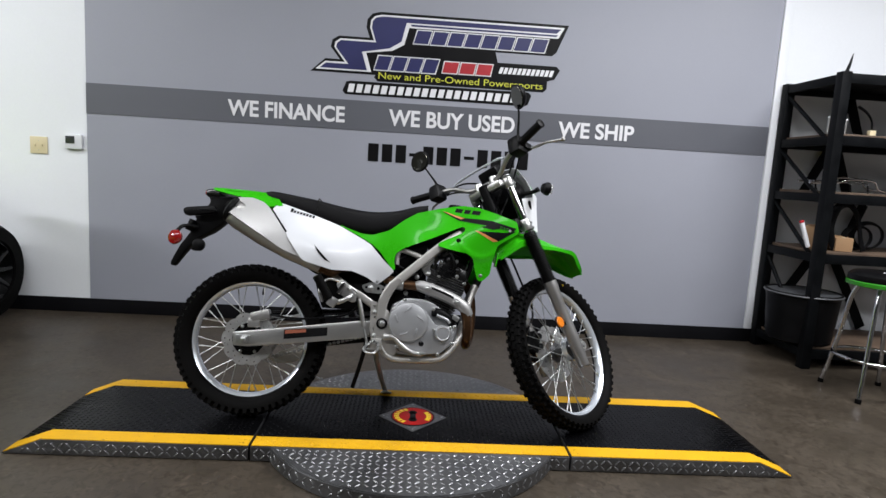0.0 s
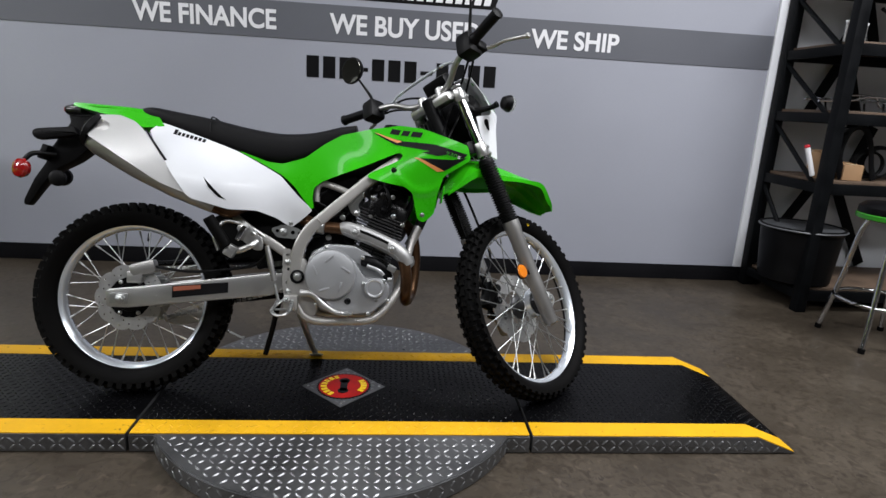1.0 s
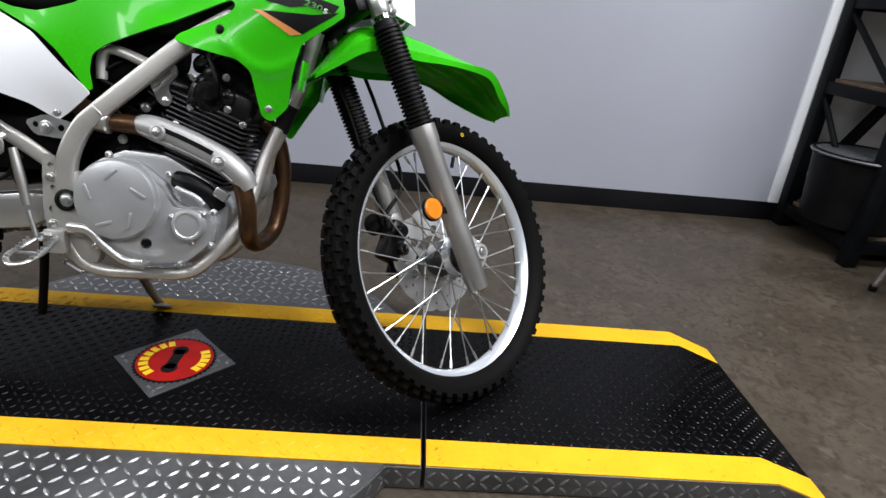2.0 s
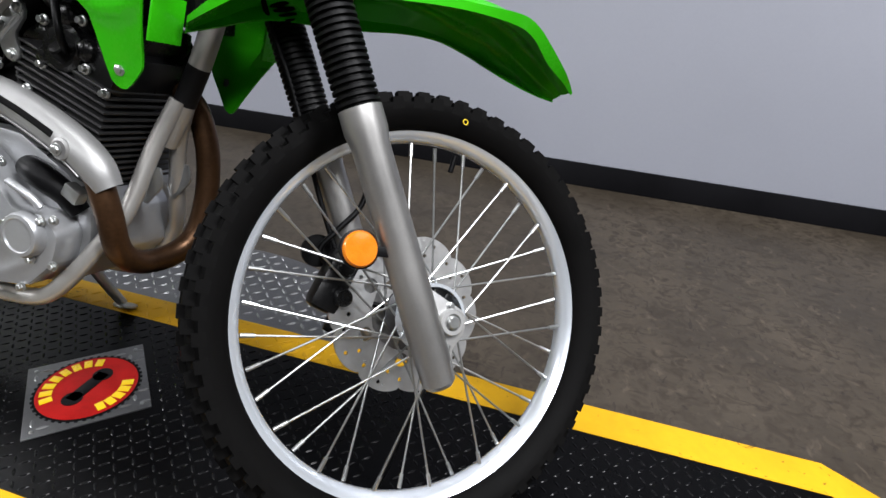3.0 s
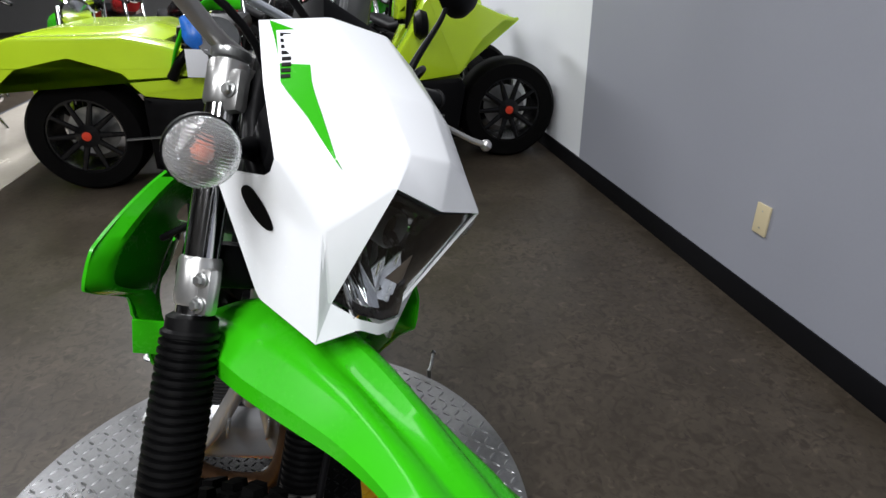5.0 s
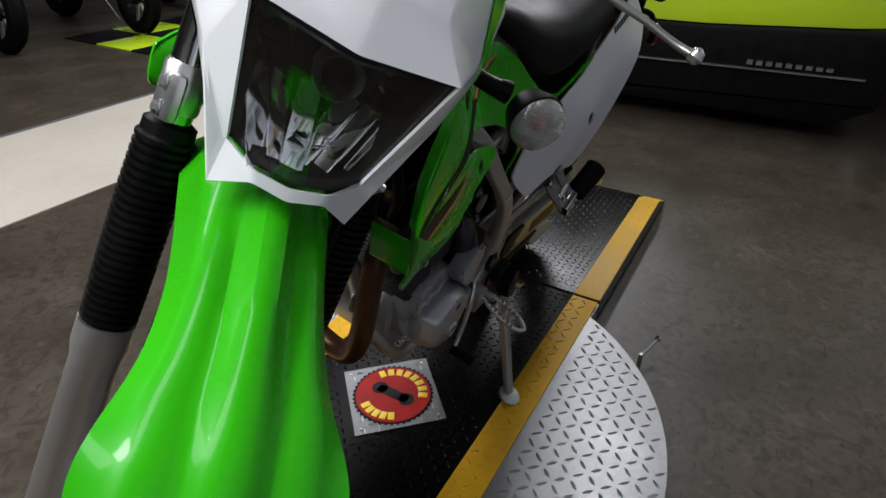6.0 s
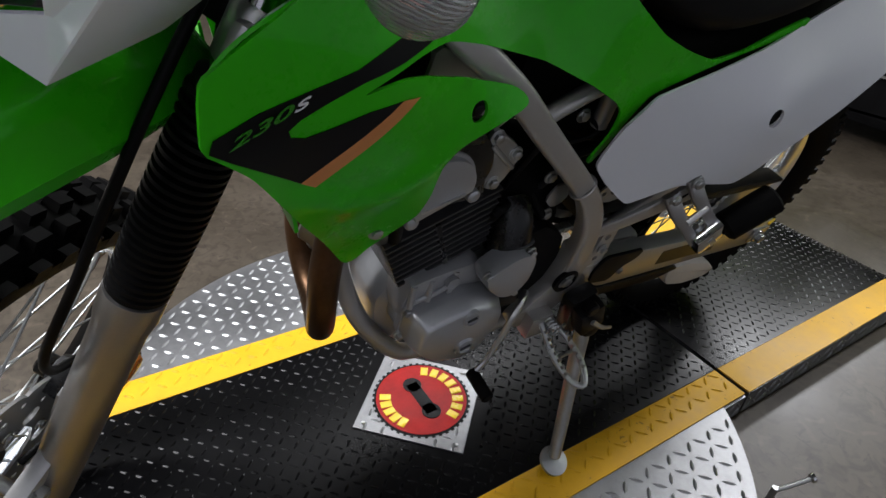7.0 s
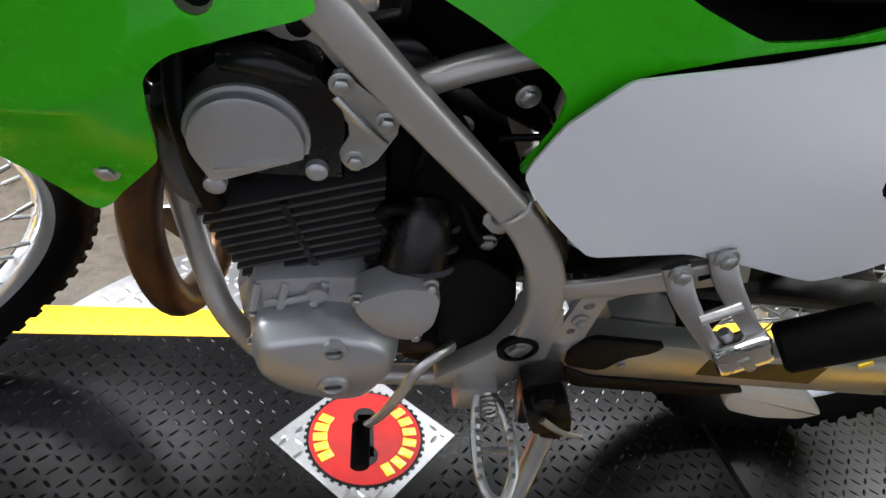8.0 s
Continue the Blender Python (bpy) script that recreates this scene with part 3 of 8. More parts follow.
lugs(tread(-0.6, 0.6, -0.222, 0.222, lambda x, y: abs(x) + abs(y) > 0.17, TOP + 0.0028, 0.0208), "deck_tread", DECK_LUG, turntable, 0.0016, 0.0215, 0.0056)
side_spots = []
r2 = math.sqrt(0.5)
for s in (-1, 1):
    for i in range(3):
        for j in range(2):
            for e in (-1, 1):
                x, k = e * (0.548 + i * 0.027), 1 if (i + j) % 2 else -1
                side_spots.append(((x, s * HALF, 0.02 + j * 0.022), (r2, 0, r2 * k), (-r2 * k, 0, r2), (0, s, 0)))
for t in range(68):
    for j in range(2):
        a = a0 + 0.03 + (math.pi - 2 * a0 - 0.06) * (t % 34) / 33 + (math.pi if t >= 34 else 0)
        k = 1 if (t + j) % 2 else -1
        tangent, outward = Vector((-math.sin(a), math.cos(a), 0)), Vector((math.cos(a), math.sin(a), 0))
        side_spots.append((outward * DISC_R + V(0, 0, 0.02 + j * 0.022), tangent * r2 + V(0, 0, r2 * k), tangent * -r2 * k + V(0, 0, r2), outward))
lugs(side_spots, "skirt_tread", LUG, turntable)

# square badge plate in the middle of the deck
badge = part("badge_plate", bmesh.new(), TREAD_PLATE, turntable, "square aluminium badge plate with a red disc")
bm = box((0, 0, TOP + 0.0045), (0.212, 0.212, 0.003), 0.001, Matrix.Rotation(radians(45), 3, "Z"))
bm.to_mesh(badge.data)
bm.free()
BZ = TOP + 0.006
part("badge_ring", lathe([(0.094, 0), (0.094, 0.0012), (0.07, 0.0012)], (0, 0, BZ), (0, 0, 1), 60), INK, badge, "black toothed ring")
bm = bmesh.new()
for k in range(44):
    a = 2 * math.pi * k / 44
    box((0.0945 * math.cos(a), 0.0945 * math.sin(a), BZ + 0.0006), (0.006, 0.006, 0.0012), 0, Matrix.Rotation(a, 3, "Z"), bm)
part("badge_teeth", bm, INK, badge)
part("badge_disc", lathe([(0.090, 0.0012), (0.090, 0.002), (0.02, 0.002)], (0, 0, BZ), (0, 0, 1), 60), PLATE_RED, badge, "glossy red enamel disc")
for first, last, count in ((108, 244, 8), (-36, 38, 5)):
    for k in range(count):
        a = radians(first + (last - first) * (k + 0.5) / count)
        part("badge_bar", box((0.072 * math.cos(a), 0.072 * math.sin(a), BZ + 0.0026), (0.022, 0.0150, 0.0012), 0.0005, Matrix.Rotation(a, 3, "Z")), PLATE_YELLOW, badge)
plate_spots = tread(-0.136, 0.136, -0.136, 0.136, lambda x, y: abs(x) + abs(y) < 0.138 and math.hypot(x, y) > 0.104, BZ, 0.024)
lugs(plate_spots, "badge_tread", LUG, badge, 0.0014, 0.022, 0.007)
bm = box((0.0, 0.0, BZ + 0.0026), (0.026, 0.085, 0.0012), 0.0005)
for e in (-1, 1):
    lathe([(0.019, 0.002), (0.019, 0.0032), (0.01, 0.0032)], (0, e * 0.038, BZ), (0, 0, 1), 20, bm)
part("badge_figure", bm, INK, badge, "black shape across the red disc")
for k in range(4):
    a = radians(90 * k)
    part("rivet", lathe([(0.004, 0), (0.0035, 0.0016), (0.001, 0.0022)], (0.128 * math.cos(a), 0.128 * math.sin(a), BZ), (0, 0, 1), 12), STEEL, badge)

pin = thing("locking_pin", "small steel locking pin with a bright head beside the turntable", "pin", pose(-0.475, 0.478, 0.0))
part("pin_post", rod((0, 0, 0), (0, 0, 0.05), 0.006), STEEL, pin)
part("pin_handle", tube([(0.0, 0.0, 0.042), (-0.03, 0.012, 0.05), (-0.065, 0.025, 0.062)], 0.0045), STEEL, pin)
part("pin_head", lathe([(0.004, -0.006), (0.009, -0.003), (0.009, 0.003), (0.004, 0.006)], (-0.068, 0.026, 0.064), (-0.9, 0.35, 0.3), 14), CHROME, pin)


def ramp_z(x):
    x = abs(x)
    return TOP if x < 1.40 else TOP + (0.006 - TOP) * (x - 1.40) / 0.142


def ramp(sign_x):
    owner = thing("access_ramp", "black-decked tread-plate ramp with yellow edge stripes, flush with the turntable", "ramp", group="turntable ramps")
    side = [(sign_x * x, z) for x, z in ((SEAM + 0.009, 0.003), (SEAM + 0.009, TOP), (1.40, TOP), (1.542, 0.006), (1.542, 0.003))]
    part("body", plate(side, -HALF, HALF, 0.002, 0), TREAD_PLATE, owner, "aluminium tread-plate skirt")

    def skin(y0, y1, lift, name, mat, label):
        top = [(SEAM + 0.010, TOP), (1.40, TOP), (1.538, 0.0075)]
        loop = [(sign_x * x, z + 0.0002) for x, z in top] + [(sign_x * x, z + lift) for x, z in top[::-1]]
        return part(name, plate(loop, y0, y1, 0.0, 0), mat, owner, label)

    skin(-DECK_Y, DECK_Y, 0.003, "deck", DECK, "black textured rubber deck")
    for s in (-1, 1):
        y0, y1 = sorted((s * (DECK_Y + 0.001), s * (HALF - 0.002)))
        skin(y0, y1, 0.0034, "edge_stripe", YELLOW, "yellow edge stripe")
    x0, x1 = sorted((sign_x * (SEAM + 0.03), sign_x * 1.52))
    lugs(tread(x0, x1, -0.222, 0.222, lambda x, y: True, lambda x: ramp_z(x) + 0.0028, 0.0208), "deck_tread", DECK_LUG, owner, 0.0012, 0.0215, 0.0056)
    spots, r = [], math.sqrt(0.5)
    for s in (-1, 1):
        for i in range(32):
            for j in range(2):
                x, z = sign_x * (SEAM + 0.022 + i * 0.0285), 0.018 + j * 0.023
                if z < ramp_z(x) - 0.010:
                    k = 1 if (i + j) % 2 else -1
                    spots.append(((x, s * HALF, z), (r, 0, r * k), (-r * k, 0, r), (0, s, 0)))
    lugs(spots, "skirt_tread", LUG, owner)
    return owner


ramp(-1)
ramp(1)

# ---- the motorcycle ----
# Its own axes: x ahead from the rear axle, y to its left, z up from the tyres' foot. It leans on its side stand, bars turned left.
LEAN, STEER, RAKE = 14.3, 44.0, 25.0
bike = thing("motorcycle", "lime green and white dual-sport motorcycle leaning on its side stand", "motorcycle",
             Matrix.Translation((-0.714, -0.053, 0.069)) @ Matrix.Rotation(radians(-LEAN), 4, "X"))
HEAD = Vector((1.49, 0, 0))
STEERED = Matrix.Translation(HEAD) @ Matrix.Rotation(radians(STEER), 4, Vector((-math.sin(radians(RAKE)), 0, math.cos(radians(RAKE))))) @ Matrix.Translation(-HEAD)
RIGHT, LEFT = -1, 1


def bp(name, bm, mat, label="", front=False, parent=None, angle=38):
    return part(name, bm, mat, parent or bike, label, STEERED if front and parent is None else None, angle)


def tyre(radius, width, bead, knobs, seed):
    """A knobby tyre on the y axis."""
    rng = random.Random(seed)
    crown = radius - 0.0095
    half = width / 2
    mid = (bead + crown) / 2
    profile = [(bead, -half * 0.52), (bead + 0.008, -half * 0.70), (mid - 0.004, -half * 0.97), (mid + 0.012, -half), (crown - 0.022, -half * 0.90), (crown - 0.008, -half * 0.62), (crown, -half * 0.22)]
    profile += [(r, -h) for r, h in profile[::-1]]
    profile += [(bead - 0.004, 0)]
    bm = bmesh.new()
    seg = 96
    loops = [[Vector((r * math.cos(2 * math.pi * k / seg), h, r * math.sin(2 * math.pi * k / seg))) for k in range(seg)] for r, h in profile]
    rings(bm, loops, closed=True)
    rows = ((0.0, 0.24, 0.0, 0.0), (0.50, 0.20, 0.5, 0.34), (-0.50, 0.20, 0.5, -0.34), (0.84, 0.16, 0.0, 0.95), (-0.84, 0.16, 0.0, -0.95))
    verts, faces = [], []
    for k in range(knobs):
        for off, wide, shift, tilt in rows:
            a = 2 * math.pi * (k + shift) / knobs + rng.uniform(-0.004, 0.004)
            y = off * half
            r0 = crown - 0.012 - (0.014 * abs(off) if abs(off) < 0.7 else 0.012)
            r1 = radius - (0.0 if off == 0 else 0.004 if abs(off) < 0.7 else 0.016)
            span = 2 * math.pi / knobs * (0.30 if abs(off) < 0.7 else 0.27)
            spread = half * wide * 0.8
            base = len(verts)
            for r, shrink, push in ((r0, 1.12, 0.0), (r1, 0.86, 0.10 if abs(off) > 0.7 else 0.0)):
                for da, dy in ((-span, -spread), (span, -spread), (span, spread), (-span, spread)):
                    verts.append((r * math.cos(a + da * shrink), y * (1 + push) + dy * shrink, r * math.sin(a + da * shrink)))
            faces += [tuple(base + i for i in f) for f in ((4, 5, 6, 7), (0, 1, 5, 4), (1, 2, 6, 5), (2, 3, 7, 6), (3, 0, 4, 7))]
    blocks = bpy.data.meshes.new("tread_block")
    blocks.from_pydata(verts, [], faces)
    blocks.materials.append(RUBBER)
    return bm, blocks


def petal_disc(radius, inner, thick, waves, rng_seed=0):
    """A wavy brake disc on the y axis, with drilled holes."""
    n = 160
    ring = [radius - 0.006 + 0.010 * abs(math.cos(waves * math.pi * k / n)) ** 0.6 for k in range(n)]
    outline = [(ring[k] * math.cos(2 * math.pi * k / n), ring[k] * math.sin(2 * math.pi * k / n)) for k in range(n)]
    holes = [(0, 0, inner)]
    for k in range(waves):
        for r, da in ((radius - 0.009, 0.0), (radius - 0.019, 0.5), (radius - 0.029, 0.15)):
            a = 2 * math.pi * (k + da) / waves
            holes.append((r * math.cos(a), r * math.sin(a), 0.0034))
    for k in range(6 if radius - inner > 0.05 else 0):
        a = 2 * math.pi * (k + 0.5) / 6
        r = (inner + radius - 0.036) / 2
        holes.append((r * math.cos(a), r * math.sin(a), max(0.008, (radius - 0.036 - inner) * 0.40)))
    return sheet(outline, lambda x, z: 0.0, 1, thick, 0.02, 0.0, 0, holes)


def wheel(name, radius, width, rim_r, knobs, hub_r, m, label, disc_side, disc_r):
    owner = new(name)
    owner.empty_display_size = 0.05
    owner.parent, owner.matrix_basis = bike, m
    owner["label"] = label
    casing, blocks = tyre(radius, width, rim_r - 0.006, knobs, knobs)
    tyre_ob = part("tyre", casing, RUBBER, owner, "black knobby tyre")
    block_ob = new("tread_block", blocks)
    block_ob.parent = tyre_ob
    tagged(block_ob, "", kind="stuff")
    w = width * 0.31
    rim = [(rim_r, -w), (rim_r + 0.003, -w + 0.003), (rim_r - 0.006, -w + 0.006), (rim_r - 0.016, -w * 0.55), (rim_r - 0.021, -w * 0.3), (rim_r - 0.022, 0)]
    rim += [(r, -h) for r, h in rim[-2::-1]]
    rim += [(rim_r - 0.008, w * 0.6), (rim_r - 0.015, 0), (rim_r - 0.008, -w * 0.6)]
    bm = bmesh.new()
    seg = 96
    rings(bm, [[Vector((r * math.cos(2 * math.pi * k / seg), h, r * math.sin(2 * math.pi * k / seg))) for k in range(seg)] for r, h in rim], closed=True)
    part("rim", bm, ALU_RIM, owner, "bright aluminium rim")
    flange = 0.036
    hub = [(0.012, -flange - 0.012), (0.030, -flange - 0.012), (0.034, -flange - 0.004), (hub_r, -flange), (hub_r, -flange + 0.006), (hub_r * 0.6, -flange + 0.012), (hub_r * 0.52, 0)]
    hub += [(r, -h) for r, h in hub[-2::-1]]
    part("hub", lathe(hub, (0, 0, 0), (0, 1, 0), 36), HUB_GREY, owner, "grey cast hub")
    spoke_ob = None
    for k in range(36):
        side = 1 if k % 2 else -1
        lead = 1 if (k // 2) % 2 else -1
        a = 2 * math.pi * k / 36
        b = a + lead * 1.15
        start = Vector((hub_r * 0.93 * math.cos(b), side * flange, hub_r * 0.93 * math.sin(b)))
        end = Vector(((rim_r - 0.024) * math.cos(a), side * 0.006, (rim_r - 0.024) * math.sin(a)))
        way = end - start
        mat4 = Matrix.Translation(start) @ way.to_track_quat("Z", "Y").to_matrix().to_4x4()
        if spoke_ob is None:
            n = way.length
            bm = lathe([(0.0018, 0), (0.0017, n - 0.022), (0.0032, n - 0.021), (0.0034, n)], (0, 0, 0), (0, 0, 1), 8)
            spoke_ob = part("spoke", bm, STEEL, owner, "", mat4)
        else:
            again("spoke", spoke_ob, mat4, owner)
    dy = disc_side * (flange + 0.016)
    bm = petal_disc(disc_r, disc_r * (0.49 if name == "front_wheel" else 0.64), 0.004, 10)
    bmesh.ops.translate(bm, vec=(0, dy, 0), verts=bm.verts)
    part("brake_disc", bm, DISC_STEEL, owner, "drilled wave brake disc")
    if name == "rear_wheel":
        carrier = [(0.030, -0.006), (0.046, -0.006), (0.048, -0.002), (0.074, -0.002), (0.074, 0.002), (0.030, 0.002)]
        part("disc_carrier", lathe(carrier, (0, dy - disc_side * 0.003, 0), (0, -disc_side, 0), 40), BLACK, owner, "black disc carrier")
    if name == "front_wheel":
        drum = [(0.020, 0.0), (0.047, 0.0), (0.0475, -0.020), (0.0525, -0.020), (0.0535, 0.004)]
        part("hub_drum", lathe(drum, (0, -flange, 0), (0, 1, 0), 44), ALU_RIM, owner, "open hub drum with a bright lip")
        part("drum_floor", lathe([(0.018, 0), (0.0465, 0.0), (0.0465, -0.004), (0.030, -0.006), (0.020, -0.014)], (0, -flange, 0), (0, 1, 0), 36), HUB_GREY, owner, "dark ribbed hub recess")
        for k in range(12):
            a = 2 * math.pi * k / 12
            part("drum_rib", box((0.040 * math.cos(a), -flange - 0.008, 0.040 * math.sin(a)), (0.012, 0.010, 0.004), 0.001, Matrix.Rotation(-a, 3, "Y")), HUB_GREY, owner)
    for k in range(6):
        a = 2 * math.pi * k / 6
        r = disc_r * 0.55
        part("disc_bolt", bolt((r * math.cos(a), dy + disc_side * 0.003, r * math.sin(a)), (0, disc_side, 0), 0.005, 0.005), STEEL, owner)
    part("valve_stem", rod((0.035, 0.0, rim_r - 0.03), (0.031, 0.004, rim_r - 0.058), 0.0045), BLACK, owner)
    return owner


REAR_AXLE, FRONT_AXLE = Vector((0, 0, 0.325)), Vector((1.386, 0, 0.332))
wheel("rear_wheel", 0.323, 0.112, 0.249, 61, 0.055, Matrix.Translation(REAR_AXLE), "spoked rear wheel with a knobby tyre", RIGHT, 0.108)
front = wheel("front_wheel", 0.348, 0.092, 0.292, 61, 0.045, STEERED @ Matrix.Translation(FRONT_AXLE), "spoked front wheel with a knobby tyre", LEFT, 0.128)
bm = tube([(0.024 + 0.0040 * math.cos(a), -0.0455, 0.306 + 0.0040 * math.sin(a)) for a in (2 * math.pi * k / 12 for k in range(13))], 0.0008, 6, 2)
part("paint_dot", bm, PLATE_YELLOW, front, "small yellow paint ring on the sidewall")

# fork
LEG_A, LEG_B = Vector((1.015, 0, 1.065)), Vector((1.388, 0, 0.228))
LEG = (LEG_B - LEG_A).normalized()


def leg(z, side, y=0.103):
    t = (z - LEG_A.z) / (LEG_B.z - LEG_A.z)
    p = LEG_A.lerp(LEG_B, t)
    return Vector((p.x, side * y, z))


for s in (RIGHT, LEFT):
    bp("fork_tube", rod(leg(1.06, s), leg(0.80, s), 0.0182, seg=28), CHROME, "chromed upper fork tube", True)
    bp("fork_slider", lathe([(0.030, 0), (0.030, 0.03), (0.0265, 0.05), (0.026, 0.34), (0.024, 0.388), (0.018, 0.395)], leg(0.602, s), LEG, 28), STEEL_SATIN, "brushed silver fork slider", True)
    n, length = 24, (leg(0.815, s) - leg(0.588, s)).length
    profile = [(0.020, -0.004), (0.026, 0.0), (0.0265, 0.012)]
    for k in range(n):
        h = 0.014 + (length - 0.03) * k / n
        taper = 0.0270 + 0.0015 * math.sin(math.pi * k / n)
        profile += [(taper + 0.0025, h + 0.001), (taper + 0.0025, h + 0.005), (taper - 0.003, h + 0.0065), (taper - 0.003, h + 0.0085)]
    profile += [(0.0285, length - 0.014), (0.0285, length), (0.024, length + 0.002)]
    bp("fork_boot", lathe(profile, leg(0.815, s), LEG, 28), BOOT, "black ribbed rubber fork boot", True)
    # axle clamp ahead of the slider's foot
    foot = leg(0.33, s)
    fx, fz = FRONT_AXLE.x, FRONT_AXLE.z
    bm = plate([(foot.x - 0.012, 0.372), (foot.x + 0.006, 0.378), (fx + 0.004, 0.357), (fx + 0.022, 0.349), (fx + 0.028, 0.332), (fx + 0.024, 0.312), (fx + 0.010, 0.296), (fx + 0.004, 0.252), (foot.x + 0.02, 0.262)], s * 0.084, s * 0.106, 0.005, 1)
    lathe([(0.0105, 0.0), (0.0195, 0.0), (0.0195, 0.010), (0.0175, 0.013), (0.0125, 0.013), (0.0105, 0.009)], (fx, s * 0.103, fz), (0, s, 0), 28, bm)
    bp("axle_clamp", bm, CLAMP, "cast axle clamp", True)
    bp("axle_nut", lathe([(0.004, 0.004), (0.006, 0.004), (0.0085, 0.006), (0.0105, 0.009), (0.010, 0.002)], (fx, s * 0.104, fz), (0, s, 0), 20), STEEL, "hollow axle end", True)
    for dz in (-0.030, 0.028):
        bp("clamp_bolt", bolt((fx - 0.002, s * 0.106, fz + dz - 0.006), (0, s, 0), 0.0042, 0.005), STEEL, "", True)
    for z, tall in ((0.850, 0.050), (1.038, 0.046)):
        c = leg(z, s)
        bm = lathe([(0.0200, -tall / 2), (0.0218, -tall / 2 + 0.004), (0.0218, tall / 2 - 0.004), (0.0195, tall / 2)], c, -LEG, 26)
        box(c + V(0.022, s * 0.004, 0), (0.026, 0.017, tall * 0.98), 0.0075, Matrix.Rotation(radians(-24), 3, "Y"), bm)
        bp("fork_clamp", bm, ALU, "cast aluminium fork clamp", True)
        for dz in (-0.0115, 0.0115) if z < 1 else (0.0,):
            bp("clamp_bolt", bolt(c + V(0.024 - dz * 0.44, s * 0.0128, dz), (0.15, s, 0), 0.0056, 0.007), STEEL, "", True)
    bp("fork_cap", lathe([(0.019, 0), (0.0205, 0.003), (0.0205, 0.008), (0.012, 0.012)], leg(1.062, s), -LEG, 20), STEEL, "", True)
for z, tall in ((0.858, 0.05), (1.038, 0.034)):
    c = leg(z, 1, 0)
    bm = box(c + V(-0.022, 0, 0), (0.062, 0.19, tall), 0.012, Matrix.Rotation(radians(-24), 3, "Y"))
    bp("triple_clamp", bm, ALU if z > 1 else BLACK, "cast triple clamp", True)
bp("steering_stem", rod(leg(1.05, 1, 0) + V(-0.05, 0, 0), leg(0.84, 1, 0) + V(-0.05, 0, 0), 0.024), BLACK, "", True)
bp("front_axle", rod((FRONT_AXLE.x, -0.12, FRONT_AXLE.z), (FRONT_AXLE.x, 0.12, FRONT_AXLE.z), 0.009), STEEL, "", True)
for s in (RIGHT, LEFT):
    c = leg(0.418, s, 0.111) + V(-0.062, 0, 0)
    bp("side_reflector", lathe([(0.019, -0.008), (0.0245, -0.006), (0.0245, 0.0), (0.022, 0.0035), (0.008, 0.005)], c, (0, s, 0), 28), AMBER, "round amber side reflector", True)
    bp("reflector_bracket", lathe([(0.0268, -0.009), (0.0268, -0.002), (0.024, -0.001)], c, (0, s, 0), 28), BLACK, "", True)
    bp("reflector_arm", box(c + V(0.03, 0, 0), (0.04, 0.006, 0.014), 0.002), BLACK, "", True)
# front brake caliper and its hose on the left leg
cal = Vector((1.262, 0.066, 0.372))
bm = box(cal, (0.048, 0.05, 0.10), 0.012, Matrix.Rotation(radians(22), 3, "Y"))
box(cal + V(0.02, 0.012, -0.06), (0.04, 0.02, 0.05), 0.006, Matrix.Rotation(radians(15), 3, "Y"), bm)
for dz in (-0.024, 0.022):
    lathe([(0.014, 0), (0.014, 0.012), (0.011, 0.015)], cal + V(0.008, -0.028, dz), (0, -1, 0), 18, bm)
bp("front_caliper", bm, ENGINE_BLACK, "black front brake caliper", True)
bp("caliper_bracket", plate([(1.27, 0.44), (1.30, 0.45), (1.335, 0.36), (1.33, 0.30), (1.30, 0.29), (1.285, 0.34)], 0.075, 0.083), ALU, "cast caliper bracket", True)
bp("brake_hose", tube([(0.99, 0.06, 1.06), (1.06, 0.075, 0.98), (1.165, 0.080, 0.85), (1.225, 0.078, 0.735), (1.262, 0.075, 0.645), (1.300, 0.072, 0.560), (1.296, 0.070, 0.500), (1.262, 0.068, 0.455), (1.235, 0.066, 0.42), (1.25, 0.066, 0.395)], 0.0048), BLACK, "black rubber brake hose", True)
bp("speed_cable", tube([(1.05, 0.03, 0.95), (1.10, 0.075, 0.80), (1.17, 0.088, 0.66), (1.24, 0.088, 0.48), (1.30, 0.080, 0.36), (1.36, 0.07, 0.335)], 0.0045), BLACK, "", True)

# front fender, a folded blade: (x, half width, edge, shoulder, crown)
STATIONS = [
    (1.005, 0.026, 0.690, 0.696, 0.020, 0.684), (1.05, 0.060, 0.735, 0.752, 0.050, 0.716), (1.10, 0.086, 0.778, 0.822, 0.074, 0.750), (1.15, 0.083, 0.786, 0.852, 0.076, 0.764),
    (1.206, 0.077, 0.789, 0.867, 0.073, 0.770), (1.27, 0.071, 0.800, 0.870, 0.068, 0.781), (1.335, 0.068, 0.810, 0.864, 0.065, 0.795), (1.40, 0.073, 0.814, 0.852, 0.068, 0.802),
    (1.465, 0.090, 0.812, 0.840, 0.080, 0.797), (1.50, 0.090, 0.802, 0.828, 0.078, 0.786), (1.545, 0.074, 0.780, 0.803, 0.058, 0.763), (1.59, 0.054, 0.756, 0.770, 0.043, 0.747), (1.622, 0.030, 0.741, 0.747, 0.026, 0.737),
]
bm = bmesh.new()
grid_rows = []
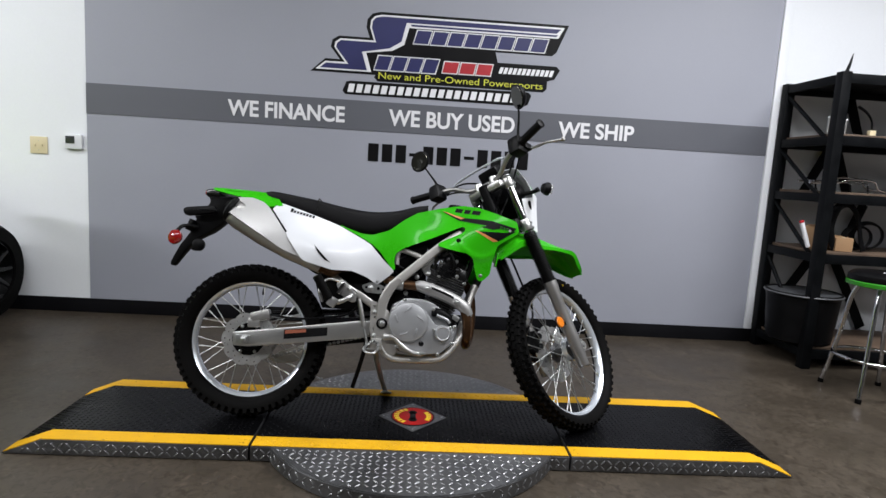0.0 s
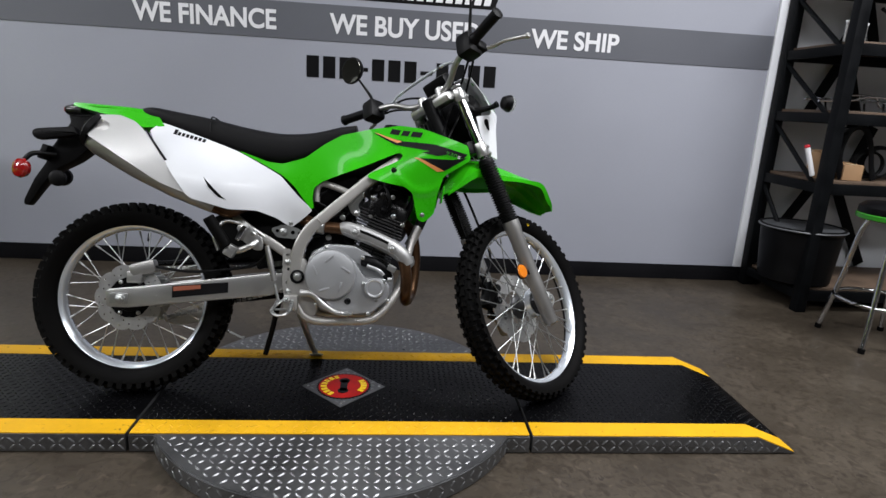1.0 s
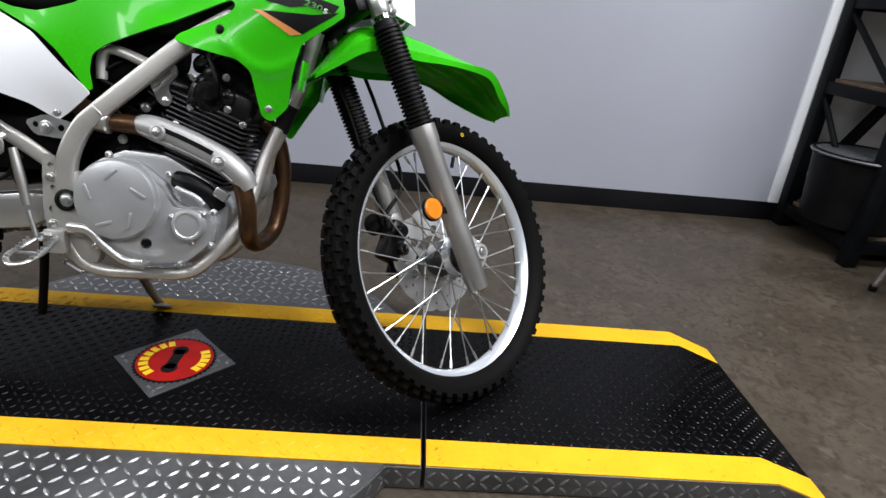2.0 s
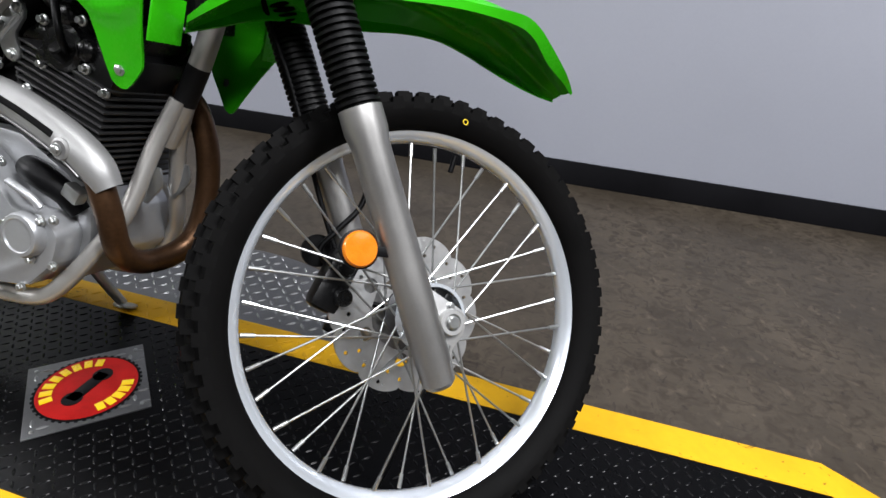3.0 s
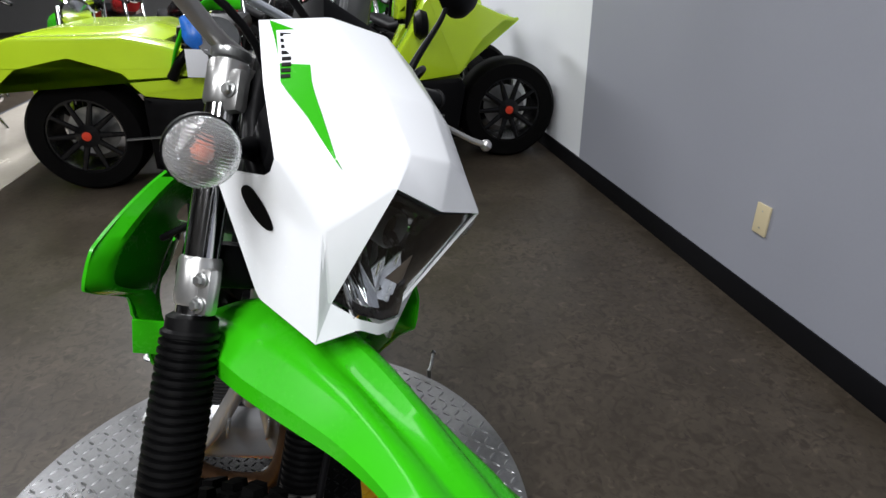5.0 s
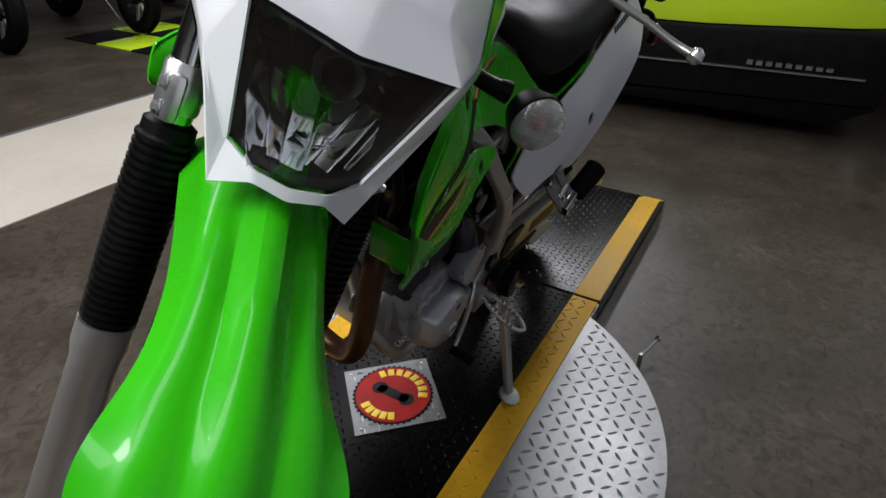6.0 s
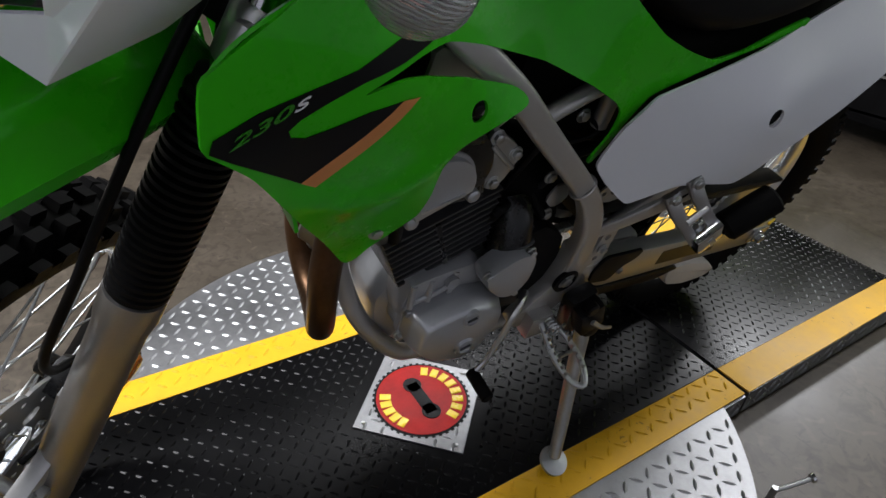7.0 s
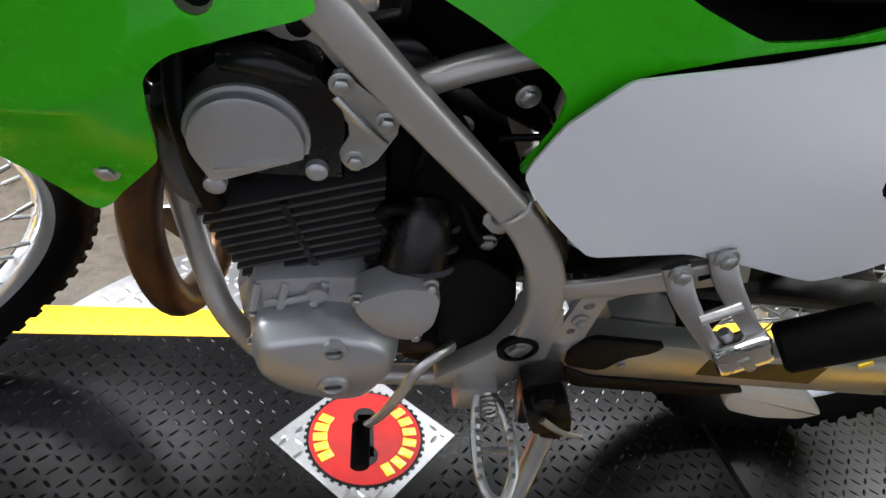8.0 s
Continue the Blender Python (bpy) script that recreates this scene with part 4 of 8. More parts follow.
for x, w, crest, top, w2, low in spline(STATIONS, 4):
    rise = top - crest
    valley = min(0.016, rise * 0.30) * min(1.0, max(0.0, (x - 1.16) / 0.12))
    ridge = min(0.064, w * 0.80)
    ridge_z = crest + rise * (0.50 if x < 1.3 else 0.50 - 0.10 * min(1.0, (x - 1.3) / 0.15))
    half = [(0.0, top), (0.10 * ridge, top - 0.0006), (0.18 * ridge, top - 0.002)]
    for u, dip in ((0.30, 0.55), (0.42, 0.98), (0.48, 1.0), (0.60, 0.72), (0.74, 0.30), (0.88, 0.06), (0.96, 0.0), (1.0, 0.0)):
        half.append((ridge * u, top + (ridge_z - top) * u ** 2.0 - valley * dip))
    flare = min(1.0, max(0.0, (w - ridge - 0.012) / 0.016))
    for u in (0.12, 0.35, 0.65, 0.9, 1.0):
        drop = u + 0.55 * flare * u * (1 - u)
        half.append((ridge + (w - ridge) * u, ridge_z + (crest - ridge_z) * min(1.0, drop)))
    half += [(w + (w2 - w) * k, crest + (low - crest) * k) for k in (0.12, 0.5, 1.0)]
    line_pts = [bm.verts.new((float(x), float(-y), float(z))) for y, z in half[:0:-1]] + [bm.verts.new((float(x), float(y), float(z))) for y, z in half]
    grid_rows.append(line_pts)
for a, b in zip(grid_rows, grid_rows[1:]):
    for i in range(len(a) - 1):
        bm.faces.new((a[i], a[i + 1], b[i + 1], b[i]))
bmesh.ops.recalc_face_normals(bm, faces=bm.faces)
bmesh.ops.solidify(bm, geom=bm.faces[:], thickness=0.003)
bp("front_fender", bm, GREEN, "glossy lime green front fender", True, angle=32)

# headlight cowl: one half drawn, the other its mirror image
half_pts = [
    (1.100, 0.0, 1.162), (1.092, 0.075, 1.148), (1.070, 0.132, 1.112), (1.128, 0.134, 1.065), (1.172, 0.128, 1.012), (1.160, 0.128, 0.992),
    (1.085, 0.123, 0.965), (1.168, 0.074, 0.866), (1.250, 0.065, 0.873), (1.240, 0.062, 0.908), (1.262, 0.082, 1.045), (1.268, 0.0, 1.034),
    (1.186, 0.062, 1.110), (1.196, 0.0, 1.122), (1.212, 0.106, 1.040), (1.225, 0.098, 0.975), (1.268, 0.030, 0.893), (1.272, 0.0, 0.888), (1.264, 0.034, 0.903), (1.268, 0.0, 0.899), (1.240, 0.056, 1.073), (1.150, 0.108, 0.945), (1.250, 0.0, 1.080),
]
half_faces = [
    (0, 1, 12, 13), (1, 2, 3, 12), (13, 12, 20, 22), (22, 20, 10, 11), (12, 3, 14, 20), (20, 14, 10), (3, 4, 14), (4, 15, 14), (14, 15, 10), (4, 5, 21, 15),
    (5, 6, 21), (6, 7, 21), (21, 7, 8, 15), (15, 8, 9), (15, 9, 10), (8, 16, 18, 9), (16, 17, 19, 18),
]
bm = bmesh.new()
for s in (1, -1):
    vs = [bm.verts.new((x, s * y, z)) for x, y, z in half_pts]
    for f in half_faces:
        bm.faces.new([vs[i] for i in (f if s > 0 else f[::-1])])
bmesh.ops.remove_doubles(bm, verts=bm.verts, dist=1e-5)
bmesh.ops.recalc_face_normals(bm, faces=bm.faces)
if max(bm.faces, key=lambda f: f.calc_center_median().x).normal.x < 0:
    bmesh.ops.reverse_faces(bm, faces=bm.faces)
bmesh.ops.bevel(bm, geom=[e for e in bm.edges if len(e.link_faces) == 2], offset=0.004, segments=2, affect="EDGES", profile=0.5)
bmesh.ops.solidify(bm, geom=bm.faces[:], thickness=0.003)
cowl_tree = BVHTree.FromBMesh(bm)
cowl = bp("headlight_cowl", bm, MASK_WHITE, "faceted gloss white headlight cowl", True, angle=20)


def cowl_skin(x, z):
    """How far the cowl's outer skin stands from the middle plane."""
    hit = cowl_tree.ray_cast(V(x, 0.5, z), V(0, -1, 0))[0]
    return hit.y if hit else 0.12


for s in (RIGHT, LEFT):
    part("cowl_stripe", sheet([(1.076, 1.117), (1.100, 1.123), (1.143, 1.087), (1.190, 1.055), (1.220, 1.034), (1.168, 1.059), (1.128, 1.074), (1.090, 1.106)], cowl_skin, s, 0.0012, 0.004, 0.0040, 0), GREEN, cowl, "green film stripe")
    for i in range(8):
        x, z = 1.090 + 0.0048 * i, 1.1115 - 0.0046 * i
        part("stripe_mark", sheet([(x, z), (x + 0.0040, z + 0.0045), (x + 0.0068, z + 0.0018), (x + 0.0028, z - 0.0027)], cowl_skin, s, 0.0008, 0.01, 0.0056, 0), INK, cowl)
    part("cowl_vent", sheet([(1.129, 0.962), (1.134, 0.972), (1.146, 0.974), (1.159, 0.967), (1.170, 0.955), (1.176, 0.945), (1.163, 0.942), (1.144, 0.950)], cowl_skin, s, 0.001, 0.008, 0.0015, 2), SHADOW_BLACK, cowl, "black cowl vent")
# headlight
bm = bmesh.new()
ring_out = [(1.257, 0.080, 1.041), (1.240, 0.061, 0.910), (1.262, 0.033, 0.905), (1.266, 0.0, 0.901), (1.262, -0.033, 0.905), (1.240, -0.061, 0.910), (1.257, -0.080, 1.041), (1.263, 0.0, 1.031)]
mid_pt = Vector((1.250, 0, 0.968))
loops = []
for shrink, push in ((1.0, -0.004), (0.97, 0.001), (0.86, -0.004), (0.84, -0.03)):
    loops.append([mid_pt + (Vector(p) - mid_pt) * shrink + V(push, 0, 0) for p in ring_out])
rings(bm, loops, caps=False)
headlight = bp("headlight", bm, BLACK_GLOSS, "angular headlight with a clear lens", True)
bm = bmesh.new()
loops = [[mid_pt + (Vector(p) - mid_pt) * k + V(d, 0, 0) for p in ring_out] for k, d in ((0.965, 0.001), (0.7, 0.006), (0.35, 0.009))]
rings(bm, loops, caps=False)
bm.faces.new([v for v in bm.verts[-8:]])
bmesh.ops.recalc_face_normals(bm, faces=bm.faces)
bmesh.ops.solidify(bm, geom=bm.faces[:], thickness=0.002)
bmesh.ops.recalc_face_normals(bm, faces=bm.faces)
lens = part("headlight_lens", bm, GLASS, headlight, "clear headlight lens")
lens.visible_shadow = False
bm = bmesh.new()
loops = [[mid_pt + (Vector(p) - mid_pt) * k + V(d, 0, 0) for p in ring_out] for k, d in ((0.90, -0.010), (0.80, -0.045), (0.55, -0.068), (0.2, -0.075))]
rings(bm, loops, caps=False)
bm.faces.new([v for v in bm.verts[-8:]])
part("headlight_bowl", bm, BOWL, headlight, "plated headlight bowl with dark reflections in its colour", angle=15)
for i, (y0, y1, lean, turn) in enumerate(((-0.052, -0.034, 44, 26), (-0.033, -0.017, 54, 14), (-0.016, 0.002, 47, 4), (0.003, 0.020, 42, -34), (0.021, 0.037, 38, -38), (0.038, 0.054, 35, -45))):
    turn3 = Matrix.Rotation(radians(turn), 3, "Z") @ Matrix.Rotation(radians(-lean), 3, "Y")
    part("reflector_facet", box((1.229 - 0.006 * (i % 2), (y0 + y1) / 2, 0.932), (0.004, y1 - y0 + 0.002, 0.086), 0.0012, turn3), REFLECTOR, headlight)
ring_c = (1.214, 0.004, 0.988)
part("bulb_shield", lathe([(0.0205, -0.012), (0.0220, 0.008), (0.0200, 0.012), (0.0150, 0.006), (0.0140, -0.012)], ring_c, (1, 0, 0.12), 28), CARBON_GREY, headlight, "grey round bulb shield")
part("bulb_cap", lathe([(0.0138, -0.01), (0.0138, 0.0), (0.008, 0.002)], ring_c, (1, 0, 0.12), 24), SHADOW_BLACK, headlight)
part("bulb", lathe([(0.0065, 0), (0.0085, 0.020), (0.005, 0.028)], (1.208, 0, 0.982), (1, 0, -0.1), 16), BLACK_GLOSS, headlight, "dark-tipped bulb")
for s in (RIGHT, LEFT):
    part("side_pocket", lathe([(0.014, -0.01), (0.0155, 0.004), (0.0125, 0.008), (0.010, -0.008)], (1.208, s * 0.052, 0.998), (1, 0, 0), 22), REFLECTOR, headlight)
    part("pocket_cap", lathe([(0.0098, -0.008), (0.0098, 0.0), (0.004, 0.001)], (1.208, s * 0.052, 0.998), (1, 0, 0), 18), SHADOW_BLACK, headlight)
bp("headlight_back", loft([(1.075, 0.085, 0.985, 1.075), (1.10, 0.112, 0.975, 1.095), (1.13, 0.112, 0.96, 1.075), (1.17, 0.075, 0.89, 1.07), (1.19, 0.07, 0.90, 1.04)]), BLACK, "black headlight shell", True)
bp("dash_panel", box((1.045, 0, 1.125), (0.05, 0.11, 0.075), 0.012, Matrix.Rotation(radians(-35), 3, "Y")), BLACK, "black digital instrument", True)
bp("wiring_boot", tube([(1.0, -0.05, 1.08), (1.06, -0.085, 1.03), (1.10, -0.10, 1.0), (1.13, -0.095, 0.97)], 0.012), BLACK, "", True)

# turn signals
for s in (RIGHT, LEFT):
    c = Vector((1.172, s * 0.207, 1.004))
    bm = tube([(1.10, s * 0.10, 1.0), (1.135, s * 0.15, 1.003), (1.14, s * 0.18, 1.005)], [0.012, 0.009, 0.012], 14)
    lathe([(0.010, -0.030), (0.022, -0.024), (0.029, -0.008), (0.0305, 0.0), (0.029, 0.001), (0.0275, -0.001), (0.0215, -0.013), (0.006, -0.018)], c, (1, s * 0.3, 0), 28, bm)
    signal = bp("turn_signal", bm, BLACK, "black front turn signal with a clear ribbed lens", True)
    part("signal_lens", lathe([(0.029, 0.0), (0.0287, 0.008), (0.024, 0.016), (0.014, 0.0215), (0.0004, 0.023), (0.0004, 0.0212), (0.013, 0.0197), (0.0225, 0.0148), (0.0268, 0.0075), (0.0272, 0.0)], c, (1, s * 0.3, 0), 32, hollow=True), RIBBED, signal, "clear ribbed lens").visible_shadow = False
    part("signal_bulb", lathe([(0.005, -0.012), (0.007, -0.006), (0.009, 0.002), (0.0075, 0.008), (0.002, 0.011)], c, (1, s * 0.3, 0), 16), BULB, signal, "amber bulb")
    part("signal_bowl", lathe([(0.0272, 0.0), (0.020, -0.008), (0.008, -0.0135), (0.004, -0.014), (0.004, -0.0155), (0.0085, -0.015), (0.0208, -0.0095), (0.0274, -0.001)], c, (1, s * 0.3, 0), 24, hollow=True), BOWL, signal)

# handlebar and controls
bar_pts = [(0.905, 0.40, 1.135), (0.925, 0.28, 1.118), (0.955, 0.17, 1.105), (0.985, 0.10, 1.072), (0.995, 0.04, 1.062), (0.995, 0, 1.062)]
bar_pts = bar_pts + [(x, -y, z) for x, y, z in bar_pts[-2::-1]]
bp("handlebar", tube(bar_pts, 0.0105, 14), STEEL_SATIN, "dark silver tubular handlebar", True)
bp("crossbar", tube([(0.952, 0.16, 1.112), (0.950, 0.10, 1.125), (0.950, -0.10, 1.125), (0.952, -0.16, 1.112)], 0.006), ALU_RIM, "", True)
for s in (RIGHT, LEFT):
    prof = [(0.010, 0), (0.020, 0.004), (0.020, 0.01)] + [(0.0165 + 0.0012 * (k % 2), 0.012 + k * 0.006) for k in range(18)] + [(0.021, 0.124), (0.021, 0.130), (0.012, 0.132)]
    bp("hand_grip", lathe(prof, (0.904, s * 0.405, 1.1355), Vector((0.925 - 0.904, s * (0.28 - 0.405), 1.118 - 1.1355)), 22), BLACK, "black ribbed rubber grip", True)
    bp("bar_switch", box((0.932, s * 0.25, 1.112), (0.068, 0.062, 0.075), 0.014), BLACK, "", True)
    bp("lever_perch", box((0.955, s * 0.268, 1.105), (0.045, 0.05, 0.03), 0.008), BLACK, "", True)
    lev = tube([(0.965, s * 0.272, 1.100), (0.985, s * 0.31, 1.102), (0.995, s * 0.35, 1.103), (1.020, s * 0.385, 1.104), (1.037, s * 0.403, 1.107)], [0.008, 0.0075, 0.0065, 0.0065, 0.0075], 14, flat=0.75, up=(0, 0, 1))
    lathe([(0.002, -0.0105), (0.008, -0.007), (0.0105, 0), (0.008, 0.007), (0.002, 0.0105)], (1.041, s * 0.408, 1.108), (0, 0, 1), 18, lev)
    bp("hand_lever", lev, ALU, "bare aluminium hand lever with a ball end", True)
    bp("mirror_stem", tube([(0.940, s * 0.255, 1.135), (0.935, s * 0.262, 1.18), (0.920, s * 0.290, 1.245), (0.905, s * 0.305, 1.285)], [0.0075, 0.006, 0.0045, 0.0045]), BLACK, "", True)
    c = Vector((0.897, s * 0.318, 1.315))
    axis = Vector((0.93, -0.70 if s == RIGHT else 0.02, 0.45 if s == RIGHT else 0.30))
    bm = lathe([(0.020, 0.024), (0.042, 0.016), (0.052, 0.002), (0.053, -0.006), (0.050, -0.008)], (0, 0, 0), (0, 0, 1), 32)
    bmesh.ops.scale(bm, vec=(0.94, 1.12, 1), verts=bm.verts)
    place = Matrix.Translation(c) @ axis.to_track_quat("Z", "X").to_matrix().to_4x4()
    bmesh.ops.transform(bm, matrix=place, verts=bm.verts)
    mirror = bp("mirror", bm, BLACK, "black oval rear-view mirror", True)
    bm = lathe([(0.0475, -0.0080), (0.0470, -0.0095)], (0, 0, 0), (0, 0, 1), 32)
    bmesh.ops.scale(bm, vec=(0.94, 1.12, 1), verts=bm.verts)
    bmesh.ops.transform(bm, matrix=place, verts=bm.verts)
    part("mirror_glass", bm, MIRROR_GLASS, mirror, "mirror glass")
    bp("control_cable", tube([(0.955, s * 0.25, 1.10), (1.01, s * 0.20, 1.12), (1.065, s * 0.12, 1.09), (1.07, s * 0.06, 1.0), (1.02, s * 0.04, 0.90), (0.96, s * 0.05, 0.82)], 0.0042), BLACK, "black control cable", True)
    bp("control_cable", tube([(0.955, s * 0.24, 1.10), (1.03, s * 0.17, 1.16), (1.085, s * 0.07, 1.12), (1.06, s * 0.02, 1.02), (1.0, s * 0.03, 0.9)], 0.0042), BLACK, "black control cable", True)
bp("reservoir", box((0.945, -0.235, 1.15), (0.04, 0.045, 0.03), 0.006), BLACK, "brake fluid reservoir", True)
for s in (RIGHT, LEFT):
    bp("bar_mount", rod((1.0, s * 0.045, 1.05), (0.995, s * 0.045, 1.085), 0.018), ALU, "cast bar mount", True)

# shrouds and tank
SHROUD = field([(0.36, 0.822, 0.125), (0.50, 0.788, 0.118), (0.503, 0.749, 0.124), (0.60, 0.642, 0.114), (0.62, 0.73, 0.116), (0.70, 0.90, 0.098), (0.786, 0.924, 0.092), (0.884, 0.942, 0.090), (0.92, 0.938, 0.110), (0.958, 0.930, 0.130),
                (1.034, 0.897, 0.164), (1.112, 0.867, 0.185), (1.118, 0.818, 0.190), (0.912, 0.852, 0.138), (0.779, 0.757, 0.146), (0.958, 0.829, 0.162), (1.033, 0.765, 0.166), (1.008, 0.645, 0.140), (0.968, 0.612, 0.131), (0.84, 0.738, 0.150), (0.768, 0.792, 0.120), (0.63, 0.857, 0.108)])
SHROUD_LINE = [(0.36, 0.825), (0.452, 0.793), (0.50, 0.789), (0.572, 0.813), (0.630, 0.860), (0.689, 0.898), (0.786, 0.925), (0.884, 0.943), (0.958, 0.928), (1.034, 0.898), (1.110, 0.868), (1.120, 0.818),
               (1.033, 0.765), (1.015, 0.703), (1.008, 0.642), (0.974, 0.610), (0.952, 0.620), (0.933, 0.706), (0.905, 0.727), (0.86, 0.735), (0.81, 0.745), (0.778, 0.755), (0.79, 0.770), (0.838, 0.793), (0.885, 0.815), (0.898, 0.832), (0.885, 0.845),
               (0.84, 0.826), (0.768, 0.794), (0.70, 0.765), (0.635, 0.738), (0.605, 0.716), (0.599, 0.68), (0.606, 0.645), (0.594, 0.643), (0.565, 0.682), (0.540, 0.715), (0.503, 0.749), (0.44, 0.783), (0.365, 0.819)]
LEFT_LINE = [(0.36, 0.836), (0.410, 0.818), (0.460, 0.795), (0.508, 0.785), (0.560, 0.800), (0.610, 0.820), (0.662, 0.852), (0.705, 0.884)] + SHROUD_LINE[6:10] + [(1.100, 0.862), (1.103, 0.815), (1.091, 0.804), (1.069, 0.780), (1.031, 0.715), (0.995, 0.655), (0.964, 0.597), (0.955, 0.592), (0.944, 0.600), (0.933, 0.617), (0.897, 0.664), (0.893, 0.735), (0.878, 0.750), (0.836, 0.765), (0.797, 0.777), (0.803, 0.787), (0.821, 0.797), (0.894, 0.818),
                                (0.933, 0.830), (0.955, 0.833), (0.992, 0.828), (0.965, 0.838), (0.938, 0.845), (0.906, 0.848), (0.858, 0.835), (0.776, 0.808), (0.70, 0.775)] + [(0.645, 0.745), (0.626, 0.728), (0.630, 0.695), (0.644, 0.657), (0.632, 0.652), (0.612, 0.712), (0.588, 0.748), (0.52, 0.774), (0.44, 0.797), (0.365, 0.819)]


def folded(x, z):
    """The shroud's depth, with the soft ridge that runs across its lower wing."""
    ridge = 0.0045 * math.exp(-(((z - 0.710 - 7 * (x - 0.965) ** 2) / 0.011) ** 2)) if 0.86 < x < 1.05 else 0.0
    return SHROUD(x, z) + ridge * max(0.0, min(1.0, (x - 0.86) / 0.03, (1.05 - x) / 0.03))


def tucked(x, z):
    """The left shroud, whose lower tip leans in."""
    return folded(x, z) - 0.012 * max(0.0, min(1.0, (0.70 - z) / 0.09))


for s in (RIGHT, LEFT):
    shroud = bp("tank_shroud", sheet(SHROUD_LINE if s == RIGHT else LEFT_LINE, folded if s == RIGHT else tucked, s, 0.0035, 0.011, 0.0, 2, [(0.968 if s == RIGHT else 0.936, 0.638 if s == RIGHT else 0.643, 0.006), (0.868 if s == RIGHT else 0.861, 0.782, 0.010)]), GREEN, "glossy lime green tank shroud with black and copper film", angle=30)
    if s == LEFT:
        shroud.matrix_basis = pose(0.004, 0.008, -0.012)

    def film(outline, mat, out=0.0012, label="", name="shroud_film", rounds=0):
        return part(name, sheet(outline, folded, s, 0.0006, 0.011, out, rounds), mat, shroud, label)

    film([(0.798, 0.914), (0.812, 0.911), (0.892, 0.883), (0.876, 0.878)], ORANGE, 0.0018)
    if s == RIGHT:
        film([(0.797, 0.912), (0.897, 0.884), (1.005, 0.870), (1.108, 0.838), (1.096, 0.824), (0.985, 0.848), (0.871, 0.871)], INK, label="black film wedge")
        film([(0.953, 0.823), (1.06, 0.820), (1.108, 0.826), (1.035, 0.783)], INK)
        film([(0.934, 0.826), (0.953, 0.823), (1.035, 0.783), (1.012, 0.779)], ORANGE, label="copper film stripe")
        film([(1.108, 0.838), (1.060, 0.838), (1.01, 0.832), (0.96, 0.842), (1.0, 0.852)], INK)
    else:
        film([(0.80, 0.908), (0.87, 0.874), (0.929, 0.852), (0.954, 0.846), (0.990, 0.839), (1.014, 0.831), (1.036, 0.822), (1.045, 0.815), (1.043, 0.809), (1.032, 0.805), (1.013, 0.808), (0.982, 0.815), (0.953, 0.817),
              (1.031, 0.759), (1.058, 0.781), (1.083, 0.801), (1.098, 0.814), (1.095, 0.823), (1.066, 0.834), (1.028, 0.842), (0.994, 0.849), (0.974, 0.857), (0.90, 0.882)], INK, label="black film wedge")
        film([(0.953, 0.817), (0.935, 0.815), (1.018, 0.750), (1.031, 0.759)], ORANGE, label="copper film stripe")
    for i, (x, w) in enumerate(((0.850, 0.030), (0.888, 0.024), (0.920, 0.034))):
        z = 0.920 - (x - 0.85) * 0.16
        film([(x, z - 0.008), (x + w, z - 0.008 - w * 0.16), (x + w + 0.008, z + 0.010 - w * 0.16), (x + 0.008, z + 0.010)], INK, 0.0012, "", "name_mark")
    for words, mat, first in (("230", GREEN_DARK, 0), ("S", INK_WHITE, 3)):
        ob = grey_text(words, 1.0, mat, "model_number", shroud, Matrix.Identity(4), 1.0, 0.02)
        ob.matrix_basis = Matrix.Identity(4)
        wide = max(v.co.x for v in ob.data.vertices)
        for v in ob.data.vertices:
            u, w, lift = first + v.co.x / wide * (len(words) - (0.15 if first == 0 else 0.35)), v.co.y * (1.0 if first == 0 else 0.8), 0.0006 if v.co.z > 0 else 0.0
            if s == RIGHT:
                x, z = 1.036 + 0.013 * u + 0.004 * w, 0.838 - 0.0042 * u + 0.0105 * w
            else:
                x, z = 1.086 - 0.0145 * u - 0.005 * w, 0.8125 + 0.0054 * u + 0.0100 * w
            v.co = (x, s * (folded(x, z) + 0.0018 + lift), z)
        if s == RIGHT:
            ob.data.flip_normals()
    part("shroud_bolt", bolt((0.968 if s == RIGHT else 0.936, s * (0.134 if s == RIGHT else 0.128), 0.638 if s == RIGHT else 0.643), (0, s, 0), 0.006, 0.006), STEEL, shroud)
    part("shroud_bolt", bolt((0.868 if s == RIGHT else 0.861, s * 0.136, 0.782), (0, s, 0), 0.006, 0.006), BLACK, shroud)
    # the front edge turned back towards the fork
    bm, rim = bmesh.new(), []
    front_edge = [(0.990, 0.917), (1.034, 0.898), (1.075, 0.880), (1.106, 0.864), (1.116, 0.845), (1.116, 0.820), (1.075, 0.790), (1.034, 0.764), (1.016, 0.703), (1.006, 0.650)]
    front_edge = front_edge if s == RIGHT else [(0.990, 0.917), (1.034, 0.898), (1.075, 0.880), (1.096, 0.862), (1.100, 0.845), (1.101, 0.816), (1.069, 0.782), (1.032, 0.717), (1.010, 0.680)]
    for x, z in [tuple(p) for p in spline(front_edge, 3)]:
        d = SHROUD(x, z)
        rim.append([bm.verts.new((x - 0.001 - 0.026 * k, s * (d - 0.004 - 0.022 * k * (2 - k)), z - 0.004 * k)) for k in (0, 0.5, 1.0)])
    for a, b in zip(rim, rim[1:]):
        for k in range(2):
            bm.faces.new((a[k], a[k + 1], b[k + 1], b[k]))
    bmesh.ops.recalc_face_normals(bm, faces=bm.faces)
    bmesh.ops.solidify(bm, geom=bm.faces[:], thickness=0.0025)
    part("shroud_lip", bm, GREEN, shroud)
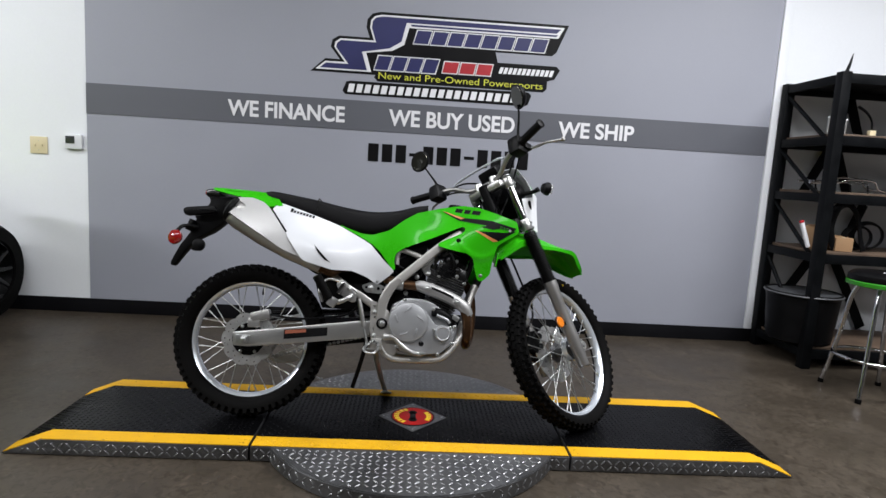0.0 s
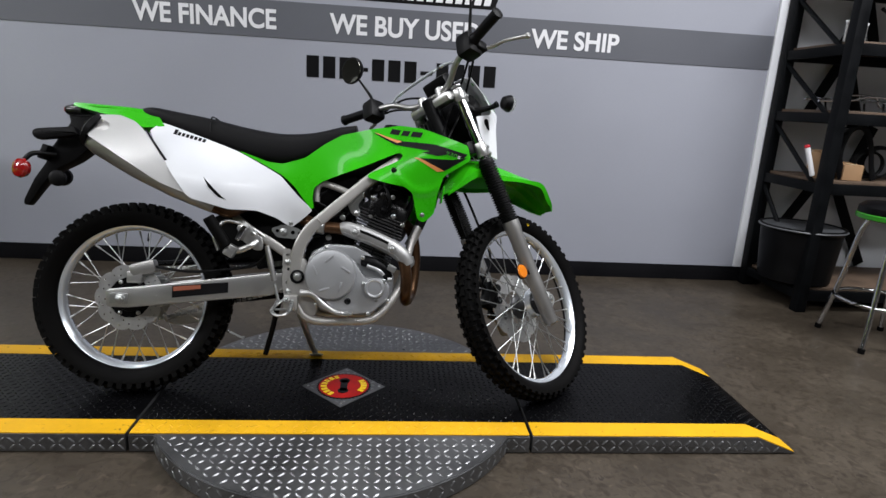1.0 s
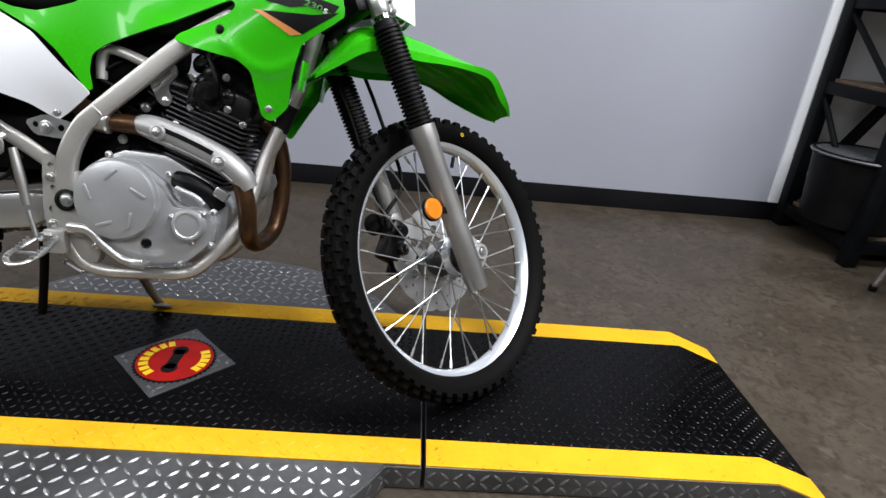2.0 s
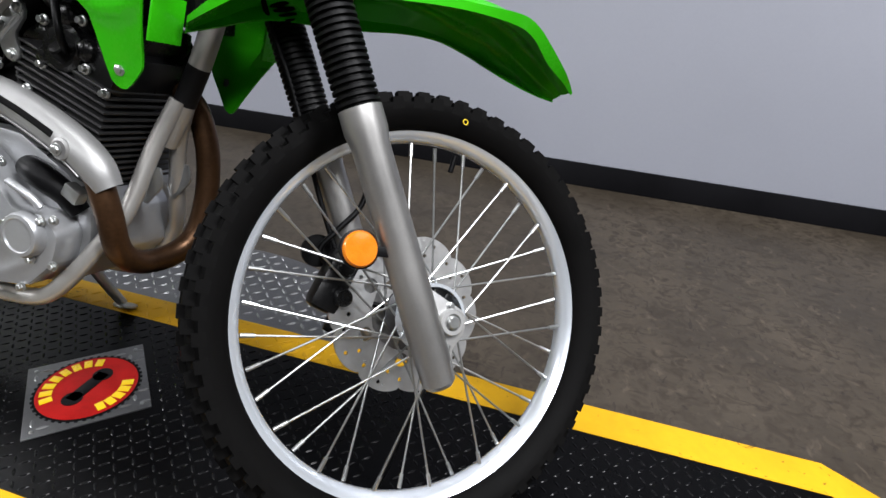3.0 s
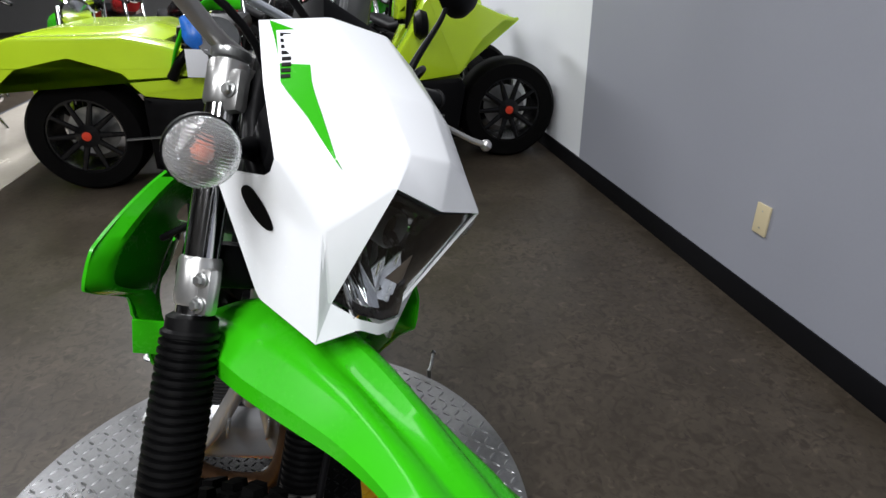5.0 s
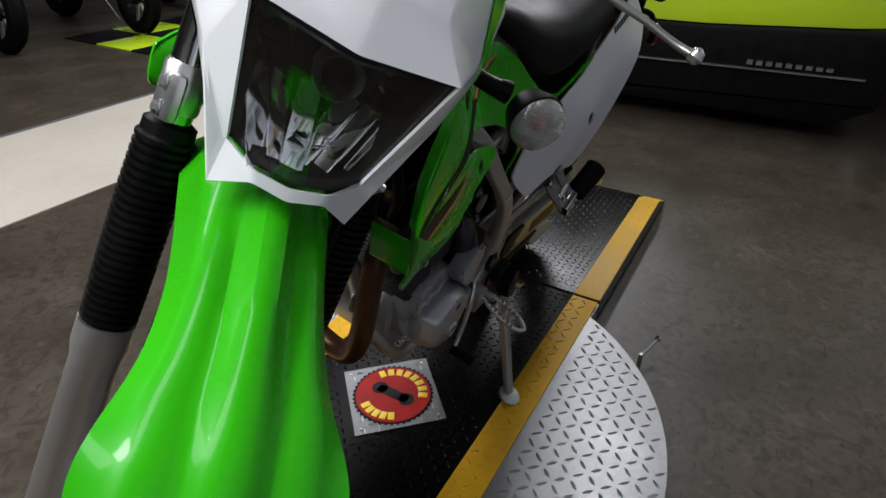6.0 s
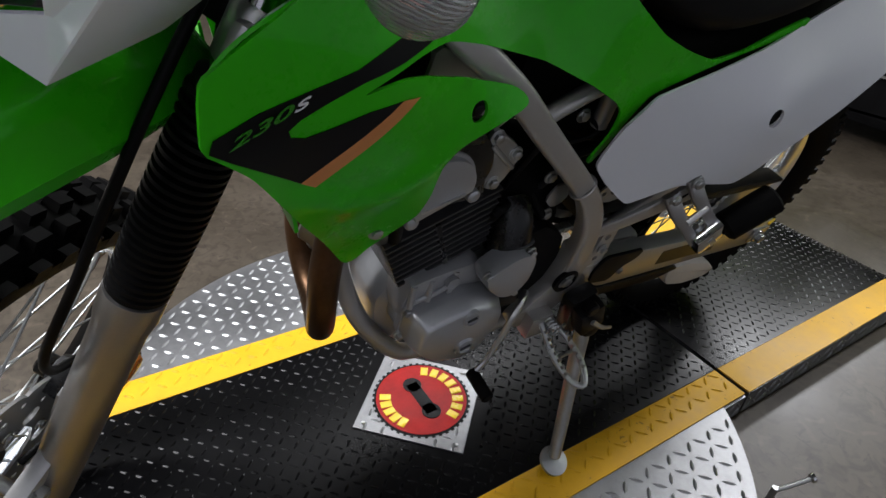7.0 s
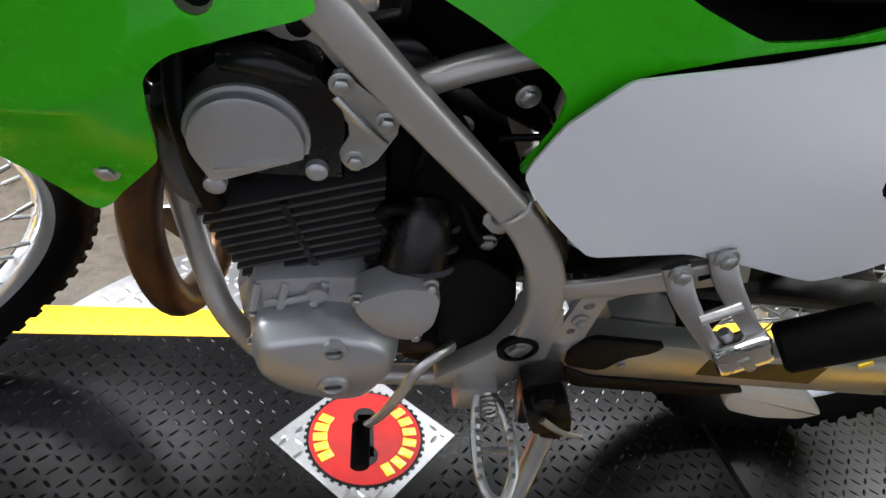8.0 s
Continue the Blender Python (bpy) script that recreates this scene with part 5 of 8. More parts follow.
    # inner flap between the shroud and the fork
    bp("shroud_flap", box((1.034, s * 0.128, 0.707), (0.004, 0.060, 0.058), 0.0015, Matrix.Rotation(radians(8), 3, "Y")), GREEN, "green inner flap of the shroud")
bp("fuel_tank", loft([(0.60, 0.070, 0.80, 0.88), (0.68, 0.092, 0.76, 0.91), (0.78, 0.090, 0.75, 0.935), (0.88, 0.078, 0.77, 0.945), (0.96, 0.06, 0.80, 0.93), (1.0, 0.04, 0.83, 0.90)], 28), BLACK, "black fuel tank between the shrouds")
bp("tank_cap", lathe([(0.032, 0), (0.034, 0.006), (0.030, 0.014), (0.012, 0.016)], (0.86, 0, 0.943), (0.05, 0, 1), 28), BLACK, "black fuel cap")

# seat
SEAT_STATIONS = [(0.015, 0.070, 0.925, 0.962), (0.06, 0.088, 0.915, 0.968), (0.15, 0.102, 0.875, 0.955), (0.257, 0.114, 0.835, 0.938), (0.35, 0.120, 0.805, 0.918), (0.45, 0.120, 0.785, 0.903), (0.52, 0.112, 0.785, 0.902), (0.60, 0.102, 0.815, 0.912), (0.68, 0.090, 0.865, 0.935), (0.735, 0.072, 0.905, 0.945)]
bp("seat", loft([tuple(p) for p in spline(SEAT_STATIONS, 3)], 36, power=3.4), SEAT, "long black vinyl seat")
bp("seat_seam", tube([(0.262, -0.115, 0.885), (0.262, -0.112, 0.915), (0.262, -0.095, 0.9365), (0.262, 0, 0.9395), (0.262, 0.095, 0.9365), (0.262, 0.112, 0.915), (0.262, 0.115, 0.885)], 0.0028, 8), BLACK)

# side panels
PANEL_R = field([(0.09, 0.89, 0.112), (0.36, 0.822, 0.127), (0.50, 0.747, 0.128), (0.603, 0.640, 0.116), (0.532, 0.580, 0.104), (0.43, 0.628, 0.158), (0.30, 0.70, 0.208), (0.22, 0.668, 0.212), (0.345, 0.628, 0.186), (0.10, 0.80, 0.180), (0.20, 0.77, 0.192)])
PANEL_L = field([(0.09, 0.89, 0.112), (0.23, 0.866, 0.122), (0.36, 0.818, 0.130), (0.507, 0.765, 0.138), (0.598, 0.743, 0.138), (0.649, 0.652, 0.136), (0.581, 0.596, 0.153), (0.44, 0.64, 0.174), (0.382, 0.706, 0.178), (0.374, 0.591, 0.176), (0.22, 0.668, 0.188), (0.10, 0.80, 0.165)])
right_line = [(0.071, 0.877), (0.101, 0.911), (0.23, 0.866), (0.356, 0.822), (0.43, 0.784), (0.497, 0.747), (0.555, 0.682), (0.603, 0.637), (0.532, 0.577), (0.488, 0.607), (0.428, 0.628), (0.345, 0.627), (0.238, 0.655), (0.220, 0.668)]
left_line = [(0.071, 0.877), (0.101, 0.911), (0.23, 0.866), (0.356, 0.818), (0.443, 0.787), (0.507, 0.765), (0.598, 0.743), (0.631, 0.702), (0.649, 0.652), (0.622, 0.622), (0.576, 0.585), (0.550, 0.593), (0.498, 0.609), (0.441, 0.604), (0.374, 0.591), (0.345, 0.611), (0.326, 0.634), (0.22, 0.70), (0.12, 0.775), (0.05, 0.84)]
panel_r = bp("side_panel", sheet(right_line, PANEL_R, RIGHT, 0.004, 0.016, 0.0, 2, [(0.530, 0.594, 0.005)]), PLASTIC_WHITE, "white plastic side panel")
panel_l = bp("side_panel", sheet(left_line, PANEL_L, LEFT, 0.004, 0.016, 0.0, 2, [(0.382, 0.706, 0.013)]), PLASTIC_WHITE, "white plastic side panel with a round hole")
part("panel_bolt", bolt((0.530, -0.106, 0.594), (0, -1, 0), 0.006, 0.005), STEEL, panel_r)
part("panel_plug", lathe([(0.012, 0), (0.012, 0.004), (0.005, 0.003)], (0.382, 0.170, 0.706), (0, 1, 0), 20), SHADOW_BLACK, panel_l)
part("panel_slot", sheet([(0.272, 0.725), (0.328, 0.666), (0.341, 0.656), (0.318, 0.664), (0.290, 0.692)], PANEL_R, RIGHT, 0.001, 0.016, 0.0012, 0), SHADOW_BLACK, panel_r, "dark slot in the panel")
for side, owner, skin in ((RIGHT, panel_r, PANEL_R), (LEFT, panel_l, PANEL_L)):
    for i in range(8):
        x = 0.15 + 0.0135 * i
        z = 0.868 - 0.0033 * i
        w = 0.0095 if i else 0.011
        part("name_mark", sheet([(x, z), (x + w, z - w * 0.25), (x + w + 0.002, z + 0.012 - w * 0.25 + (0.006 if i == 0 else 0)), (x + 0.002, z + 0.012 + (0.006 if i == 0 else 0))], skin, side, 0.0006, 0.016, 0.001, 0), INK, owner)
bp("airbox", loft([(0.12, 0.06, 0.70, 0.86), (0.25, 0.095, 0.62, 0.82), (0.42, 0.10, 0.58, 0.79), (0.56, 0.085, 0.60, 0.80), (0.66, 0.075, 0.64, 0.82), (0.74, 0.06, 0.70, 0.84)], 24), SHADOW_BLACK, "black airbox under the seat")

# tail
TAIL = field([(-0.205, 0.968, 0.05), (0.068, 0.953, 0.078), (0.117, 0.895, 0.112), (0.049, 0.889, 0.108), (-0.07, 0.955, 0.068), (-0.06, 0.93, 0.085)])
for s in (RIGHT, LEFT):
    bp("tail_panel", sheet([(-0.205, 0.972), (-0.10, 0.966), (0.068, 0.952), (0.117, 0.895), (0.049, 0.888), (-0.06, 0.925), (-0.195, 0.958)], TAIL, s, 0.003, 0.016), GREEN, "lime green tail panel")
bp("tail_cover", loft([(-0.205, 0.048, 0.955, 0.972), (-0.12, 0.066, 0.945, 0.972), (-0.02, 0.074, 0.935, 0.967), (0.06, 0.078, 0.93, 0.957)], 24), GREEN, "lime green tail cover")
bp("tail_light", loft([(-0.238, 0.036, 0.935, 0.968), (-0.215, 0.048, 0.925, 0.972), (-0.18, 0.052, 0.925, 0.968)], 20), BLACK_GLOSS, "black tail light housing")
bp("tail_lens", loft([(-0.244, 0.03, 0.94, 0.964), (-0.232, 0.036, 0.937, 0.967)], 20), RED_LENS, "red tail light lens")
bm = plate([(-0.225, 0.935), (-0.215, 0.905), (-0.281, 0.815), (-0.296, 0.769), (-0.334, 0.716), (-0.369, 0.644), (-0.370, 0.626), (-0.352, 0.624), (-0.309, 0.692), (-0.264, 0.745), (-0.199, 0.782), (-0.141, 0.835), (-0.112, 0.885), (-0.095, 0.935)], -0.042, 0.042, 0.008, 2)
for v in bm.verts:
    v.co.y *= 0.35 + 0.65 * min(1.0, max(0.0, (v.co.z - 0.62) / 0.25))
bp("rear_fender", bm, BLACK, "black rear fender and plate holder")
for s in (RIGHT, LEFT):
    bp("grab_handle", plate([(-0.313, 0.866), (-0.297, 0.875), (-0.181, 0.886), (-0.165, 0.856), (-0.291, 0.836), (-0.310, 0.845)], *sorted((s * 0.055, s * 0.088)), 0.010, 2), BLACK, "black grab handle")
bp("plate_bracket", box((-0.285, 0, 0.80), (0.02, 0.14, 0.05), 0.004, Matrix.Rotation(radians(20), 3, "Y")), BLACK)
for s in (RIGHT, LEFT):
    bp("reflector_stalk", tube([(-0.26, s * 0.04, 0.795), (-0.30, s * 0.09, 0.79), (-0.318, s * 0.11, 0.765)], 0.008), BLACK)
    lamp = bp("rear_turn_signal", lathe([(0.008, -0.02), (0.026, -0.014), (0.032, 0.0), (0.031, 0.002)], (-0.319, s * 0.12, 0.737), (-0.40, s * 0.92, 0), 28), RED_LENS if s == RIGHT else BLACK, "round rear signal with a red lens")
    part("signal_lens", lathe([(0.031, 0.002), (0.029, 0.010), (0.016, 0.016), (0.002, 0.018)], (-0.319, s * 0.12, 0.737), (-0.40, s * 0.92, 0), 28), RED_LENS, lamp, "red lens")
bp("side_marker", lathe([(0.02, -0.01), (0.027, -0.006), (0.027, 0.004), (0.02, 0.007)], (-0.245, -0.050, 0.716), (0, -1, 0), 24), BLACK, "dark round side marker")

# muffler and exhaust
axis_a, axis_b = Vector((0.30, -0.140, 0.636)), Vector((-0.085, -0.150, 0.866))
way = (axis_b - axis_a).normalized()
loops = []
for t, rw, rh in ((0.0, 0.024, 0.026), (0.14, 0.030, 0.038), (0.32, 0.034, 0.052), (0.6, 0.044, 0.064), (0.9, 0.050, 0.066), (0.97, 0.046, 0.060), (1.0, 0.034, 0.044)):
    c = axis_a.lerp(axis_b, t)
    over = way.cross(Vector((0, 1, 0))).normalized()
    loops.append([c + V(0, math.copysign(abs(math.cos(k)) ** 0.8, math.cos(k)) * rw, 0) + over * math.copysign(abs(math.sin(k)) ** 0.8, math.sin(k)) * rh for k in (2 * math.pi * j / 28 for j in range(28))])
bm = bmesh.new()
rings(bm, loops)
muffler = bp("muffler", bm, STEEL_SATIN, "brushed silver muffler")
GUARD = field([(-0.07, 0.90, 0.186), (0.0, 0.905, 0.182), (0.076, 0.87, 0.188), (0.223, 0.666, 0.196), (0.136, 0.683, 0.212), (-0.10, 0.84, 0.205), (0.06, 0.78, 0.214)])
part("heat_guard", sheet([(-0.068, 0.907), (0.003, 0.911), (0.052, 0.893), (0.080, 0.868), (0.150, 0.770), (0.223, 0.668), (0.142, 0.700), (0.02, 0.777), (-0.098, 0.850), (-0.084, 0.884)], GUARD, RIGHT, 0.004, 0.016), GUARD_SILVER, muffler, "satin silver heat guard")
part("guard_edge", sheet([(0.080, 0.872), (0.090, 0.866), (0.232, 0.668), (0.223, 0.664), (0.150, 0.770)], GUARD, RIGHT, 0.006, 0.016, -0.004), BLACK, muffler)
part("tailpipe", rod(axis_b - way * 0.01, axis_b + way * 0.03, 0.026, 0.022), SHADOW_BLACK, muffler, "black tailpipe tip")
part("rear_band", lathe([(0.040, -0.02), (0.060, -0.014), (0.060, 0.002), (0.045, 0.012)], axis_b - way * 0.0, way, 26), BLACK, muffler)
exhaust = [(0.895, 0.045, 0.625), (0.937, 0.058, 0.590), (0.956, 0.068, 0.520), (0.957, 0.068, 0.440), (0.949, 0.052, 0.372), (0.935, 0.012, 0.342), (0.924, -0.045, 0.340), (0.922, -0.088, 0.368), (0.922, -0.108, 0.430), (0.905, -0.115, 0.490), (0.862, -0.114, 0.523), (0.80, -0.112, 0.551), (0.72, -0.110, 0.577), (0.62, -0.108, 0.585)]
bp("exhaust_pipe", tube(exhaust, 0.0195, 20), PIPE, "heat-tinted brown exhaust pipe looping under the engine")
bp("exhaust_link", tube([(0.63, -0.108, 0.584), (0.57, -0.075, 0.606), (0.46, -0.055, 0.650), (0.38, -0.100, 0.648), (0.34, -0.135, 0.625), (0.295, -0.150, 0.643)], [0.0205, 0.021, 0.022, 0.022, 0.024, 0.027], 20), PIPE, "")
bp("pipe_clamp", rod((0.645, -0.117, 0.582), (0.612, -0.114, 0.586), 0.0245), STEEL, "pipe clamp")
SHIELD_LINE = spline([(0.696, -0.110, 0.585, 0.0112), (0.702, -0.111, 0.584, 0.0206), (0.735, -0.112, 0.576, 0.0262), (0.80, -0.113, 0.554, 0.0271), (0.868, -0.115, 0.524, 0.0271), (0.908, -0.114, 0.495, 0.0258), (0.926, -0.111, 0.466, 0.0211)], 5)


def half_shell(line, first, last, lift, thick):
    """A strip bent round a pipe: first and last, the angles it covers, from the outward side upward."""
    bm, rows = bmesh.new(), []
    for i, p in enumerate(line):
        along = Vector((line[min(i + 1, len(line) - 1)] - line[max(i - 1, 0)])[:3]).normalized()
        outward = (V(0, -1, 0) - along * along.dot(V(0, -1, 0))).normalized()
        up = outward.cross(along)
        up = up if up.z > 0 else -up
        rows.append([bm.verts.new(Vector(p[:3]) + (float(p[3]) + lift) * (math.cos(t) * outward + math.sin(t) * up)) for t in (radians(first + (last - first) * k / 10) for k in range(11))])
    for a, b in zip(rows, rows[1:]):
        for k in range(10):
            bm.faces.new((a[k], a[k + 1], b[k + 1], b[k]))
    bmesh.ops.recalc_face_normals(bm, faces=bm.faces)
    bmesh.ops.solidify(bm, geom=bm.faces[:], thickness=thick)
    return bm


shield = bp("exhaust_shield", half_shell(SHIELD_LINE, -78, 118, 0.0, 0.0025), SHIELD_SILVER, "silver exhaust heat shield with two bolts")
part("shield_slot", half_shell(SHIELD_LINE[11:20], 4, 24, 0.0012, 0.0015), SHADOW_BLACK, shield)
part("shield_bead", half_shell(SHIELD_LINE[6:26], -40, -33, 0.0012, 0.0015), SHIELD_SILVER, shield)
for x, z in ((0.747, 0.570), (0.872, 0.518)):
    part("shield_boss", lathe([(0.0165, -0.004), (0.0160, 0.001), (0.0125, 0.003), (0.010, 0.0025)], (x, -0.1405, z), (0, -1, 0), 24), SHIELD_SILVER, shield)
    part("shield_bolt", bolt((x, -0.1465, z), (0, -1, 0), 0.0062, 0.006), STEEL, shield)

# frame
SPAR = [(0.905, 0.090, 0.838), (0.86, 0.104, 0.802), (0.79, 0.118, 0.750), (0.727, 0.125, 0.694), (0.630, 0.130, 0.606), (0.590, 0.128, 0.565), (0.562, 0.125, 0.505), (0.556, 0.122, 0.445), (0.560, 0.120, 0.39)]
SPAR_L = [(0.905, 0.095, 0.848), (0.866, 0.116, 0.815), (0.803, 0.125, 0.765), (0.742, 0.128, 0.7055), (0.659, 0.130, 0.627), (0.626, 0.130, 0.592), (0.597, 0.128, 0.547), (0.579, 0.125, 0.497), (0.574, 0.122, 0.440), (0.580, 0.120, 0.39)]
CRADLE = [(0.960, 0.012, 0.60), (0.935, 0.030, 0.53), (0.915, 0.062, 0.430), (0.893, 0.095, 0.372), (0.845, 0.118, 0.305), (0.800, 0.122, 0.276), (0.72, 0.122, 0.270), (0.630, 0.122, 0.270), (0.585, 0.122, 0.288), (0.560, 0.120, 0.33)]
for s in (RIGHT, LEFT):
    bp("frame_spar", tube([(x, s * y, z) for x, y, z in (SPAR if s == RIGHT else SPAR_L)], [0.0185, 0.0185, 0.0185, 0.0185, 0.019, 0.0195, 0.0205, 0.021, 0.021] if s == RIGHT else [0.016, 0.0152, 0.0150, 0.0150, 0.0150, 0.0158, 0.0178, 0.0195, 0.020, 0.020], 28, 6, flat=0.62 if s == RIGHT else 0.72, power=4.0), FRAME, "silver perimeter frame spar")
    bp("frame_neck", tube([(1.04, s * 0.03, 0.90), (0.98, s * 0.055, 0.875), (0.895, s * 0.088, 0.832)], [0.026, 0.026, 0.024], 20, flat=0.7), BLACK, "black frame neck")
    bp("frame_cradle", tube([(x, s * (y if s == RIGHT else min(y, 0.084) if z < 0.32 else y * 0.75), z) for x, y, z in CRADLE], 0.0135, 16), FRAME, "silver lower frame cradle")
    wx, wz = (0.628, 0.604) if s == RIGHT else (0.645, 0.613)
    bp("weld_bead", tube([(wx + 0.0125 * math.cos(a), s * (0.130 + 0.0138 * math.sin(a)), wz - 0.0125 * math.cos(a)) for a in (2 * math.pi * k / 16 for k in range(17))], 0.0022, 6, 2), FRAME)
    bp("pivot_plate", plate([(0.540, 0.475), (0.582, 0.478), (0.604, 0.44), (0.604, 0.385), (0.632, 0.318), (0.622, 0.285), (0.565, 0.288), (0.530, 0.335), (0.528, 0.40)] if s == RIGHT else
                             [(0.552, 0.480), (0.596, 0.480), (0.594, 0.450), (0.606, 0.400), (0.640, 0.364), (0.664, 0.340), (0.655, 0.318), (0.615, 0.312), (0.575, 0.325), (0.550, 0.355), (0.540, 0.400), (0.541, 0.445)], *sorted((s * 0.104, s * 0.132)), 0.006, 2), FRAME, "silver cast pivot plate")
    bp("pivot_cap", lathe([(0.023, 0), (0.023, 0.006), (0.017, 0.008), (0.016, 0.003)], (0.562 if s == RIGHT else 0.584, s * 0.131, 0.416 if s == RIGHT else 0.412), (0, s, 0), 26), BLACK, "black pivot ring")
    bp("pivot_bolt", bolt((0.562 if s == RIGHT else 0.584, s * 0.131, 0.416 if s == RIGHT else 0.412), (0, s, 0), 0.0105, 0.009), STEEL)
    bp("side_tube", tube([(0.735, s * 0.095, 0.695), (0.69, s * 0.092, 0.715), (0.632, s * 0.088, 0.732), (0.612, s * 0.086, 0.715), (0.610, s * 0.086, 0.67)], 0.011, 14), FRAME, "silver cross tube")
    hang = [(0.798, 0.684), (0.790, 0.707), (0.752, 0.678), (0.739, 0.660), (0.757, 0.622), (0.775, 0.614), (0.788, 0.630), (0.776, 0.655)]
    hx, hz = (-0.026, 0.009) if s == RIGHT else (0.0, 0.0)
    hanger = bp("engine_hanger", plate([(x + hx, z + hz) for x, z in hang], *sorted((s * 0.094, s * 0.101)), 0.0025, 1), STEEL, "zinc-plated engine hanger")
    part("hanger_fold", tube([(0.790 + hx, s * 0.1015, 0.684 + hz), (0.768 + hx, s * 0.1035, 0.662 + hz), (0.750 + hx, s * 0.1015, 0.645 + hz)], 0.0035, 8, 3), STEEL, hanger)
    for x, z in ((0.786, 0.694), (0.751, 0.665), (0.772, 0.627)):
        bp("hanger_bolt", bolt((x + hx, s * 0.100, z + hz), (0, s, 0), 0.0065, 0.007), STEEL)
    bp("front_hanger", plate([(0.905, 0.455), (0.945, 0.50), (0.955, 0.47), (0.92, 0.43)], *sorted((s * 0.030, s * 0.034)), 0.001, 1), STEEL, "zinc-plated front hanger")
    bp("subframe_rail", tube([(0.545, s * 0.115, 0.475), (0.47, s * 0.118, 0.525), (0.39, s * 0.115, 0.575), (0.25, s * 0.09, 0.70), (0.12, s * 0.07, 0.83)], [0.014, 0.015, 0.013, 0.010, 0.010], 20, flat=0.55, power=3.5), FRAME, "silver subframe rail")
    bp("rail_plate", sheet([(0.465, 0.572), (0.505, 0.588), (0.560, 0.575), (0.575, 0.555), (0.545, 0.540), (0.485, 0.545)], lambda x, z: 0.108, s, 0.003, 0.012, 0.0, 1, [(0.487, 0.566, 0.006), (0.538, 0.562, 0.007), (0.558, 0.560, 0.004)]), STEEL, "drilled mounting plate")
    bp("pivot_bracket", sheet([(0.512, 0.510), (0.540, 0.505), (0.549, 0.420), (0.546, 0.345), (0.522, 0.338), (0.512, 0.400)], lambda x, z: 0.130, s, 0.006, 0.014, 0.0, 1, [(0.528, 0.485, 0.006), (0.532, 0.440, 0.005), (0.530, 0.395, 0.006)]), FRAME, "drilled silver bracket")
    for x, z in ((0.529, 0.462), (0.533, 0.365)):
        bp("bracket_bolt", bolt((x, s * 0.131, z), (0, s, 0), 0.0065, 0.007), STEEL)
    bp("plate_bolt", bolt((0.508, s * 0.109, 0.562), (0, s, 0), 0.009, 0.007), STEEL)
bp("down_tube", tube([(1.035, 0, 0.82), (1.0, 0, 0.69), (0.955, 0, 0.58), (0.93, 0, 0.53)], 0.0172, 20), FRAME, "silver front down tube with a dark warning sticker")
bp("tube_sticker", tube([(0.987, 0, 0.655), (0.962, 0, 0.596)], 0.0178, 20), INK, "dark sticker round the tube")
bp("head_pipe", rod((1.075, 0, 0.845), (1.005, 0, 0.995), 0.034, seg=24), BLACK, "")
bp("horn", lathe([(0.012, -0.026), (0.026, -0.018), (0.033, -0.004), (0.0345, 0.004), (0.032, 0.008), (0.020, 0.0105), (0.009, 0.0115), (0.003, 0.012)], (0.995, -0.085, 0.79), (0.90, -0.40, 0.1), 32), BLACK, "round black horn with a bright rim")
bp("horn_rim", lathe([(0.0342, 0.0025), (0.0355, 0.004), (0.0342, 0.0055)], (0.995, -0.085, 0.79), (0.90, -0.40, 0.1), 32), STEEL)
bp("horn_bracket", box((0.985, -0.06, 0.835), (0.006, 0.022, 0.05), 0.002), STEEL)
bp("wire_loom", tube([(0.93, -0.07, 0.87), (0.96, -0.085, 0.81), (0.945, -0.09, 0.74), (0.93, -0.07, 0.66), (0.90, -0.06, 0.60)], 0.008), BLACK)
bp("wire_loom", tube([(0.93, 0.06, 0.87), (0.97, 0.075, 0.80), (0.95, 0.08, 0.72), (0.92, 0.06, 0.66)], 0.008), BLACK)
bp("regulator", box((0.985, 0.02, 0.735), (0.03, 0.10, 0.055), 0.005), ENGINE_BLACK, "black finned regulator")
# solid filler; its near-black colour stands for shade between the shrouds
bp("shroud_gap_filler", loft([(0.86, 0.055, 0.72, 0.80), (0.93, 0.07, 0.71, 0.83), (0.98, 0.055, 0.74, 0.85)], 20), SHADOW_BLACK, "near-black filler for the shaded gap between the shrouds")

# engine
bp("crankcase", plate([(0.60, 0.50), (0.66, 0.53), (0.75, 0.525), (0.84, 0.475), (0.882, 0.42), (0.878, 0.35), (0.83, 0.298), (0.72, 0.285), (0.635, 0.300), (0.595, 0.36), (0.585, 0.44)], -0.100, 0.072, 0.012, 2), ENGINE_SILVER, "silver engine crankcase")
bp("right_cover", plate([(0.598, 0.48), (0.64, 0.512), (0.70, 0.508), (0.750, 0.470), (0.785, 0.420), (0.845, 0.420), (0.870, 0.390), (0.858, 0.345), (0.81, 0.302), (0.71, 0.292), (0.64, 0.312), (0.603, 0.372), (0.590, 0.43)], -0.148, -0.098, 0.008, 2), ENGINE_SILVER, "silver right engine cover")
bp("clutch_cover", lathe([(0.084, 0), (0.084, 0.012), (0.079, 0.020), (0.060, 0.025), (0.030, 0.0265), (0.002, 0.027)], (0.673, -0.146, 0.427), (0, -1, 0), 56), ENGINE_SILVER, "round silver clutch cover")
for a in (20, 95, 165, 250, 310):
    t = radians(a)
    c = Vector((0.673 + 0.052 * math.cos(t), -0.1705, 0.427 + 0.052 * math.sin(t)))
    bp("cover_rib", box(c, (0.034, 0.006, 0.007), 0.002, Matrix.Rotation(-t + 0.9, 3, "Y")), ENGINE_SILVER)
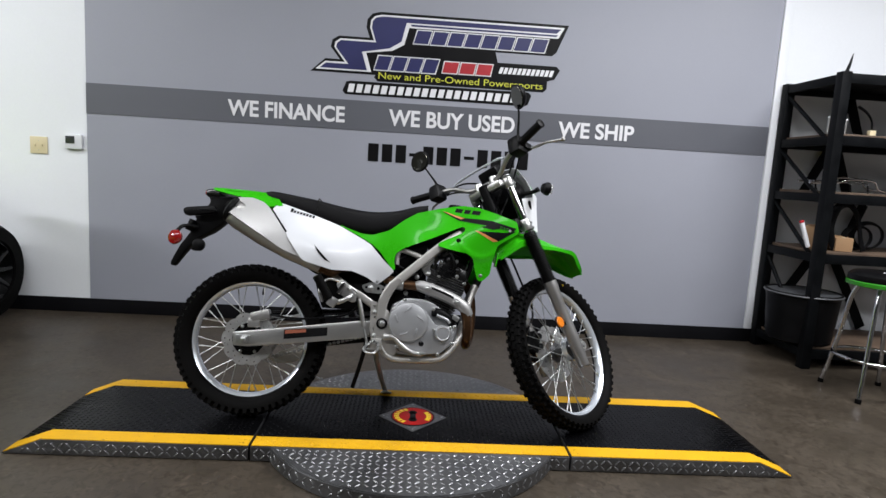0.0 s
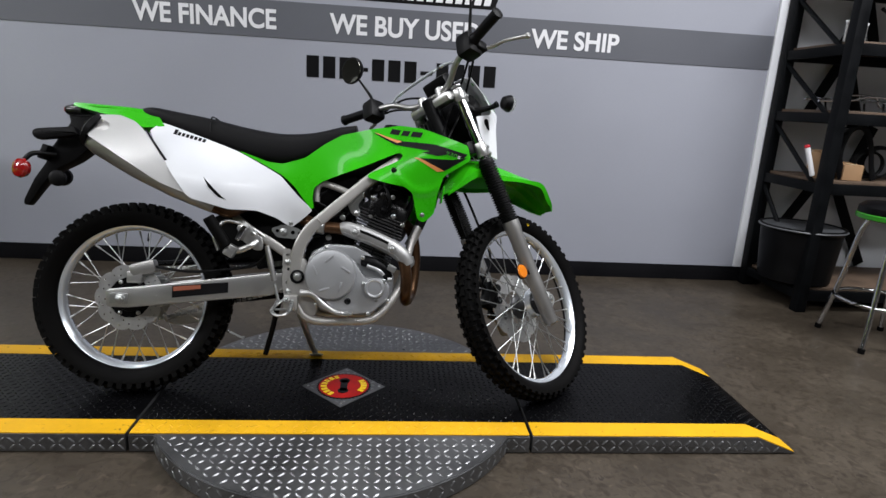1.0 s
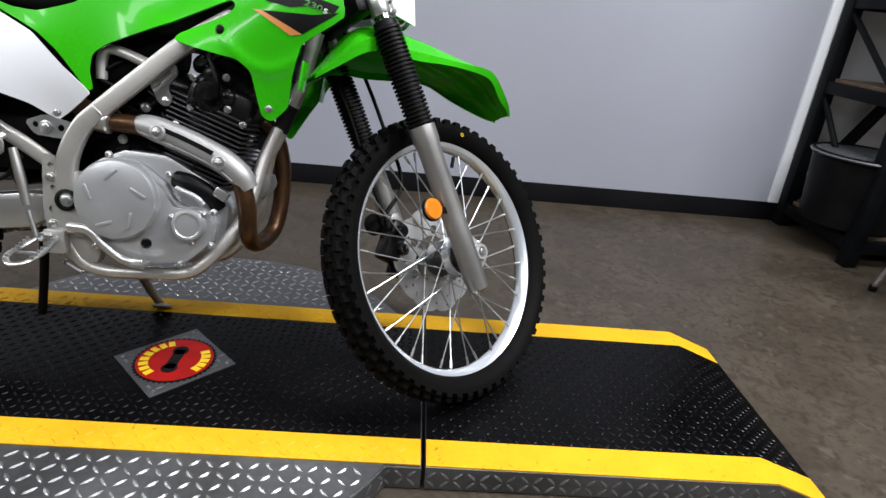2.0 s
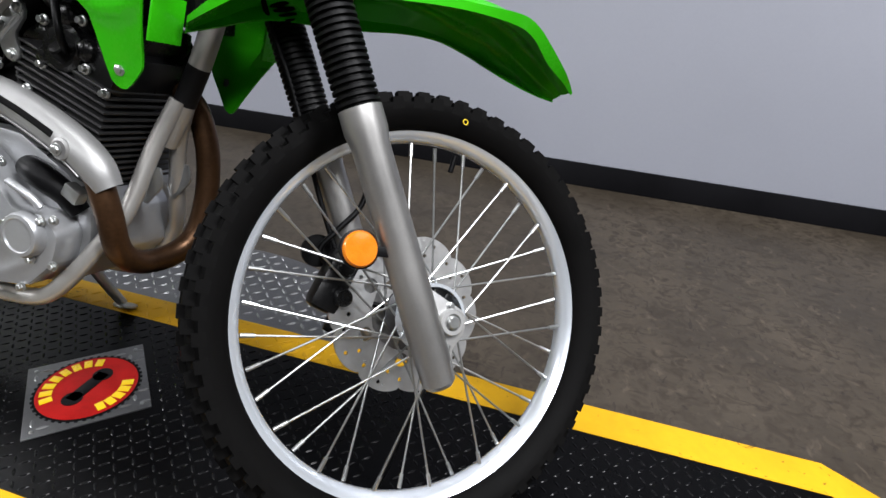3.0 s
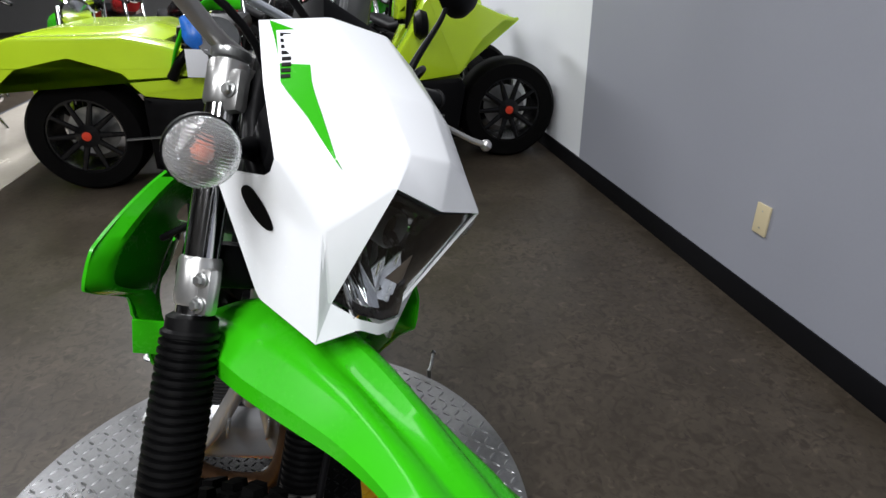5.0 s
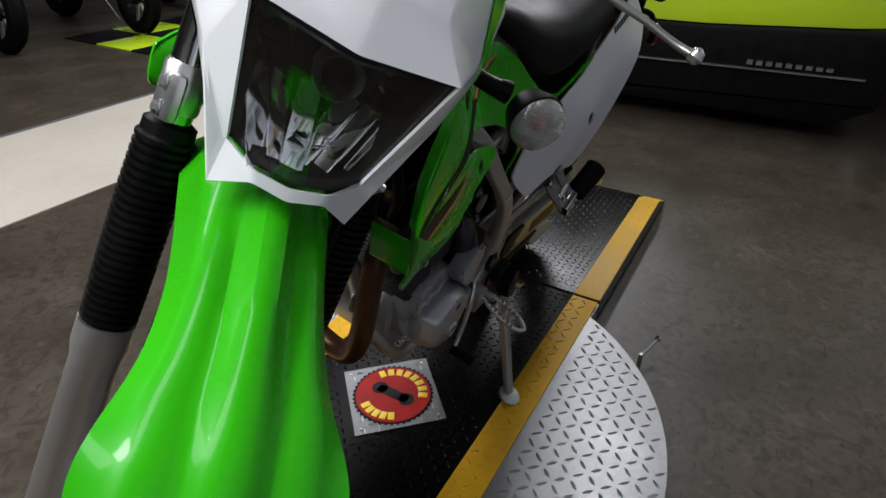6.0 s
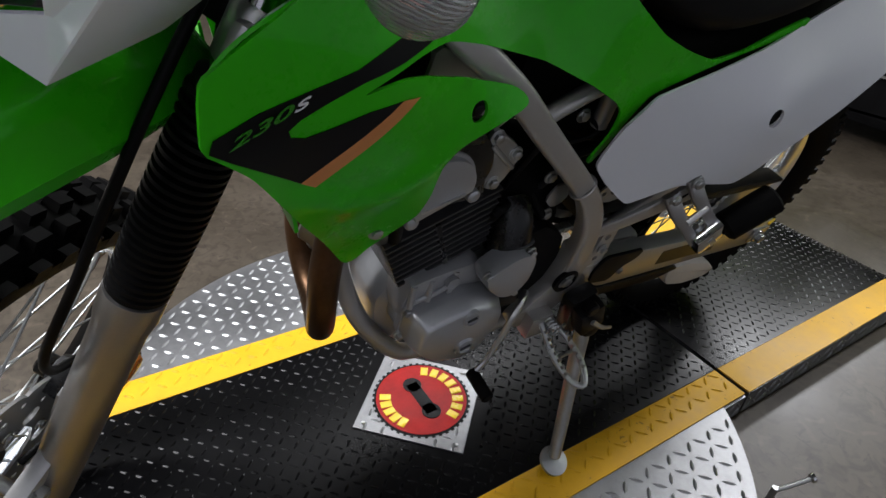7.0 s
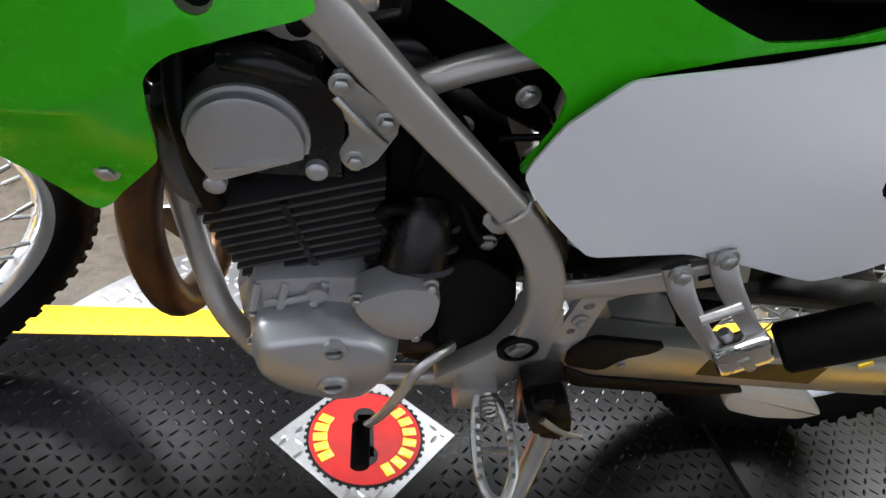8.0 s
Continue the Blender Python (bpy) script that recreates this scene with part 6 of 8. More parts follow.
bp("oil_filter_cover", lathe([(0.034, 0), (0.034, 0.014), (0.031, 0.019), (0.026, 0.020), (0.024, 0.018), (0.002, 0.019)], (0.818, -0.146, 0.386), (0, -1, 0), 40), ENGINE_SILVER, "round silver oil filter cover")
for a in (40, 160, 280):
    t = radians(a)
    bp("filter_bolt", bolt((0.818 + 0.038 * math.cos(t), -0.150, 0.386 + 0.038 * math.sin(t)), (0, -1, 0), 0.005, 0.008), STEEL)
bp("hose_elbow", tube([(0.775, -0.105, 0.475), (0.81, -0.118, 0.468), (0.845, -0.112, 0.448), (0.862, -0.10, 0.42)], [0.019, 0.020, 0.018, 0.016], 16), BLACK, "black hose elbow above the cover")
bp("hose_clip", box((0.872, -0.118, 0.452), (0.03, 0.02, 0.022), 0.004, Matrix.Rotation(radians(30), 3, "Y")), STEEL)
bp("oil_window", lathe([(0.011, 0), (0.011, 0.003), (0.008, 0.004), (0.007, 0.002)], (0.730, -0.147, 0.340), (0, -1, 0), 20), BLACK_GLOSS, "dark oil window")
for x, z in ((0.612, 0.478), (0.655, 0.517), (0.775, 0.486), (0.866, 0.415), (0.862, 0.345), (0.80, 0.300), (0.70, 0.298), (0.628, 0.325), (0.600, 0.40)):
    bp("cover_bolt", bolt((x, -0.147, z), (0, -1, 0), 0.0052, 0.007), STEEL)
bp("oil_line", tube([(0.79, -0.152, 0.46), (0.83, -0.154, 0.445), (0.845, -0.15, 0.43)], 0.006), ENGINE_SILVER)
bp("left_case", plate([(0.858, 0.484), (0.866, 0.44), (0.858, 0.40), (0.73, 0.40), (0.742, 0.455), (0.750, 0.494), (0.80, 0.492)], 0.060, 0.112, 0.010, 2), ENGINE_SILVER, "silver upper crankcase half")
for x0, z0, x1, z1 in ((0.852, 0.480, 0.858, 0.448), (0.826, 0.482, 0.832, 0.452), (0.790, 0.486, 0.797, 0.462)):
    bp("case_rib", tube([(x0, 0.110, z0), (x1, 0.117, z1)], 0.0045, 8, 2), ENGINE_SILVER)
COVER = [(0.857, 0.440), (0.861, 0.389), (0.842, 0.360), (0.816, 0.341), (0.767, 0.322), (0.737, 0.331), (0.711, 0.386), (0.713, 0.428), (0.741, 0.448), (0.773, 0.457), (0.799, 0.456), (0.835, 0.447)]
mid_c = Vector((0.785, 0.392))
bm, loops = bmesh.new(), []
ring = rounded(COVER, 2)
for y, k in ((0.072, 1.0), (0.128, 1.0), (0.133, 0.985), (0.148, 0.90), (0.1525, 0.865), (0.1545, 0.80), (0.1575, 0.45), (0.158, 0.12)):
    loops.append([Vector((mid_c.x + (p.x - mid_c.x) * k, y, mid_c.y + (p.y - mid_c.y) * k)) for p in ring])
rings(bm, loops)
bp("left_cover", bm, ENGINE_SILVER, "silver domed generator cover")
bp("cover_flange", plate([(mid_c.x + (x - mid_c.x) * 1.045, mid_c.y + (z - mid_c.y) * 1.06) for x, z in COVER], 0.098, 0.110, 0.003, 2), ENGINE_SILVER)
for x, z, r in ((0.779, 0.434, 0.0135), (0.777, 0.374, 0.0155)):
    y = 0.1525 if z > 0.4 else 0.1565
    bp("inspection_plug", lathe([(r + 0.002, 0), (r, 0.005), (r * 0.72, 0.006), (r * 0.66, 0.0035), (0.001, 0.0035)], (x, y, z), (0, 1, 0.12 if z > 0.4 else 0), 24), ENGINE_SILVER, "round inspection plug")
    bp("plug_slot", box((x, y + 0.005, z), (r * 1.1, 0.003, 0.0025), 0.0008, Matrix.Rotation(radians(12), 3, "Y")), CARBON_GREY)
for x, z in ((0.858, 0.436), (0.862, 0.385), (0.82, 0.339), (0.735, 0.327), (0.709, 0.395), (0.722, 0.443), (0.80, 0.461)):
    bp("cover_bolt", bolt((x, 0.110, z), (0, 1, 0), 0.0052, 0.009), STEEL)
bp("case_line", tube([(0.846, 0.113, 0.452), (0.82, 0.117, 0.463), (0.800, 0.115, 0.470)], 0.0035, 8), ENGINE_SILVER)
bp("case_boss", lathe([(0.011, 0), (0.010, 0.008), (0.004, 0.010)], (0.797, 0.112, 0.474), (0, 1, 0), 18), ENGINE_SILVER)
bp("neutral_switch", box((0.690, 0.118, 0.400), (0.045, 0.02, 0.026), 0.004), ENGINE_BLACK)
bp("sprocket_cover", plate([(0.700, 0.50), (0.72, 0.42), (0.70, 0.345), (0.65, 0.325), (0.60, 0.345), (0.585, 0.42), (0.60, 0.49), (0.65, 0.525)], 0.070, 0.108, 0.006, 2), BLACK, "black sprocket cover")
bp("starter_cover", plate([(0.767, 0.494), (0.756, 0.470), (0.730, 0.443), (0.703, 0.437), (0.685, 0.462), (0.684, 0.500), (0.692, 0.519), (0.720, 0.523), (0.750, 0.508)], 0.108, 0.146, 0.007, 2), ENGINE_SILVER, "flat silver starter gear cover")
bp("starter_body", tube([(0.703, 0.07, 0.560), (0.705, 0.090, 0.540), (0.710, 0.105, 0.500)], [0.026, 0.030, 0.032], 22), ENGINE_BLACK, "black starter body")
for k in range(3):
    c = Vector((0.7005 + 0.002 * k, 0.076 + 0.012 * k, 0.538 - 0.016 * k))
    bp("starter_rib", lathe([(0.033, -0.003), (0.036, 0), (0.033, 0.003)], c, (0.05, 0.5, -0.86), 26), CARBON_GREY)
for x, z in ((0.762, 0.496), (0.697, 0.520), (0.700, 0.441)):
    bp("starter_bolt", bolt((x, 0.136, z), (0, 1, 0), 0.0052, 0.008), STEEL)
LIFT = Vector((0.34, 0, 0.94)).normalized()
ALONG = Matrix.Rotation(math.atan2(0.34, 0.94), 3, "Y")
foot = Vector((0.788, 0.0, 0.468))
bp("cylinder", box(foot + LIFT * 0.07, (0.105, 0.135, 0.155), 0.02, ALONG), ENGINE_BLACK, "black engine cylinder")
for k in range(16):
    head_fin = k > 10
    c = Vector((0.800 + 0.0022 * k, -0.030 if head_fin else 0.0, 0.474 + 0.0105 * k))
    bm = box((0, 0, 0), (0.128 + 0.0036 * min(k, 11), 0.136 if head_fin else 0.194 if k > 1 else 0.18, 0.0038), 0.0014)
    part("cooling_fin", bm, FIN, bike, "", Matrix.Translation(c) @ ALONG.to_4x4())
for y in (-0.097, 0.097):
    bp("fin_post", box(foot + LIFT * 0.066 + V(0.004, y * 0.97, 0), (0.008, 0.006, 0.085), 0.002, ALONG), ENGINE_BLACK)
headc = foot + LIFT * 0.185
bp("cylinder_head", box(headc, (0.140, 0.185, 0.075), 0.02, ALONG), ENGINE_BLACK, "black cylinder head")
bp("cam_cover", box(headc + LIFT * 0.058 + V(-0.004, 0, 0), (0.115, 0.15, 0.062), 0.026, ALONG), ENGINE_BLACK, "black cam cover")
cap_arc = [(0.851 + 0.0415 * math.cos(radians(a)), 0.645 + 0.0405 * math.sin(radians(a))) for a in range(-26, 201, 10)] + [(0.878, 0.606)]
house = [(0.838 + 0.058 * math.cos(radians(a)), 0.654 + 0.058 * math.sin(radians(a))) for a in range(-20, 201, 10)] + [(0.779, 0.608), (0.892, 0.605)]
bp("cam_chain_cover", plate(house, 0.055, 0.104, 0.007, 0), ENGINE_BLACK, "glossy black cam housing")
bm = plate(cap_arc, 0.104, 0.117, 0.004, 0)
bp("cam_cap", bm, ENGINE_SILVER, "silver cam cap")
bp("cam_lobe", tube([(0.866, 0.098, 0.702), (0.838, 0.102, 0.706), (0.808, 0.100, 0.696)], [0.008, 0.011, 0.008], 14), ENGINE_BLACK)
bp("cam_hose", tube([(0.90, 0.07, 0.70), (0.898, 0.095, 0.66), (0.892, 0.098, 0.61), (0.885, 0.09, 0.56)], 0.010, 12), BLACK, "black breather hose")
bp("front_duct", tube([(0.905, 0.055, 0.655), (0.906, 0.072, 0.615), (0.903, 0.078, 0.580), (0.890, 0.075, 0.552)], [0.012, 0.018, 0.019, 0.015], 16), CARBON_GREY, "dark grey rubber duct ahead of the cylinder")
bp("frame_gusset", plate([(0.893, 0.726), (0.86, 0.722), (0.842, 0.726), (0.825, 0.716), (0.806, 0.720), (0.784, 0.694), (0.760, 0.715), (0.80, 0.775), (0.88, 0.80)], 0.086, 0.092, 0.001, 1), FRAME, "silver frame gusset")
bp("gusset_bolt", bolt((0.8155, 0.092, 0.7295), (0, 1, 0), 0.006, 0.004), BLACK)
bp("cap_flange", plate([(0.850 + (x - 0.850) * 1.09, 0.643 + (z - 0.643) * 1.09) for x, z in cap_arc], 0.100, 0.108, 0.002, 0), ENGINE_SILVER)
bp("cap_line", box((0.848, 0.1178, 0.628), (0.056, 0.003, 0.003), 0.001, Matrix.Rotation(radians(14), 3, "Y")), ALU)
for x, z in ((0.878, 0.598), (0.801, 0.619)):
    bp("cap_ear", lathe([(0.0090, 0), (0.0085, 0.007), (0.0060, 0.009), (0.003, 0.0095)], (x, 0.103, z), (0, 1, 0), 20), ENGINE_SILVER)
bp("valve_cap", lathe([(0.034, -0.01), (0.034, 0.004), (0.029, 0.010), (0.014, 0.011), (0.002, 0.009)], (0.835, -0.094, 0.655), (0, -1, 0), 32), ENGINE_BLACK, "round black valve cap")
for x, z in ((0.795, 0.628), (0.872, 0.630), (0.800, 0.690), (0.868, 0.695), (0.905, 0.60), (0.765, 0.59)):
    bp("head_bolt", bolt((x, -0.094, z), (0, -1, 0), 0.0055, 0.010), STEEL)
for x, z, w in ((0.800, 0.640, 0.026), (0.872, 0.655, 0.030), (0.838, 0.700, 0.034)):
    bp("head_boss", lathe([(w * 0.55, -0.006), (w * 0.5, 0.006), (w * 0.36, 0.010), (w * 0.1, 0.011)], (x, -0.092, z), (0, -1, 0), 22), ENGINE_BLACK)
bp("coolant_neck", tube([(0.80, -0.06, 0.715), (0.815, -0.095, 0.722), (0.845, -0.10, 0.74), (0.87, -0.085, 0.76)], 0.013, 14), ENGINE_BLACK, "black hose at the head")
bp("spark_cable", tube([(0.84, -0.09, 0.64), (0.86, -0.125, 0.67), (0.84, -0.115, 0.73), (0.80, -0.08, 0.78)], 0.0055), BLACK)
bp("spark_boot", rod((0.838, -0.088, 0.635), (0.842, -0.118, 0.655), 0.011), BLACK)
bp("exhaust_flange", lathe([(0.030, 0), (0.030, 0.010), (0.022, 0.014)], (0.893, 0.045, 0.630), (0.85, 0, -0.5), 24), STEEL)
bp("throttle_body", tube([(0.765, 0, 0.665), (0.71, 0, 0.675), (0.64, 0, 0.685)], [0.03, 0.034, 0.038], 20), ENGINE_BLACK, "black intake")
# smooth filler whose near-black colour stands for shade among the hoses
bp("cylinder_gap_filler", loft([(0.575, 0.06, 0.40, 0.52), (0.62, 0.085, 0.42, 0.60), (0.68, 0.085, 0.48, 0.63), (0.74, 0.07, 0.50, 0.66)], 22), SHADOW_BLACK, "near-black filler behind the cylinder, in place of hoses and shade")
rng = random.Random(5)
for k in range(7):
    p = Vector((rng.uniform(0.62, 0.72), 0.07 + 0.02 * rng.random(), rng.uniform(0.52, 0.68)))
    bp("wire_loom", tube([p, p + V(rng.uniform(-0.05, 0.03), 0.012, rng.uniform(-0.05, 0.05)), p + V(rng.uniform(-0.09, 0.05), -0.02, rng.uniform(-0.09, 0.09))], rng.uniform(0.003, 0.007), 10), BLACK)
    q = Vector((rng.uniform(0.62, 0.74), -0.08, rng.uniform(0.52, 0.66)))
    bp("wire_loom", tube([q, q + V(rng.uniform(-0.05, 0.03), -0.012, rng.uniform(-0.05, 0.05)), q + V(rng.uniform(-0.09, 0.05), 0.02, rng.uniform(-0.09, 0.09))], rng.uniform(0.003, 0.007), 10), BLACK)
for x, y, z in ((0.66, 0.088, 0.60), (0.64, 0.09, 0.53), (0.69, 0.082, 0.655), (0.655, -0.09, 0.55), (0.70, -0.085, 0.62), (0.645, 0.085, 0.69)):
    bp("loom_clip", bolt((x, y, z), (0, math.copysign(1, y), 0), 0.007, 0.006), STEEL)
bp("linkage_lever", plate([(0.61, 0.575), (0.64, 0.585), (0.655, 0.56), (0.635, 0.54), (0.615, 0.55)], 0.088, 0.092, 0.001, 1), ALU, "small cast lever")

# swingarm, chain and rear brake
for s in (RIGHT, LEFT):
    dy = 0.0 if s == RIGHT else 0.010
    arm = bp("swingarm", plate([(-0.048, 0.356), (-0.046, 0.300), (0.02, 0.298), (0.477, 0.350), (0.545, 0.385), (0.555, 0.425), (0.47, 0.424), (0.10, 0.374)], *sorted((s * (0.088 + dy), s * (0.122 + dy))), 0.006, 1), SWING, "polished aluminium swingarm")
    part("arm_sticker", plate([(0.160, 0.373), (0.338, 0.390), (0.338, 0.356), (0.160, 0.334)], *sorted((s * (0.122 + dy), s * (0.1228 + dy))), 0.0, 0), INK if s == RIGHT else INK_BROWN, arm, "dark warning sticker")
    if s == RIGHT:
        part("arm_sticker", plate([(0.164, 0.371), (0.25, 0.379), (0.25, 0.366), (0.164, 0.356)], -0.1232, -0.1226, 0.0, 0), material("rust_red_print", (0.30, 0.09, 0.05), 0.4), arm)
    part("chain_adjuster", box((-0.005, s * (0.1235 + dy), 0.328), (0.055, 0.006, 0.034), 0.002), STEEL, arm, "zinc chain adjuster")
    part("axle_nut", bolt((0.0, s * (0.126 + dy), 0.326), (0, s, 0), 0.011, 0.012), STEEL, arm)
bp("swingarm_bridge", box((0.42, 0, 0.39), (0.10, 0.19, 0.05), 0.015, Matrix.Rotation(radians(-8), 3, "Y")), SWING)
bp("rear_axle", rod((0, -0.13, 0.325), (0, 0.13, 0.325), 0.009), STEEL)
bm = bmesh.new()
teeth = 40
outline = []
for k in range(teeth * 2):
    a = math.pi * k / teeth
    r = 0.100 if k % 2 else 0.094
    outline.append((r * math.cos(a), 0.325 + r * math.sin(a)))
bp("rear_sprocket", plate(outline, 0.058, 0.064, 0.0, 0), STEEL, "steel rear sprocket")
links = []
for k in range(90):
    t = k / 90
    if t < 0.4:
        p = Vector((0.0, 0.418, 0)).lerp(Vector((0.61, 0.450, 0)), t / 0.4)
        d = 3.0
    elif t < 0.5:
        a = radians(90 - 180 * (t - 0.4) / 0.1)
        p = Vector((0.61 + 0.032 * math.cos(a), 0.418 + 0.032 * math.sin(a), 0))
        d = math.degrees(a) - 90
    elif t < 0.86:
        p = Vector((0.61, 0.386, 0)).lerp(Vector((0.0, 0.228, 0)), (t - 0.5) / 0.36)
        d = 14.5
    else:
        a = radians(270 - 180 * (t - 0.86) / 0.14)
        p = Vector((0.097 * math.cos(a), 0.325 + 0.097 * math.sin(a), 0))
        d = math.degrees(a) - 90
    links.append((p, d))
link_ob = None
for i, (p, d) in enumerate(links):
    m = Matrix.Translation((p.x, 0.061, p.y)) @ Matrix.Rotation(radians(-d), 4, "Y")
    if link_ob is None:
        chain = new("drive_chain")
        chain.parent = bike
        chain["label"] = "dark steel drive chain"
        link_ob = part("chain_link", box((0, 0, 0), (0.0150, 0.016, 0.012), 0.004), STEEL, chain, "", m)
    else:
        again("chain_link", link_ob, m, chain)
bp("chain_guide", plate([(0.25, 0.300), (0.20, 0.302), (0.10, 0.268), (0.055, 0.232), (0.085, 0.215), (0.16, 0.222), (0.225, 0.245), (0.25, 0.275)], 0.092, 0.128, 0.008, 2), material("worn_white_nylon", (0.45, 0.43, 0.38), 0.5, vary=0.15), "worn white chain guide")
bp("chain_guard", plate([(0.42, 0.455), (0.45, 0.475), (0.25, 0.462), (0.05, 0.448), (-0.05, 0.435), (-0.06, 0.425), (0.10, 0.432)], 0.050, 0.090, 0.003, 1), BLACK, "black chain guard")
# solid near-black block that closes the space behind the engine
bp("inner_block", plate([(0.30, 0.470), (0.54, 0.470), (0.565, 0.60), (0.40, 0.665), (0.26, 0.60)], -0.085, 0.080, 0.01, 2), SHADOW_BLACK, "solid near-black block behind the engine")
bp("chain_slider", plate([(0.505, 0.436), (0.412, 0.425), (0.420, 0.408), (0.452, 0.395), (0.470, 0.368), (0.520, 0.380), (0.525, 0.41)], 0.1295, 0.1365, 0.002, 1), BLACK, "black chain slider")
bp("slider_bolt", bolt((0.452, 0.1365, 0.386), (0, 1, 0), 0.005, 0.004), STEEL)
bp("lower_slider", plate([(0.515, 0.374), (0.480, 0.349), (0.26, 0.322), (0.24, 0.310), (0.30, 0.300), (0.485, 0.325), (0.525, 0.350)], 0.096, 0.1335, 0.004, 1), BLACK, "black chain slider under the arm")
bp("mud_flap", plate([(0.42, 0.43), (0.445, 0.44), (0.40, 0.55), (0.33, 0.63), (0.315, 0.62), (0.375, 0.54)], -0.07, 0.07, 0.003, 1), BLACK, "black inner mud guard")
bm = box((0.045, -0.058, 0.425), (0.085, 0.04, 0.045), 0.012, Matrix.Rotation(radians(-15), 3, "Y"))
box((0.02, -0.066, 0.395), (0.05, 0.02, 0.04), 0.006, bm=bm)
bp("rear_caliper", bm, STEEL_SATIN, "silver rear brake caliper")
bp("rear_brake_hose", tube([(0.08, -0.065, 0.432), (0.20, -0.09, 0.42), (0.32, -0.10, 0.43), (0.42, -0.11, 0.45), (0.47, -0.13, 0.50)], 0.0048), BLACK)
bp("master_cylinder", tube([(0.462, -0.142, 0.515), (0.475, -0.142, 0.46), (0.488, -0.142, 0.40)], [0.008, 0.010, 0.008], 16), STEEL_SATIN, "rear brake master cylinder")
bp("push_rod", tube([(0.490, -0.142, 0.39), (0.505, -0.142, 0.335)], 0.005), STEEL)
bp("rear_shock", rod((0.50, 0.0, 0.40), (0.42, 0.0, 0.66), 0.022), STEEL, "rear shock")
bm = tube([(0.50 - 0.08 * k / 96 + 0.036 * math.cos(k * 0.5236) , 0.036 * math.sin(k * 0.5236), 0.42 + 0.22 * k / 96) for k in range(97)], 0.0055, 8, 1)
bp("shock_spring", bm, BLACK, "black shock spring")

# pegs, pedals and stand
for s in (RIGHT, LEFT):
    a, b = ((0.345, s * 0.185, 0.508), (0.290, s * 0.205, 0.600)) if s == RIGHT else ((0.385, s * 0.208, 0.534), (0.323, s * 0.220, 0.590))
    bp("passenger_peg", rod(a, b, 0.0185 if s == RIGHT else 0.0235, seg=24), RUBBER, "folded black rubber passenger peg")
    if s == RIGHT:
        bm = tube([a, Vector(a) + V(0.03, -s * 0.012, -0.012), (0.42, s * 0.175, 0.515), (0.44, s * 0.135, 0.54)], [0.012, 0.011, 0.009, 0.009], 12, flat=0.7)
        box(Vector(a) + V(0.012, -s * 0.004, -0.012), (0.035, 0.028, 0.04), 0.006, Matrix.Rotation(radians(30), 3, "Y"), bm)
        bp("peg_bracket", bm, ALU, "cast peg bracket")
        bp("bracket_plate", plate([(0.365, 0.575), (0.400, 0.590), (0.452, 0.530), (0.452, 0.500), (0.428, 0.498), (0.385, 0.530)], *sorted((s * 0.150, s * 0.158)), 0.002, 1), ALU, "cast bracket plate")
        bp("bracket_clip", box((0.392, s * 0.185, 0.552), (0.016, 0.05, 0.05), 0.004, Matrix.Rotation(radians(25), 3, "Y")), CHROME, "bright clip")
        bp("peg_stay", tube([(0.315, s * 0.168, 0.495), (0.30, s * 0.165, 0.545), (0.33, s * 0.150, 0.590), (0.40, s * 0.130, 0.575), (0.455, s * 0.120, 0.54)], 0.0055, 10), ALU)
        bp("stay_bolt", bolt((0.42, s * 0.150, 0.552), (0, s, 0), 0.008, 0.010), STEEL)
    else:
        bp("peg_arm", tube([(0.572, 0.132, 0.510), (0.530, 0.146, 0.538), (0.480, 0.158, 0.570), (0.432, 0.164, 0.594)], [0.013, 0.0135, 0.0165, 0.019], 20, flat=0.32, power=4.0), FRAME, "flat silver peg arm")
        bp("arm_slot", box((0.462, 0.1655, 0.583), (0.022, 0.003, 0.006), 0.001, Matrix.Rotation(radians(32), 3, "Y")), SHADOW_BLACK)
        for x, z in ((0.504, 0.596), (0.474, 0.618)):
            bp("clevis_strap", tube([(x, 0.168, z), (x - 0.014, 0.182, z - 0.024), (x - 0.046, 0.198, z - 0.058), (x - 0.072, 0.204, z - 0.080)], [0.012, 0.011, 0.0085, 0.009], 16, 5, flat=0.4, power=3.5), STEEL_SATIN, "cast clevis strap")
            bp("strap_bolt", bolt((x - 0.004, 0.174, z - 0.004), (0, 1, 0.1), 0.0075, 0.007), STEEL)
        bp("clevis_bar", tube([(0.470, 0.194, 0.556), (0.442, 0.194, 0.578)], 0.0055, 10, 2), ALU)
        clevis = bp("clevis", box((0.418, 0.207, 0.527), (0.050, 0.024, 0.040), 0.007, Matrix.Rotation(radians(38), 3, "Y")), CHROME, "polished peg clevis")
        part("clevis_slot", box((0.417, 0.2195, 0.526), (0.020, 0.003, 0.010), 0.001, Matrix.Rotation(radians(-38), 3, "Y")), STEEL, clevis)
        part("clevis_pin", rod((0.440, 0.196, 0.542), (0.398, 0.212, 0.508), 0.006), STEEL, clevis)
        bp("peg_mark", box((0.340, 0.243, 0.566), (0.012, 0.003, 0.006), 0.001, Matrix.Rotation(radians(38), 3, "Y")), PLATE_YELLOW)
    # serrated rider peg, an open frame
    tip, px, wide = (0.250, 0.0, 1.0) if s == RIGHT else (0.256, 0.070, 0.76)
    loop = [(0.528 + px + wide * dx, s * y, z) for dx, y, z in ((0.002, 0.150, 0.345), (-0.023, 0.180, 0.325), (-0.028, 0.225, 0.311), (-0.008, tip, 0.300), (0.017, 0.243, 0.303), (0.028, 0.20, 0.318), (0.022, 0.150, 0.340))]
